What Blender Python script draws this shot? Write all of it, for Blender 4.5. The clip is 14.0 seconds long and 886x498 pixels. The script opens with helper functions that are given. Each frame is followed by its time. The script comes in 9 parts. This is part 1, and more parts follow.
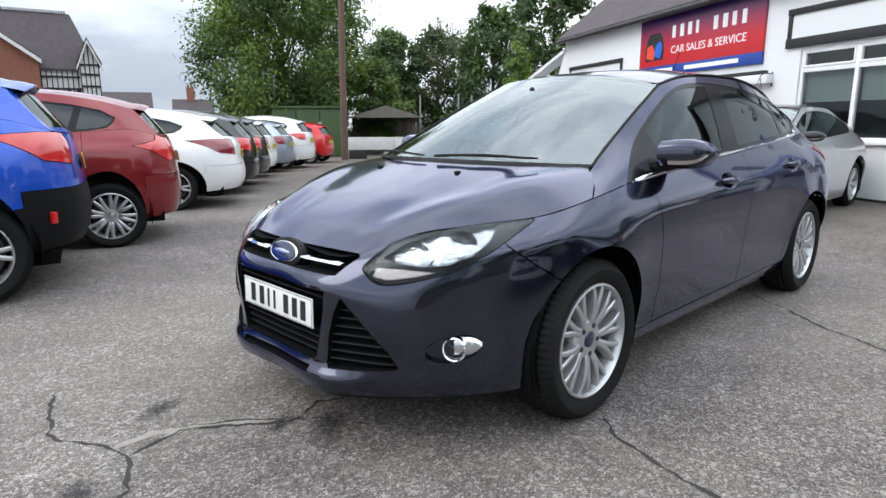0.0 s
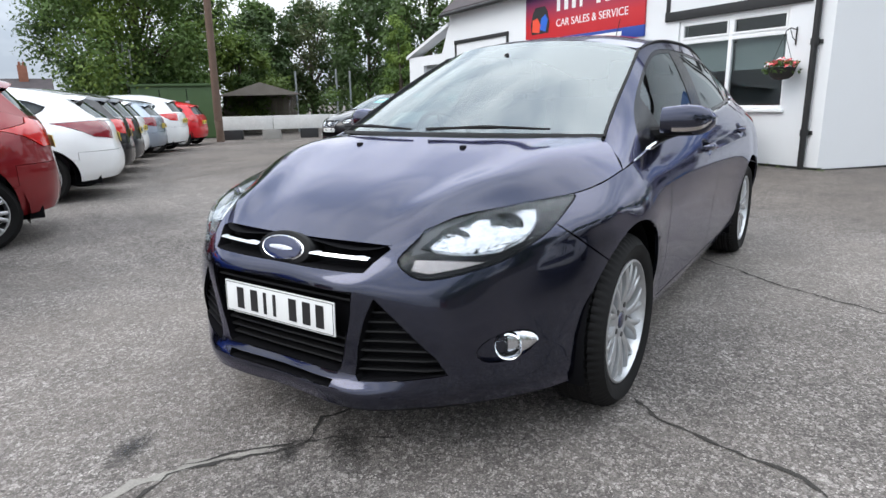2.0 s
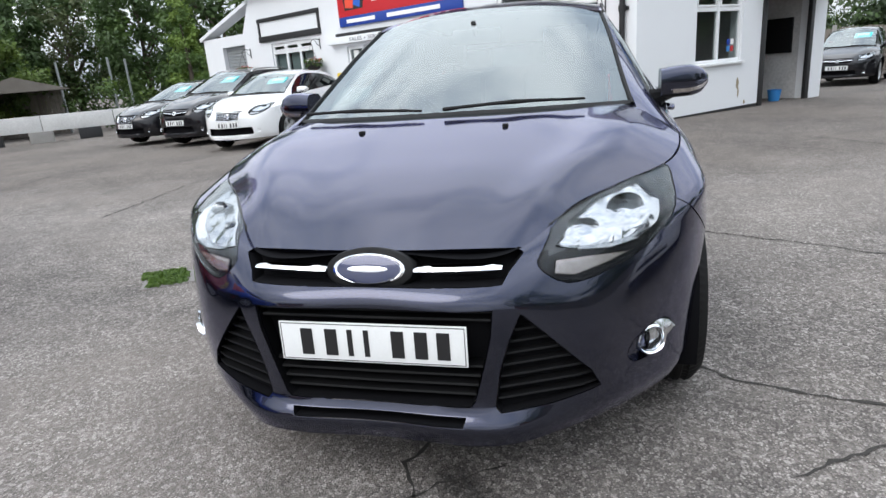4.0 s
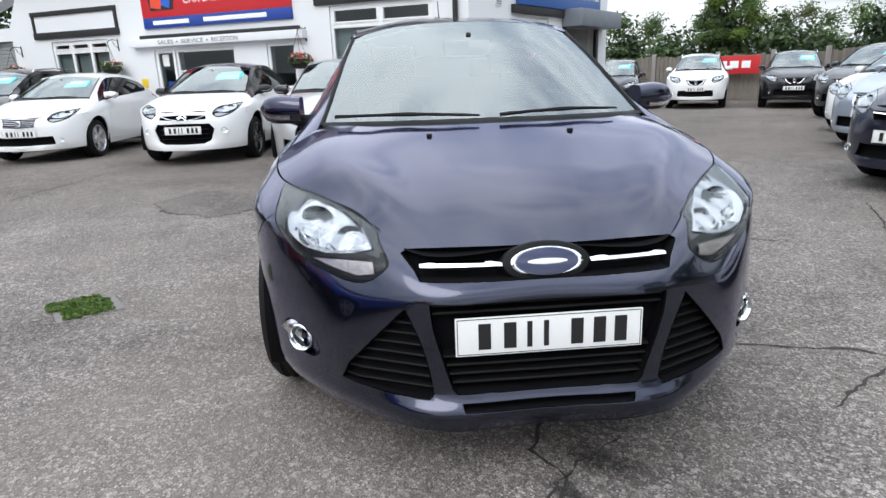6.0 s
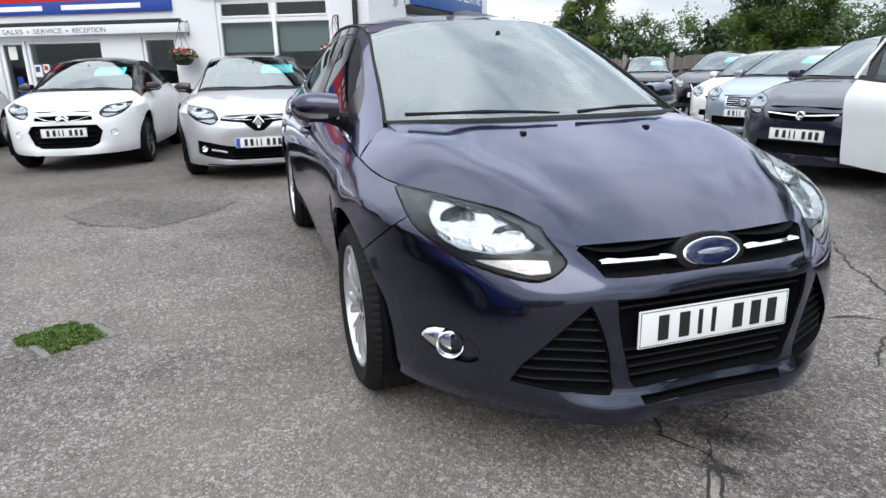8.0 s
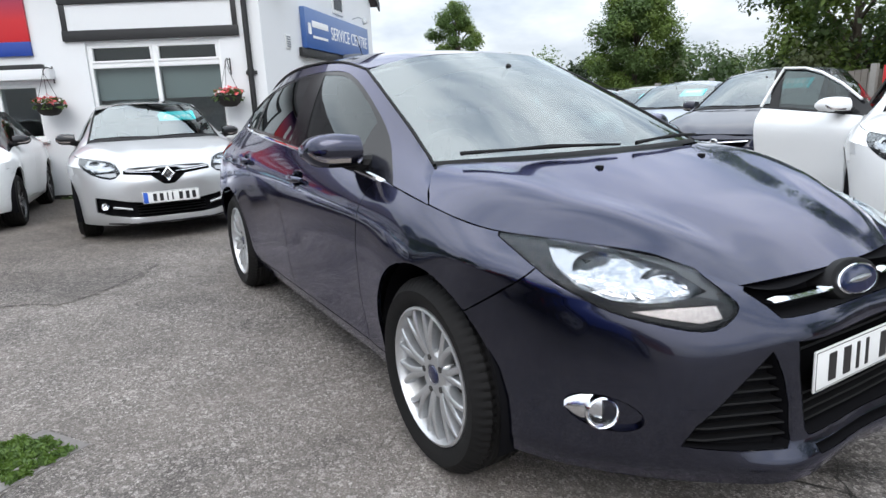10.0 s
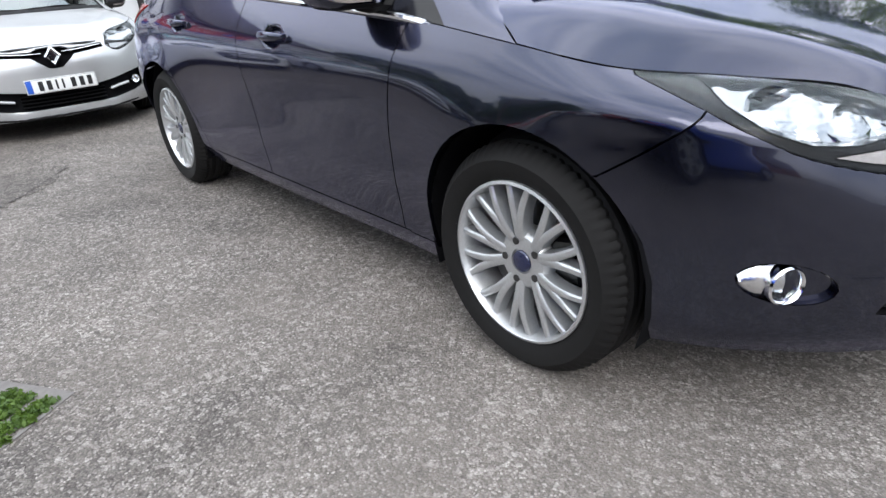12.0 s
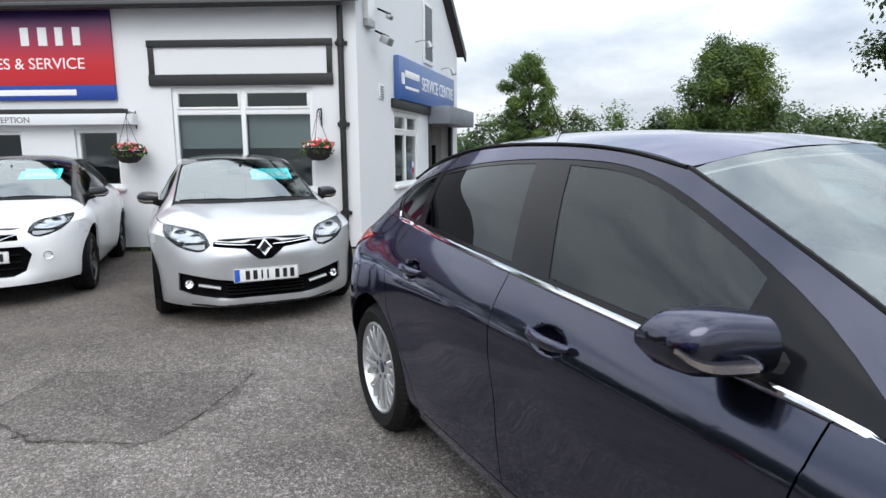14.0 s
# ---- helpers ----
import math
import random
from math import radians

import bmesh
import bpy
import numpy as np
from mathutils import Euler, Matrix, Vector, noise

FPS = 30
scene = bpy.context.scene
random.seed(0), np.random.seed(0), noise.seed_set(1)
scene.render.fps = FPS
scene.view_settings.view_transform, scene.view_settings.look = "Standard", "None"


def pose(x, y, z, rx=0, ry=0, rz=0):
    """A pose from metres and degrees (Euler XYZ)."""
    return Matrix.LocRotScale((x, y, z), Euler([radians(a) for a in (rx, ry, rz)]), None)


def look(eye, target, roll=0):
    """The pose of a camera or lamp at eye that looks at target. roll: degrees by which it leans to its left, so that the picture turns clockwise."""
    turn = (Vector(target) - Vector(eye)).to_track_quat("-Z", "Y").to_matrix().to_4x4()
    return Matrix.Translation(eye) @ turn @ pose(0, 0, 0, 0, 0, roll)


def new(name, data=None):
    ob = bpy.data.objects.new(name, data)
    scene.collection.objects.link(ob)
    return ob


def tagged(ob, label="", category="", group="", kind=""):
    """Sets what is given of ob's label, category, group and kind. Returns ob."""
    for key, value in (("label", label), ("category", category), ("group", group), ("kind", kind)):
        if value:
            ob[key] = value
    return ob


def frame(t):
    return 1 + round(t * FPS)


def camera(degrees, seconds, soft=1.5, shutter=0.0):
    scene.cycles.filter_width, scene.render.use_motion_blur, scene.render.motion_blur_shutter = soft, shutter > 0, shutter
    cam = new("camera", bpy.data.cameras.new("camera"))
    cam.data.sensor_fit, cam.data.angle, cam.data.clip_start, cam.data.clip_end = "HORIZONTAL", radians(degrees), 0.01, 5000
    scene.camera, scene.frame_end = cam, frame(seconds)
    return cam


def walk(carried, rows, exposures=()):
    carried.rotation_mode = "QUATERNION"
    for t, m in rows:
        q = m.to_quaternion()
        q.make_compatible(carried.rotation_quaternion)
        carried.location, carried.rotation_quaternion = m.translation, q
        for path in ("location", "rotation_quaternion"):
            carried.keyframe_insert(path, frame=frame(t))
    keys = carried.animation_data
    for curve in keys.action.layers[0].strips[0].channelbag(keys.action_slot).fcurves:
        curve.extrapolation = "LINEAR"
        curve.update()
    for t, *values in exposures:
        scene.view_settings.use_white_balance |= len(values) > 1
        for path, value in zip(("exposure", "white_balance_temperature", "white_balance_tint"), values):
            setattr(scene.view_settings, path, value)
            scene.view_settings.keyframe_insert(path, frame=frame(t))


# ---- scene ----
cam = camera(72.1, 14.0)
PATH = [
    (0, (1.999, 2.098, 1.165), (0.632, 0.694, 0.759), -0.3),
    (0.5, (1.998, 2.079, 1.169), (0.62, 0.684, 0.78), -0.3),
    (1, (2.048, 1.92, 1.157), (0.572, 0.635, 0.745), 0.2),
    (1.5, (2.14, 1.701, 1.158), (0.623, 0.495, 0.663), -1.6),
    (2, (2.13, 1.521, 1.143), (0.524, 0.431, 0.66), -1.3),
    (2.5, (2.12, 1.312, 1.147), (0.458, 0.338, 0.607), -1.3),
    (3, (2.239, 1.063, 1.188), (0.425, 0.384, 0.69), 0.4),
    (3.5, (2.264, 0.83, 1.184), (0.457, 0.142, 0.672), -2.1),
    (3.7, (2.211, 0.735, 1.168), (0.387, 0.11, 0.635), -3.3),
    (5.8, (2.33, -0.281, 1.187), (0.421, -0.215, 0.593), -2.2),
    (6, (2.367, -0.405, 1.189), (0.456, -0.252, 0.621), -1.9),
    (6.5, (2.435, -0.685, 1.219), (0.576, -0.354, 0.561), -2.9),
    (7, (2.364, -0.9, 1.21), (0.487, -0.465, 0.672), -4.6),
    (7.5, (2.261, -1.066, 1.198), (0.403, -0.554, 0.664), -2.3),
    (7.7, (2.218, -1.14, 1.196), (0.377, -0.591, 0.641), -1.6),
    (9.8, (1.69, -1.689, 1.191), (-0.034, -0.787, 0.729), -2.1),
    (10, (1.618, -1.751, 1.182), (-0.064, -0.773, 0.721), -2.5),
    (10.5, (1.48, -1.873, 1.155), (-0.087, -0.753, 0.618), -1.6),
    (11, (1.367, -1.925, 1.093), (-0.181, -0.832, 0.452), -3.9),
    (11.5, (1.172, -1.926, 1.048), (-0.273, -0.779, 0.274), -3.3),
    (12, (1.011, -1.949, 1.056), (-0.404, -0.809, 0.218), -4.5),
    (12.5, (0.77, -1.968, 1.201), (-0.789, -0.872, 0.596), -3.9),
    (13, (0.521, -1.96, 1.359), (-1.195, -0.997, 0.999), -3.7),
    (13.5, (0.333, -1.9, 1.412), (-1.435, -1.014, 1.115), -2.0),
    (14, (0.153, -1.888, 1.4), (-1.621, -1.02, 1.086), -0.4),
]
# the clip's camera brightens a little as it dips towards the ground
EXPOSURE = [(0, 0.34), (3.5, 0.30), (6.5, 0.25), (10, 0.26), (11.2, 0.38), (12, 0.52), (12.5, 0.58), (13, 0.42), (13.5, 0.26), (14, 0.15)]
walk(cam, [(t, look(eye, target, roll)) for t, eye, target, roll in PATH], EXPOSURE)

# ---- sky and light ----
world = bpy.data.worlds.new("overcast_sky")
scene.world = world
world.use_nodes = True
wn, wl = world.node_tree.nodes, world.node_tree.links
SUN_EL, SUN_AZ = radians(44), radians(119)
sky = wn.new("ShaderNodeTexSky")
sky.sky_type, sky.sun_disc = "NISHITA", False
sky.sun_elevation, sky.sun_rotation = SUN_EL, SUN_AZ
sky.air_density, sky.dust_density = 1.0, 3.0
co = wn.new("ShaderNodeTexCoord")
mp = wn.new("ShaderNodeMapping")
mp.inputs["Scale"].default_value = (1.0, 1.0, 2.6)
cloud = wn.new("ShaderNodeTexNoise")
cloud.inputs["Scale"].default_value, cloud.inputs["Detail"].default_value = 2.1, 6.0
cloud.inputs["Roughness"].default_value = 0.55
ramp = wn.new("ShaderNodeValToRGB")
ramp.color_ramp.elements[0].position, ramp.color_ramp.elements[0].color = 0.36, (0.42, 0.485, 0.58, 1)
ramp.color_ramp.elements[1].position, ramp.color_ramp.elements[1].color = 0.59, (0.90, 0.945, 1.0, 1)
scale_sky = wn.new("ShaderNodeVectorMath")
scale_sky.operation = "SCALE"
scale_sky.inputs["Scale"].default_value = 0.10
mixc = wn.new("ShaderNodeMix")
mixc.data_type = "RGBA"
mixc.inputs["Factor"].default_value = 0.90
wl.new(co.outputs["Generated"], mp.inputs["Vector"])
wl.new(mp.outputs["Vector"], cloud.inputs["Vector"])
wl.new(cloud.outputs["Fac"], ramp.inputs["Fac"])
wl.new(sky.outputs["Color"], scale_sky.inputs[0])
wl.new(scale_sky.outputs[0], mixc.inputs["A"])
wl.new(ramp.outputs["Color"], mixc.inputs["B"])
# the cloud cover is brighter overhead than at the horizon
sep, lift, up = wn.new("ShaderNodeSeparateXYZ"), wn.new("ShaderNodeMath"), wn.new("ShaderNodeVectorMath")
lift.operation, up.operation = "MULTIPLY_ADD", "SCALE"
lift.inputs[1].default_value, lift.inputs[2].default_value = 1.9, 0.90
lift.use_clamp = False
floor_z = wn.new("ShaderNodeMath")
floor_z.operation = "MAXIMUM"
floor_z.inputs[1].default_value = 0.0
wl.new(co.outputs["Generated"], sep.inputs[0])
wl.new(sep.outputs["Z"], floor_z.inputs[0])
wl.new(floor_z.outputs[0], lift.inputs[0])
wl.new(mixc.outputs["Result"], up.inputs[0])
wl.new(lift.outputs[0], up.inputs["Scale"])
wl.new(up.outputs[0], wn["Background"].inputs["Color"])
wn["Background"].inputs["Strength"].default_value = 1.06

sun = new("sun", bpy.data.lights.new("sun", "SUN"))
sun.data.energy, sun.data.angle, sun.data.color = 1.0, radians(35), (1.0, 0.985, 0.97)
sun.matrix_world = look((0, 0, 30), (-0.90 * 30, 0.50 * 30, 0))

# ---- materials ----
def material(name, color, rough=0.5, metal=0.0, **kw):
    """A principled material; kw: coat, spec, alpha-free extras."""
    m = bpy.data.materials.new(name)
    m.use_nodes = True
    b = m.node_tree.nodes["Principled BSDF"]
    b.inputs["Base Color"].default_value = (*color, 1)
    b.inputs["Roughness"].default_value, b.inputs["Metallic"].default_value = rough, metal
    if "coat" in kw:
        b.inputs["Coat Weight"].default_value, b.inputs["Coat Roughness"].default_value = kw["coat"], 0.03
    if "spec" in kw:
        b.inputs["Specular IOR Level"].default_value = kw["spec"]
    return m


def varied(m, amount=0.25, scale=8.0, fine=120.0, bump=0.0, rough_amount=0.1, dark=(0.5, 0.5, 0.5), random_island=0.0):
    """Adds variation at two scales, and relief, to a principled material."""
    nt = m.node_tree
    n, l = nt.nodes, nt.links
    b = n["Principled BSDF"]
    base = tuple(b.inputs["Base Color"].default_value)
    tc = n.new("ShaderNodeTexCoord")
    na, nb = n.new("ShaderNodeTexNoise"), n.new("ShaderNodeTexNoise")
    na.inputs["Scale"].default_value, na.inputs["Detail"].default_value = scale, 5
    nb.inputs["Scale"].default_value, nb.inputs["Detail"].default_value = fine, 3
    l.new(tc.outputs["Object"], na.inputs["Vector"])
    l.new(tc.outputs["Object"], nb.inputs["Vector"])
    add = n.new("ShaderNodeMath")
    add.operation = "MULTIPLY_ADD"
    add.inputs[1].default_value, add.inputs[2].default_value = 0.5, 0.0
    l.new(nb.outputs["Fac"], add.inputs[0])
    half = n.new("ShaderNodeMath")
    half.operation = "MULTIPLY_ADD"
    half.inputs[1].default_value = 0.5
    l.new(na.outputs["Fac"], half.inputs[0])
    l.new(add.outputs[0], half.inputs[2])
    rg = n.new("ShaderNodeMapRange")
    rg.inputs["From Min"].default_value, rg.inputs["From Max"].default_value = 0.35, 0.65
    rg.inputs["To Min"].default_value, rg.inputs["To Max"].default_value = 0.0, amount
    l.new(half.outputs[0], rg.inputs["Value"])
    mx = n.new("ShaderNodeMix")
    mx.data_type = "RGBA"
    mx.inputs["A"].default_value = base
    mx.inputs["B"].default_value = (base[0] * dark[0], base[1] * dark[1], base[2] * dark[2], 1)
    l.new(rg.outputs[0], mx.inputs["Factor"])
    out = mx.outputs["Result"]
    if random_island:
        geo = n.new("ShaderNodeNewGeometry")
        oi = n.new("ShaderNodeObjectInfo")
        sm = n.new("ShaderNodeMath")
        sm.operation = "ADD"
        l.new(geo.outputs["Random Per Island"], sm.inputs[0])
        l.new(oi.outputs["Random"], sm.inputs[1])
        rr = n.new("ShaderNodeMapRange")
        rr.inputs["From Max"].default_value = 2.0
        rr.inputs["To Min"].default_value, rr.inputs["To Max"].default_value = 1 - random_island, 1 + random_island
        l.new(sm.outputs[0], rr.inputs["Value"])
        hs = n.new("ShaderNodeHueSaturation")
        l.new(rr.outputs[0], hs.inputs["Value"])
        l.new(out, hs.inputs["Color"])
        out = hs.outputs["Color"]
    l.new(out, b.inputs["Base Color"])
    if rough_amount:
        r0 = b.inputs["Roughness"].default_value
        rm = n.new("ShaderNodeMapRange")
        rm.inputs["To Min"].default_value, rm.inputs["To Max"].default_value = max(0.02, r0 - rough_amount), min(1, r0 + rough_amount)
        l.new(na.outputs["Fac"], rm.inputs["Value"])
        l.new(rm.outputs[0], b.inputs["Roughness"])
    if bump:
        bp = n.new("ShaderNodeBump")
        bp.inputs["Strength"].default_value, bp.inputs["Distance"].default_value = 1.0, bump
        l.new(half.outputs[0], bp.inputs["Height"])
        l.new(bp.outputs[0], b.inputs["Normal"])
    return m


def car_paint(name, color, flake=0.5, tint=None, rough=0.36):
    """Metallic car lacquer: a flaked base under a clear coat; tint: the colour at glancing angles of the flakes."""
    m = material(name, color, rough, flake, coat=1.0, spec=0.12)
    nt = m.node_tree
    n, l = nt.nodes, nt.links
    b = n["Principled BSDF"]
    tc = n.new("ShaderNodeTexCoord")
    vor = n.new("ShaderNodeTexVoronoi")
    vor.inputs["Scale"].default_value = 900
    l.new(tc.outputs["Object"], vor.inputs["Vector"])
    rg = n.new("ShaderNodeMapRange")
    rg.inputs["To Min"].default_value, rg.inputs["To Max"].default_value = 0.78, 1.25
    l.new(vor.outputs["Color"], rg.inputs["Value"])
    dust = n.new("ShaderNodeTexNoise")
    dust.inputs["Scale"].default_value, dust.inputs["Detail"].default_value = 3.0, 6
    l.new(tc.outputs["Object"], dust.inputs["Vector"])
    sc = n.new("ShaderNodeVectorMath")
    sc.operation = "SCALE"
    sc.inputs[0].default_value = color
    l.new(rg.outputs[0], sc.inputs["Scale"])
    mx = n.new("ShaderNodeMix")
    mx.data_type = "RGBA"
    t2 = tint or color
    mx.inputs["B"].default_value = (*t2, 1)
    rr = n.new("ShaderNodeMapRange")
    rr.inputs["From Min"].default_value, rr.inputs["From Max"].default_value = 0.42, 0.62
    rr.inputs["To Max"].default_value = 0.5
    l.new(dust.outputs["Fac"], rr.inputs["Value"])
    l.new(rr.outputs[0], mx.inputs["Factor"])
    l.new(sc.outputs[0], mx.inputs["A"])
    l.new(mx.outputs["Result"], b.inputs["Base Color"])
    cr = n.new("ShaderNodeMapRange")
    cr.inputs["To Min"].default_value, cr.inputs["To Max"].default_value = 0.02, 0.07
    l.new(dust.outputs["Fac"], cr.inputs["Value"])
    l.new(cr.outputs[0], b.inputs["Coat Roughness"])
    return m


def glazing(name, tint, gloss=1.0, rough=0.01, base=0.05):
    """Thin glass: looks through with a tint, reflects more at glancing angles."""
    m = bpy.data.materials.new(name)
    m.use_nodes = True
    n, l = m.node_tree.nodes, m.node_tree.links
    n.remove(n["Principled BSDF"])
    tr, gl, lw, mx = (n.new("ShaderNodeBsdfTransparent"), n.new("ShaderNodeBsdfGlossy"), n.new("ShaderNodeLayerWeight"), n.new("ShaderNodeMixShader"))
    tr.inputs["Color"].default_value = (*tint, 1)
    gl.inputs["Roughness"].default_value = rough
    gl.inputs["Color"].default_value = (gloss * 0.92, gloss * 0.99, gloss, 1)
    lw.inputs["Blend"].default_value = 0.5
    pw, ma = n.new("ShaderNodeMath"), n.new("ShaderNodeMath")
    pw.operation, ma.operation = "POWER", "MULTIPLY_ADD"
    pw.inputs[1].default_value = 5.0
    ma.inputs[1].default_value, ma.inputs[2].default_value = 1 - base, base
    l.new(lw.outputs["Facing"], pw.inputs[0])
    l.new(pw.outputs[0], ma.inputs[0])
    l.new(ma.outputs[0], mx.inputs[0])
    l.new(tr.outputs[0], mx.inputs[1])
    l.new(gl.outputs[0], mx.inputs[2])
    l.new(mx.outputs[0], n["Material Output"].inputs["Surface"])
    return m


M = {}
M["hero_paint"] = car_paint("midnight_purple_grey_paint", (0.0262, 0.0302, 0.0530), 0.95, (0.0312, 0.0315, 0.0530), 0.20)
_b = M["hero_paint"].node_tree.nodes["Principled BSDF"]
_b.inputs["Coat IOR"].default_value, _b.inputs["Specular Tint"].default_value = 1.49, (0.65, 0.65, 0.90, 1)
M["chrome"] = material("chrome", (0.82, 0.83, 0.85), 0.06, 1.0)
M["satin_chrome"] = material("satin_chrome", (0.75, 0.76, 0.78), 0.22, 1.0)
M["black_plastic"] = varied(material("textured_black_plastic", (0.0075, 0.0075, 0.008), 0.55, 0, spec=0.16), 0.4, 9, 300, 0.0004, 0.12)
M["gloss_black"] = material("gloss_black", (0.005, 0.005, 0.006), 0.14, 0, spec=0.22)
M["dark_void"] = material("dark_plastic_interior", (0.006, 0.006, 0.007), 0.9, 0, spec=0.05)
M["rubber"] = varied(material("tyre_rubber", (0.0085, 0.0083, 0.0083), 0.75, 0, spec=0.2), 0.7, 14, 90, 0.0006, 0.12, (1.35, 1.32, 1.3))
M["alloy"] = varied(material("silver_alloy", (0.58, 0.59, 0.60), 0.34, 0.75), 0.25, 20, 160, 0, 0.08)
M["dark_alloy"] = material("black_alloy", (0.02, 0.02, 0.021), 0.3, 0.5, coat=0.5)
M["brake"] = varied(material("brake_disc_steel", (0.10, 0.10, 0.10), 0.4, 0.9), 0.5, 12, 80)
M["glass"] = glazing("windscreen_glass", (0.74, 0.83, 0.81), 1.0, 0.0, 0.20)
M["side_glass"] = glazing("side_window_glass", (0.13, 0.165, 0.16), 1.0, 0.0, 0.048)
M["privacy_glass"] = glazing("tinted_rear_window_glass", (0.02, 0.025, 0.03), 1.0, 0.0, 0.050)
M["lens"] = glazing("clear_lamp_lens", (0.95, 0.96, 0.97), 1.0, 0.0, 0.012)
M["reflector"] = material("lamp_reflector", (0.44, 0.45, 0.46), 0.12, 1.0)
M["lamp_dark"] = material("lamp_bezel", (0.006, 0.0065, 0.0075), 0.25, 0.0, spec=0.25)
M["lamp_grey"] = material("smoked_lamp_bezel", (0.030, 0.033, 0.036), 0.25, 0.2)
M["red_lens"] = material("red_lamp_lens", (0.50, 0.012, 0.01), 0.08, 0, coat=0.9)
M["dark_red_lens"] = material("dark_red_lamp_lens", (0.18, 0.006, 0.012), 0.08, 0, coat=0.9)
M["amber_lens"] = varied(material("clear_indicator_lens", (0.42, 0.38, 0.36), 0.22, 0.8), 0.5, 60, 200, 0.001, 0.05)
M["white_lens"] = material("white_lamp_lens", (0.42, 0.43, 0.44), 0.12, 0, coat=0.8)
M["plate_white"] = varied(material("white_plate", (0.78, 0.79, 0.78), 0.3), 0.1, 10, 150)
M["plate_yellow"] = varied(material("yellow_plate", (0.80, 0.60, 0.06), 0.3), 0.1, 10, 150)
M["plate_ink"] = material("plate_characters_black", (0.012, 0.012, 0.013), 0.4)
M["plate_blue"] = material("plate_band_blue", (0.02, 0.10, 0.50), 0.35)
M["badge_blue"] = material("badge_blue", (0.007, 0.013, 0.06), 0.15, 0.3, coat=1.0)
M["fabric_dark"] = varied(material("dark_seat_fabric", (0.03, 0.03, 0.034), 0.9, 0, spec=0.1), 0.3, 20, 300)
M["trim_grey"] = varied(material("grey_cabin_trim", (0.045, 0.045, 0.05), 0.8, 0, spec=0.15), 0.3, 10, 200)
M["headliner"] = material("pale_headliner", (0.45, 0.45, 0.43), 0.9)
M["paper"] = varied(material("white_paper", (0.8, 0.8, 0.78), 0.6), 0.1, 20, 100)
M["cyan_card"] = material("turquoise_price_card", (0.03, 0.55, 0.60), 0.5)

# ---- modelling helpers ----
def part(name, bm, mat, parent=None, label="", smooth=35):
    """Links a bmesh as one mesh object under a thing or a part."""
    me = bpy.data.meshes.new(name)
    bm.normal_update()
    bm.to_mesh(me)
    bm.free()
    for m in mat if isinstance(mat, (list, tuple)) else [mat]:
        me.materials.append(m)
    if smooth:
        me.polygons.foreach_set("use_smooth", [True] * len(me.polygons))
        me.set_sharp_from_angle(angle=radians(smooth))
    ob = new(name, me)
    if parent is not None:
        ob.parent = parent
    if label:
        ob["label"] = label
    return ob


def thing(name, m, label, category, group="", kind=""):
    """An empty at a thing's base that carries its parts."""
    ob = new(name)
    ob.empty_display_size = 0.2
    ob.matrix_world = m
    return tagged(ob, label, category, group, kind)


def add_box(bm, x0, x1, y0, y1, z0, z1, bevel=0.0, m=None, mat=0):
    r = bmesh.ops.create_cube(bm, size=1.0)
    vs = r["verts"]
    for v in vs:
        v.co = Vector(((x0 + x1) / 2 + v.co.x * (x1 - x0), (y0 + y1) / 2 + v.co.y * (y1 - y0), (z0 + z1) / 2 + v.co.z * (z1 - z0)))
    fs = {f for v in vs for f in v.link_faces}
    if bevel:
        es = list({e for v in vs for e in v.link_edges})
        rb = bmesh.ops.bevel(bm, geom=es, offset=bevel, segments=2, affect="EDGES", profile=0.6)
        fs |= set(rb["faces"])
        vs = list({v for f in fs if f.is_valid for v in f.verts})
    for f in fs:
        if f.is_valid:
            f.material_index = mat
    if m is not None:
        bmesh.ops.transform(bm, matrix=m, verts=[v for v in vs if v.is_valid])
    return vs


def box(x0, x1, y0, y1, z0, z1, bevel=0.0, m=None):
    bm = bmesh.new()
    add_box(bm, x0, x1, y0, y1, z0, z1, bevel, m)
    return bm


def add_tube(bm, a, b, r0, r1=None, n=12, caps=True, mat=0):
    a, b = Vector(a), Vector(b)
    r1 = r0 if r1 is None else r1
    d = (b - a)
    q = d.to_track_quat("Z", "Y").to_matrix()
    ra = [bm.verts.new(a + q @ Vector((r0 * math.cos(i * 2 * math.pi / n), r0 * math.sin(i * 2 * math.pi / n), 0))) for i in range(n)]
    rb = [bm.verts.new(b + q @ Vector((r1 * math.cos(i * 2 * math.pi / n), r1 * math.sin(i * 2 * math.pi / n), 0))) for i in range(n)]
    for i in range(n):
        f = bm.faces.new((ra[i], ra[(i + 1) % n], rb[(i + 1) % n], rb[i]))
        f.material_index = mat
    if caps:
        bm.faces.new(ra[::-1]).material_index = mat
        bm.faces.new(rb).material_index = mat


def add_path(bm, pts, r, n=8, mat=0):
    """A bent bar of round section through the points."""
    pts = [Vector(p) for p in pts]
    rings = []
    for i, p in enumerate(pts):
        d = (pts[min(i + 1, len(pts) - 1)] - pts[max(i - 1, 0)]).normalized()
        q = d.to_track_quat("Z", "Y").to_matrix()
        rr = r[i] if isinstance(r, (list, tuple)) else r
        rings.append([bm.verts.new(p + q @ Vector((rr * math.cos(k * 2 * math.pi / n), rr * math.sin(k * 2 * math.pi / n), 0))) for k in range(n)])
    for a, b in zip(rings, rings[1:]):
        for k in range(n):
            bm.faces.new((a[k], a[(k + 1) % n], b[(k + 1) % n], b[k])).material_index = mat
    bm.faces.new(rings[0][::-1]).material_index = mat
    bm.faces.new(rings[-1]).material_index = mat


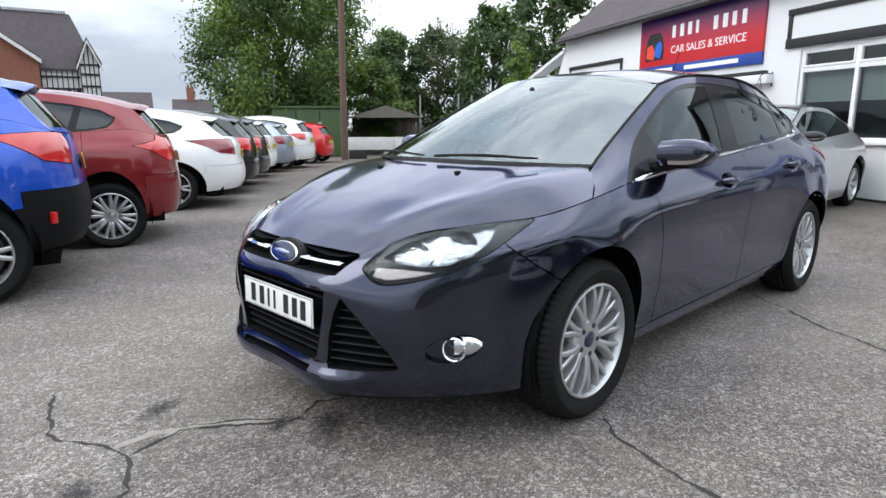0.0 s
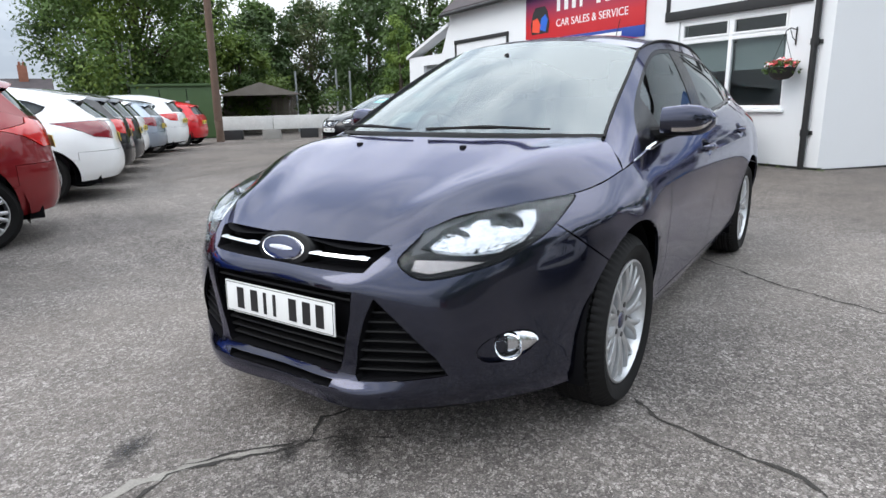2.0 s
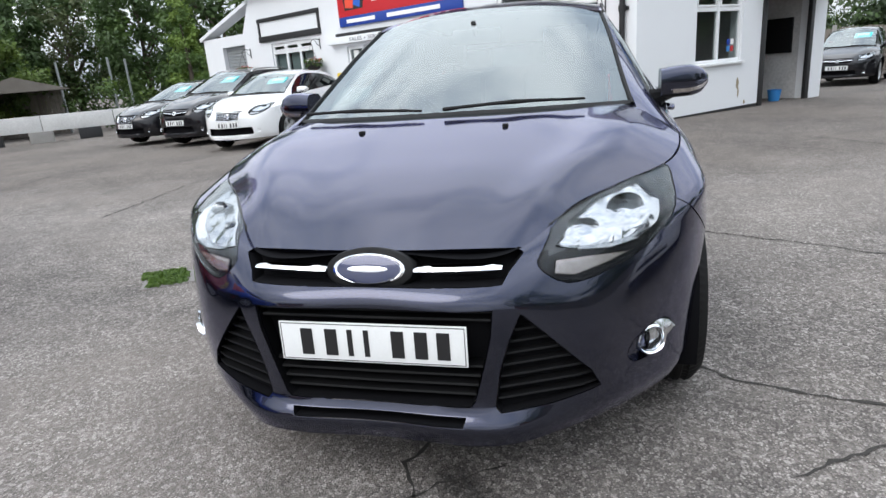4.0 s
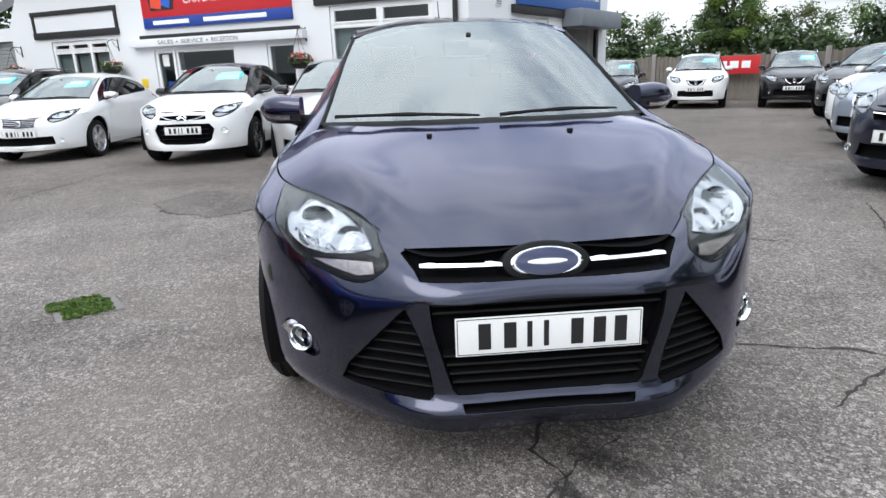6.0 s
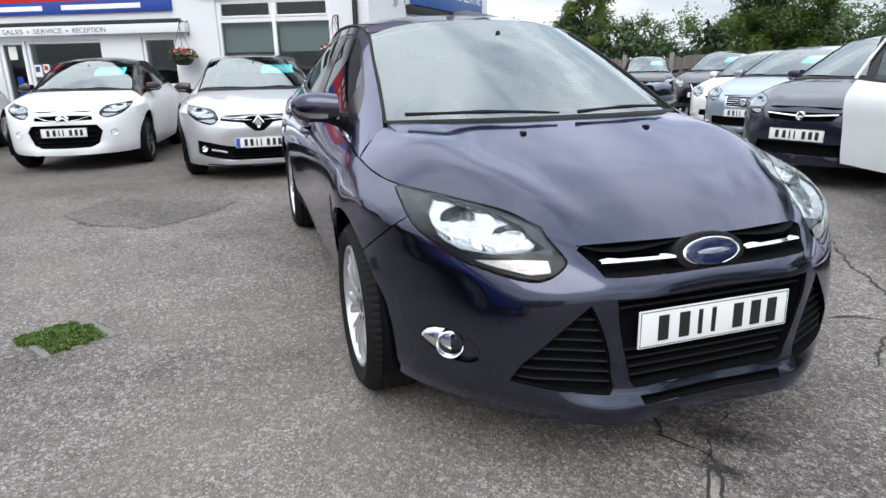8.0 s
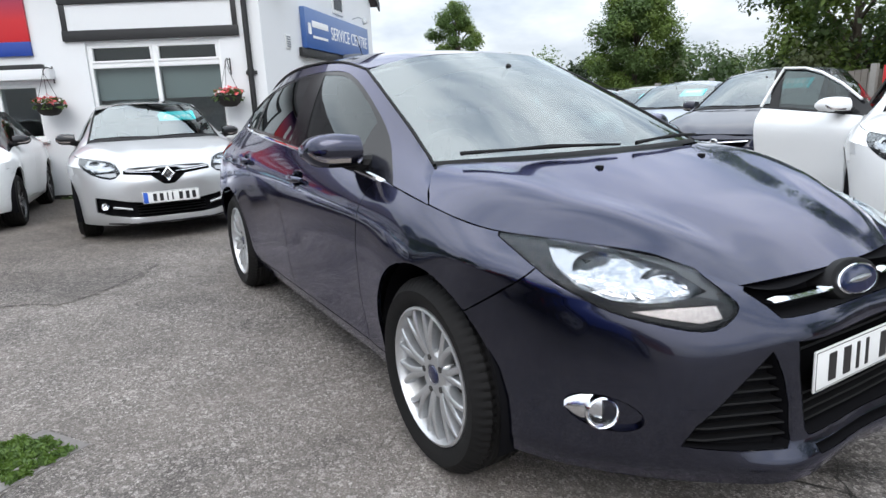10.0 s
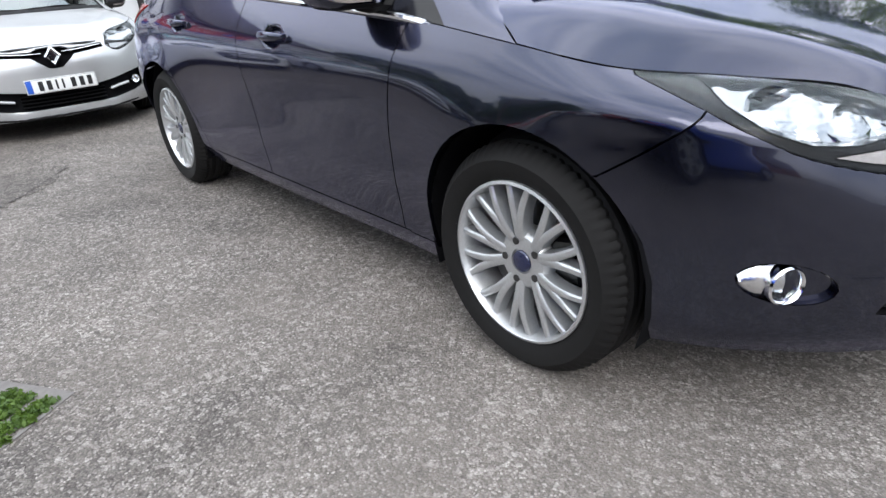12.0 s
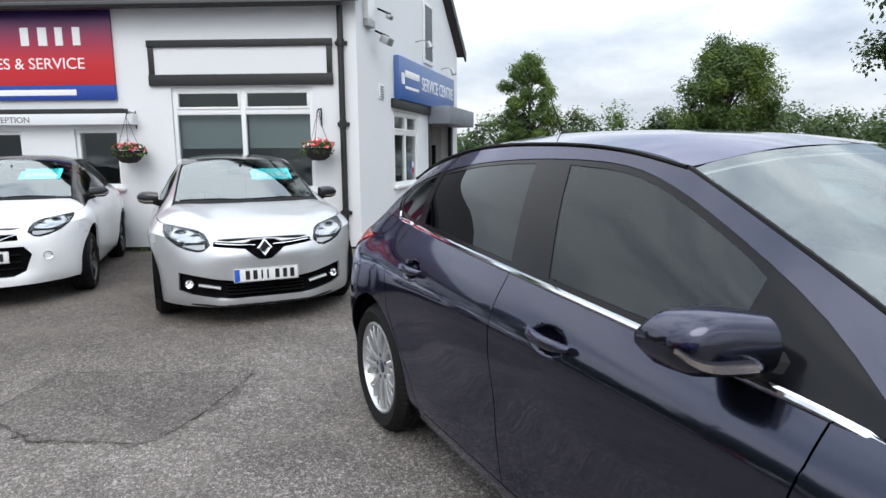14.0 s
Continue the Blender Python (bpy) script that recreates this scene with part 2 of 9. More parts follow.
def add_lathe(bm, profile, n=32, axis="y", mat=0, closed=False):
    """Turns (radius, height) pairs round an axis through the origin."""
    rings = []
    for r, h in profile:
        ring = []
        for i in range(n):
            a = i * 2 * math.pi / n
            c, s = r * math.cos(a), r * math.sin(a)
            ring.append(bm.verts.new((c, h, s) if axis == "y" else (c, s, h)))
        rings.append(ring)
    pairs = list(zip(rings, rings[1:])) + ([(rings[-1], rings[0])] if closed else [])
    for a, b in pairs:
        for i in range(n):
            q = (a[i], b[i], b[(i + 1) % n], a[(i + 1) % n]) if axis == "y" else (a[i], a[(i + 1) % n], b[(i + 1) % n], b[i])
            bm.faces.new(q).material_index = mat


def add_prism(bm, poly, z0, z1, mat=0):
    """A flat outline (x, y) raised from z0 to z1."""
    lo = [bm.verts.new((x, y, z0)) for x, y in poly]
    hi = [bm.verts.new((x, y, z1)) for x, y in poly]
    n = len(poly)
    bm.faces.new(lo[::-1]).material_index = mat
    bm.faces.new(hi).material_index = mat
    for i in range(n):
        bm.faces.new((lo[i], lo[(i + 1) % n], hi[(i + 1) % n], hi[i])).material_index = mat


def mirror_bm(bm):
    """Adds the mirror image across y = 0 and welds the seam."""
    r = bmesh.ops.duplicate(bm, geom=bm.verts[:] + bm.edges[:] + bm.faces[:])
    vs = [g for g in r["geom"] if isinstance(g, bmesh.types.BMVert)]
    fs = [g for g in r["geom"] if isinstance(g, bmesh.types.BMFace)]
    for v in vs:
        v.co.y *= -1
    bmesh.ops.reverse_faces(bm, faces=fs)
    bmesh.ops.remove_doubles(bm, verts=[v for v in bm.verts if abs(v.co.y) < 2e-3], dist=1.5e-3)
    return bm


def flip_y(bm):
    for v in bm.verts:
        v.co.y *= -1
    bmesh.ops.reverse_faces(bm, faces=bm.faces[:])
    return bm


# smooth surfaces through section lines
def hermite(P, knots, at):
    """Cubic through P (m, ...) at knots, at the given parameters."""
    P, k = np.asarray(P, float), np.asarray(knots, float)
    d = np.diff(P, axis=0) / np.diff(k).reshape(-1, *[1] * (P.ndim - 1))
    h = np.diff(k)
    T = np.empty_like(P)
    T[0], T[-1] = d[0], d[-1]
    for i in range(1, len(P) - 1):
        T[i] = (d[i - 1] * h[i] + d[i] * h[i - 1]) / (h[i] + h[i - 1])
    i = np.clip(np.searchsorted(k, at, side="right") - 1, 0, len(k) - 2)
    sh = (-1, *[1] * (P.ndim - 1))
    hh = h[i].reshape(sh)
    u = ((at - k[i]) / h[i]).reshape(sh)
    return ((2 * u**3 - 3 * u**2 + 1) * P[i] + (u**3 - 2 * u**2 + u) * hh * T[i] + (-2 * u**3 + 3 * u**2) * P[i + 1] + (u**3 - u**2) * hh * T[i + 1])


def chord(L):
    """Common knots for lines (k, m, 3) along their m stations."""
    s = np.linalg.norm(np.diff(L, axis=1), axis=2).mean(0)
    return np.concatenate([[0], np.cumsum(s)])


def loft(lines, step_s, step_v, mirror_ends=(False, False)):
    """A grid of points (nv, ns, 3) through section lines (k, m, 3); mirrored ends meet the middle plane square."""
    L = np.asarray(lines, float)
    pad0, pad1 = mirror_ends
    X = L
    if pad0:
        X = np.concatenate([L[:, 1:2] * [1, -1, 1], X], axis=1)
    if pad1:
        X = np.concatenate([X, L[:, -2:-1] * [1, -1, 1]], axis=1)
    k = chord(X)
    a, b = k[1 if pad0 else 0], k[-2 if pad1 else -1]
    at = np.linspace(a, b, max(3, int(round((b - a) / step_s)) + 1))
    Y = hermite(np.moveaxis(X, 1, 0), k, at)
    Y = np.moveaxis(Y, 0, 1)
    kv = chord(np.moveaxis(Y, 0, 1))
    av = np.linspace(0, kv[-1], max(3, int(round(kv[-1] / step_v)) + 1))
    return hermite(Y, kv, av)


def grid_bm(G, flip=False, bm=None):
    bm = bm or bmesh.new()
    nv, ns = G.shape[:2]
    V = [[bm.verts.new(G[i, j]) for j in range(ns)] for i in range(nv)]
    for i in range(nv - 1):
        for j in range(ns - 1):
            q = (V[i][j], V[i][j + 1], V[i + 1][j + 1], V[i + 1][j])
            bm.faces.new(q[::-1] if flip else q)
    return bm


def inside(poly, x, y):
    c = False
    n = len(poly)
    for i in range(n):
        x1, y1 = poly[i]
        x2, y2 = poly[(i + 1) % n]
        if (y1 > y) != (y2 > y) and x < (x2 - x1) * (y - y1) / (y2 - y1) + x1:
            c = not c
    return c


S2 = math.sqrt(0.5)
SIDE = (Vector((1, 0, 0)), Vector((0, 0, 1)), Vector((0, 1, 0)))
FRONT = (Vector((0, 1, 0)), Vector((0, 0, 1)), Vector((1, 0, 0)))
REAR = (Vector((0, 1, 0)), Vector((0, 0, 1)), Vector((-1, 0, 0)))
CORNER = (Vector((-S2, S2, 0)), Vector((0, 0, 1)), Vector((S2, S2, 0)))
TAIL = (Vector((S2, S2, 0)), Vector((0, 0, 1)), Vector((-S2, S2, 0)))
TOP = (Vector((1, 0, 0)), Vector((0, 1, 0)), Vector((0, 0, 1)))


def knife(bm, poly, view, near, closed=True):
    """Cuts the mesh along an outline seen in a view (u, v, towards the eye), where it lies nearer than near."""
    u, v, d = view
    n = len(poly)
    info = {}
    for i in range(n if closed else n - 1):
        a, b = Vector(poly[i]), Vector(poly[(i + 1) % n])
        lo, hi = (min(a.x, b.x) - 1e-4, min(a.y, b.y) - 1e-4), (max(a.x, b.x) + 1e-4, max(a.y, b.y) + 1e-4)
        nrm = Vector((-(b.y - a.y), b.x - a.x))
        if nrm.length < 1e-6:
            continue
        pn, pc = u * nrm.x + v * nrm.y, u * a.x + v * a.y
        geom = set()
        for f in bm.faces:
            key = f.index
            us = [p.co.dot(u) for p in f.verts]
            if max(us) < lo[0] or min(us) > hi[0]:
                continue
            vs = [p.co.dot(v) for p in f.verts]
            if max(vs) < lo[1] or min(vs) > hi[1]:
                continue
            if f.verts[0].co.dot(d) < near:
                continue
            geom.add(f)
            geom.update(f.edges)
            geom.update(f.verts)
        if geom:
            bmesh.ops.bisect_plane(bm, geom=list(geom), dist=2e-4, plane_co=pc, plane_no=pn.normalized())


def picked(bm, faces):
    """A new bmesh of those faces."""
    out = bmesh.new()
    made = {}
    for f in faces:
        vs = []
        for v in f.verts:
            if v not in made:
                made[v] = out.verts.new(v.co)
            vs.append(made[v])
        try:
            out.faces.new(vs)
        except ValueError:
            pass
    out.normal_update()
    return out


def orient(bm, centre=(-1.3, 0, 0.55)):
    """Turns a panel's faces outwards from the car's middle."""
    bm.normal_update()
    c = Vector(centre)
    t = 0.0
    for f in bm.faces:
        p = f.calc_center_median()
        q = Vector((min(max(p.x, -2.6), -0.2), 0, c.z))
        t += f.normal.dot(p - q) * f.calc_area()
    if t < 0:
        bmesh.ops.reverse_faces(bm, faces=bm.faces[:])
        bm.normal_update()
    return bm


def edged(bm, gap=0.0025, depth=0.012):
    """Draws a panel in at its rim and folds the rim inwards, so that a joint shows round it."""
    orient(bm)
    rim = [e for e in bm.edges if len(e.link_faces) == 1]
    shift, norm = {}, {}
    for e in rim:
        f = e.link_faces[0]
        a, b = e.verts
        t = (b.co - a.co)
        if t.length < 1e-7:
            continue
        w = f.normal.cross(t.normalized())
        if w.dot(f.calc_center_median() - (a.co + b.co) / 2) < 0:
            w.negate()
        for p in (a, b):
            shift[p] = shift.get(p, Vector()) + w
            norm[p] = p.normal.copy()
    lows = {}
    for p, w in shift.items():
        if w.length > 1e-6:
            p.co += w.normalized() * gap
        lows[p] = bm.verts.new(p.co - norm[p] * depth)
    for e in rim:
        a, b = e.verts
        if a in lows and b in lows:
            f = e.link_faces[0]
            i = [l.vert for l in f.loops].index(a)
            nxt = f.loops[(i + 1) % len(f.loops)].vert
            q = (b, a, lows[a], lows[b]) if nxt is b else (a, b, lows[b], lows[a])
            try:
                bm.faces.new(q)
            except ValueError:
                pass
    bm.normal_update()
    return bm


def sunk(bm, offset, depth_dir=None):
    """Moves faces inwards and closes the walls round them: an opening with a floor."""
    bm.normal_update()
    old = {v: v.co.copy() for v in bm.verts}
    nv = {v: v.normal.copy() for v in bm.verts}
    rim = [e for e in bm.edges if len(e.link_faces) == 1]
    for v in bm.verts:
        v.co += (depth_dir if depth_dir is not None else -nv[v]) * offset
    ups = {}
    for e in rim:
        for p in e.verts:
            if p not in ups:
                ups[p] = bm.verts.new(old[p])
    for e in rim:
        a, b = e.verts
        try:
            bm.faces.new((a, b, ups[b], ups[a]))
        except ValueError:
            pass
    bmesh.ops.recalc_face_normals(bm, faces=bm.faces[:])
    return bm


def bars(bm, x, y, z, chars, height, width, mat=0, thick=0.002, frame_m=None):
    """Plain upright bars in place of characters."""
    for i in range(chars):
        w = width / chars
        cx = -width / 2 + (i + 0.5) * w
        add_box(bm, cx - w * 0.33, cx + w * 0.33, -height / 2, height / 2, 0, thick, 0, frame_m, mat)

# ---- cars ----
# section lines of a five-door hatchback's lower body, from the middle of its nose round the side to the middle of its tail
# (x ahead of the front axle, y to its left, z over the ground)
LOW = [
    [(0.862, 0, 0.205), (0.872, 0.34, 0.215), (0.785, 0.47, 0.213), (0.605, 0.655, 0.213), (0.405, 0.80, 0.22), (0.0, 0.85, 0.20), (-0.45, 0.83, 0.20), (-1.0, 0.83, 0.20), (-1.5, 0.83, 0.20), (-2.1, 0.84, 0.21), (-2.65, 0.85, 0.23), (-3.05, 0.82, 0.26), (-3.29, 0.62, 0.27), (-3.38, 0.3, 0.27), (-3.40, 0, 0.27)],
    [(0.888, 0, 0.262), (0.886, 0.34, 0.268), (0.80, 0.49, 0.266), (0.618, 0.685, 0.266), (0.408, 0.822, 0.27), (0.0, 0.875, 0.27), (-0.45, 0.858, 0.262), (-1.0, 0.858, 0.262), (-1.5, 0.858, 0.262), (-2.1, 0.865, 0.27), (-2.65, 0.88, 0.29), (-3.05, 0.86, 0.33), (-3.33, 0.64, 0.35), (-3.43, 0.3, 0.35), (-3.45, 0, 0.35)],
    [(0.862, 0, 0.325), (0.858, 0.32, 0.32), (0.772, 0.53, 0.335), (0.622, 0.695, 0.345), (0.408, 0.83, 0.35), (0.0, 0.90, 0.36), (-0.45, 0.872, 0.35), (-1.0, 0.870, 0.35), (-1.5, 0.872, 0.35), (-2.1, 0.88, 0.36), (-2.65, 0.905, 0.38), (-3.05, 0.875, 0.41), (-3.345, 0.65, 0.43), (-3.445, 0.3, 0.43), (-3.465, 0, 0.43)],
    [(0.862, 0, 0.44), (0.858, 0.33, 0.44), (0.772, 0.54, 0.445), (0.622, 0.70, 0.455), (0.405, 0.835, 0.46), (0.0, 0.918, 0.46), (-0.45, 0.889, 0.45), (-1.0, 0.882, 0.45), (-1.5, 0.882, 0.45), (-2.1, 0.888, 0.46), (-2.65, 0.918, 0.47), (-3.05, 0.89, 0.49), (-3.355, 0.655, 0.52), (-3.45, 0.3, 0.52), (-3.47, 0, 0.52)],
    [(0.872, 0, 0.555), (0.86, 0.335, 0.56), (0.765, 0.53, 0.565), (0.612, 0.70, 0.58), (0.392, 0.842, 0.59), (0.0, 0.928, 0.59), (-0.45, 0.898, 0.58), (-1.0, 0.890, 0.58), (-1.5, 0.890, 0.58), (-2.1, 0.898, 0.59), (-2.65, 0.925, 0.60), (-3.05, 0.895, 0.62), (-3.35, 0.655, 0.65), (-3.43, 0.3, 0.65), (-3.45, 0, 0.65)],
    [(0.862, 0, 0.622), (0.846, 0.335, 0.618), (0.748, 0.51, 0.628), (0.592, 0.70, 0.668), (0.374, 0.846, 0.70), (0.0, 0.918, 0.71), (-0.45, 0.905, 0.72), (-1.0, 0.906, 0.735), (-1.5, 0.907, 0.75), (-2.1, 0.911, 0.765), (-2.65, 0.915, 0.74), (-3.05, 0.885, 0.75), (-3.33, 0.645, 0.77), (-3.41, 0.3, 0.77), (-3.43, 0, 0.77)],
    [(0.815, 0, 0.668), (0.80, 0.35, 0.665), (0.70, 0.515, 0.70), (0.535, 0.705, 0.738), (0.335, 0.852, 0.768), (0.0, 0.895, 0.795), (-0.45, 0.893, 0.822), (-1.0, 0.895, 0.845), (-1.5, 0.894, 0.865), (-2.1, 0.893, 0.885), (-2.65, 0.885, 0.90), (-3.05, 0.845, 0.90), (-3.31, 0.63, 0.89), (-3.40, 0.3, 0.88), (-3.42, 0, 0.88)],
    [(0.795, 0, 0.695), (0.775, 0.355, 0.69), (0.66, 0.50, 0.738), (0.475, 0.665, 0.773), (0.28, 0.815, 0.802), (-0.02, 0.872, 0.838), (-0.45, 0.866, 0.87), (-1.0, 0.867, 0.90), (-1.5, 0.863, 0.925), (-2.1, 0.853, 0.955), (-2.65, 0.83, 0.98), (-3.02, 0.79, 0.985), (-3.28, 0.61, 0.95), (-3.385, 0.3, 0.93), (-3.405, 0, 0.93)],
    [(0.780, 0, 0.713), (0.757, 0.36, 0.704), (0.604, 0.492, 0.770), (0.42, 0.625, 0.803), (0.232, 0.772, 0.829), (-0.033, 0.838, 0.880), (-0.45, 0.818, 0.930), (-1.0, 0.816, 0.972), (-1.5, 0.809, 1.006), (-2.1, 0.787, 1.043), (-2.65, 0.745, 1.072), (-2.98, 0.705, 1.075), (-3.25, 0.58, 1.0), (-3.36, 0.3, 0.98), (-3.385, 0, 0.98)],
]
# the cabin's side, from the belt to the edge of the roof, back from the foot of the screen pillar
BELT = [LOW[8][i] for i in range(5, 13)]
RAIL = [(-0.20, 0.705, 0.955), (-0.42, 0.662, 1.068), (-0.78, 0.612, 1.245), (-1.10, 0.566, 1.378), (-1.75, 0.553, 1.428), (-2.35, 0.535, 1.402), (-2.75, 0.515, 1.33), (-3.0, 0.49, 1.262)]
ROOF_MID = [(-0.93, 0, 1.418), (-1.2, 0, 1.456), (-1.75, 0, 1.484), (-2.35, 0, 1.462), (-2.75, 0, 1.40), (-3.08, 0, 1.325)]
ROOF_HALF = [(-0.96, 0.32, 1.405), (-1.2, 0.31, 1.442), (-1.75, 0.30, 1.472), (-2.35, 0.29, 1.449), (-2.75, 0.28, 1.387), (-3.06, 0.28, 1.312)]
ROOF_EDGE = [(-1.036, 0.573, 1.356), (-1.25, 0.5635, 1.3965), (-1.75, 0.553, 1.428), (-2.35, 0.535, 1.402), (-2.75, 0.515, 1.33), (-3.0, 0.49, 1.262)]
BONNET = [
    [(0.782, 0, 0.716), (0.775, 0.13, 0.715), (0.757, 0.26, 0.713), (0.733, 0.36, 0.708), (0.712, 0.432, 0.702)],
    [(0.66, 0, 0.785), (0.655, 0.14, 0.785), (0.64, 0.28, 0.784), (0.62, 0.40, 0.782), (0.604, 0.488, 0.772)],
    [(0.49, 0, 0.852), (0.487, 0.17, 0.852), (0.475, 0.33, 0.851), (0.45, 0.49, 0.846), (0.42, 0.620, 0.805)],
    [(0.31, 0, 0.906), (0.305, 0.20, 0.905), (0.29, 0.40, 0.904), (0.26, 0.60, 0.893), (0.232, 0.767, 0.832)],
    [(0.155, 0, 0.950), (0.15, 0.22, 0.949), (0.12, 0.44, 0.947), (0.06, 0.66, 0.935), (0.07, 0.812, 0.862)],
    [(0.035, 0, 0.985), (0.02, 0.23, 0.983), (-0.05, 0.46, 0.981), (-0.235, 0.69, 0.970), (-0.035, 0.834, 0.884)],
]
SCREEN = [
    [(0.01, 0, 0.985), (-0.005, 0.23, 0.984), (-0.075, 0.46, 0.982), (-0.245, 0.685, 0.974)],
    [(-0.22, 0, 1.108), (-0.235, 0.23, 1.104), (-0.30, 0.44, 1.092), (-0.43, 0.655, 1.070)],
    [(-0.58, 0, 1.280), (-0.59, 0.22, 1.274), (-0.65, 0.41, 1.258), (-0.78, 0.607, 1.240)],
    [(-0.92, 0, 1.416), (-0.93, 0.21, 1.410), (-0.97, 0.39, 1.394), (-1.04, 0.566, 1.354)],
]
HATCH = [
    [(-3.07, 0, 1.322), (-3.055, 0.28, 1.310), (-2.995, 0.487, 1.260)],
    [(-3.20, 0, 1.19), (-3.17, 0.31, 1.18), (-3.09, 0.535, 1.15)],
    [(-3.385, 0, 0.985), (-3.355, 0.3, 0.985), (-3.25, 0.575, 1.005)],
]
# outlines on the bodywork
DLO = [(-0.285, 0.899), (-0.46, 0.937), (-1.0, 0.979), (-1.5, 1.012), (-2.1, 1.049), (-2.55, 1.073), (-2.70, 1.095), (-2.77, 1.14), (-2.80, 1.19), (-2.66, 1.262), (-2.4, 1.318), (-2.1, 1.355), (-1.8, 1.372), (-1.5, 1.374), (-1.25, 1.357), (-1.05, 1.306), (-0.8, 1.198), (-0.55, 1.068)]
F_GLASS = [(-0.70, 0.975), (-1.0, 0.994), (-1.345, 1.018), (-1.505, 1.356), (-1.25, 1.338), (-1.05, 1.286), (-0.8, 1.178), (-0.70, 1.125)]
R_GLASS = [(-1.565, 1.032), (-2.1, 1.066), (-2.36, 1.082), (-2.44, 1.295), (-2.1, 1.340), (-1.86, 1.355), (-1.70, 1.357)]
Q_GLASS = [(-2.43, 1.085), (-2.58, 1.092), (-2.70, 1.115), (-2.755, 1.155), (-2.775, 1.19), (-2.65, 1.245), (-2.50, 1.284)]
F_DOOR = [(-0.455, 1.0), (-0.465, 0.85), (-0.515, 0.6), (-0.53, 0.275), (-1.50, 0.275), (-1.51, 0.6), (-1.535, 0.9), (-1.545, 1.1)]
R_DOOR = [(-1.545, 1.1), (-1.535, 0.9), (-1.51, 0.6), (-1.50, 0.275), (-2.18, 0.28), (-2.24, 0.42), (-2.34, 0.57), (-2.43, 0.70), (-2.475, 0.85), (-2.47, 1.1)]
HEADLAMP = [(-0.236, 0.672), (-0.205, 0.704), (-0.16, 0.735), (-0.082, 0.785), (0.14, 0.83), (0.40, 0.85), (0.384, 0.828), (0.335, 0.803), (0.253, 0.762), (0.16, 0.712), (0.064, 0.670), (-0.06, 0.638), (-0.15, 0.624), (-0.20, 0.634)]
LOW_GRILLE = [(-0.01, 0.588), (0.325, 0.587), (0.318, 0.52), (0.296, 0.43), (0.268, 0.335), (0.255, 0.322), (-0.01, 0.318)]
CHIN = [(-0.01, 0.294), (0.245, 0.296), (0.238, 0.276), (-0.01, 0.272)]
SIDE_GRILLE = [(0.392, 0.570), (0.362, 0.50), (0.338, 0.42), (0.322, 0.320), (0.335, 0.306), (0.46, 0.316), (0.580, 0.334), (0.556, 0.388), (0.468, 0.49)]
TOP_GRILLE = [(-0.01, 0.73), (0.36, 0.72), (0.392, 0.703), (0.36, 0.668), (0.345, 0.642), (0.2, 0.640), (-0.01, 0.640)]
BRIGHT = [(-0.165, 0.706), (-0.085, 0.752), (0.08, 0.796), (0.245, 0.822), (0.205, 0.765), (0.14, 0.722), (0.06, 0.694), (-0.03, 0.686), (-0.11, 0.692)]
INDICATOR = [(-0.200, 0.648), (-0.185, 0.676), (-0.09, 0.674), (0.015, 0.668), (-0.06, 0.652), (-0.15, 0.638)]
WING_SEAM = [(0.253, 0.762), (0.455, 0.6205)]


HANDLES = ((-1.22, 0.868), (-2.215, 0.902))


def rounded(poly, sharp=(), n=4):
    """A closed outline drawn smoothly through its corners, but for the sharp ones."""
    P_ = [np.array(p) for p in poly]
    m = len(P_)
    out = []
    for i in range(m):
        a, b, c, d = P_[i - 1], P_[i], P_[(i + 1) % m], P_[(i + 2) % m]
        ta = np.zeros(2) if i in sharp else (c - a) / 2
        tb = np.zeros(2) if (i + 1) % m in sharp else (d - b) / 2
        if i in sharp:
            ta = (c - b) * 0.9
        if (i + 1) % m in sharp:
            tb = (c - b) * 0.9
        for k in range(n):
            u = k / n
            out.append(tuple((2 * u**3 - 3 * u**2 + 1) * b + (u**3 - 2 * u**2 + u) * ta + (-2 * u**3 + 3 * u**2) * c + (u**3 - u**2) * tb))
    return out


HEADLAMP_FINE = rounded(HEADLAMP, (5,), 3)
DLO_FINE = rounded(DLO, (0,), 3)
F_GLASS_FINE = rounded(F_GLASS, (0, 2, 3, 7), 3)


def arch_poly(cx, cz, r, low):
    pts = [(cx - r * 0.97, low), (cx - r, cz)]
    pts += [(cx - r * math.cos(a), cz + r * math.sin(a)) for a in np.linspace(0.12, math.pi - 0.12, 21)]
    return pts + [(cx + r, cz), (cx + r * 0.97, low)]


def fog_poly(cu=0.078, cz=0.408, hu=0.098, hz=0.046, n=20, skew=0.25):
    return [(cu + hu * math.cos(a) - skew * 0, cz + hz * math.sin(a) + 0.012 * math.cos(a)) for a in np.linspace(0, 2 * math.pi, n, endpoint=False)]


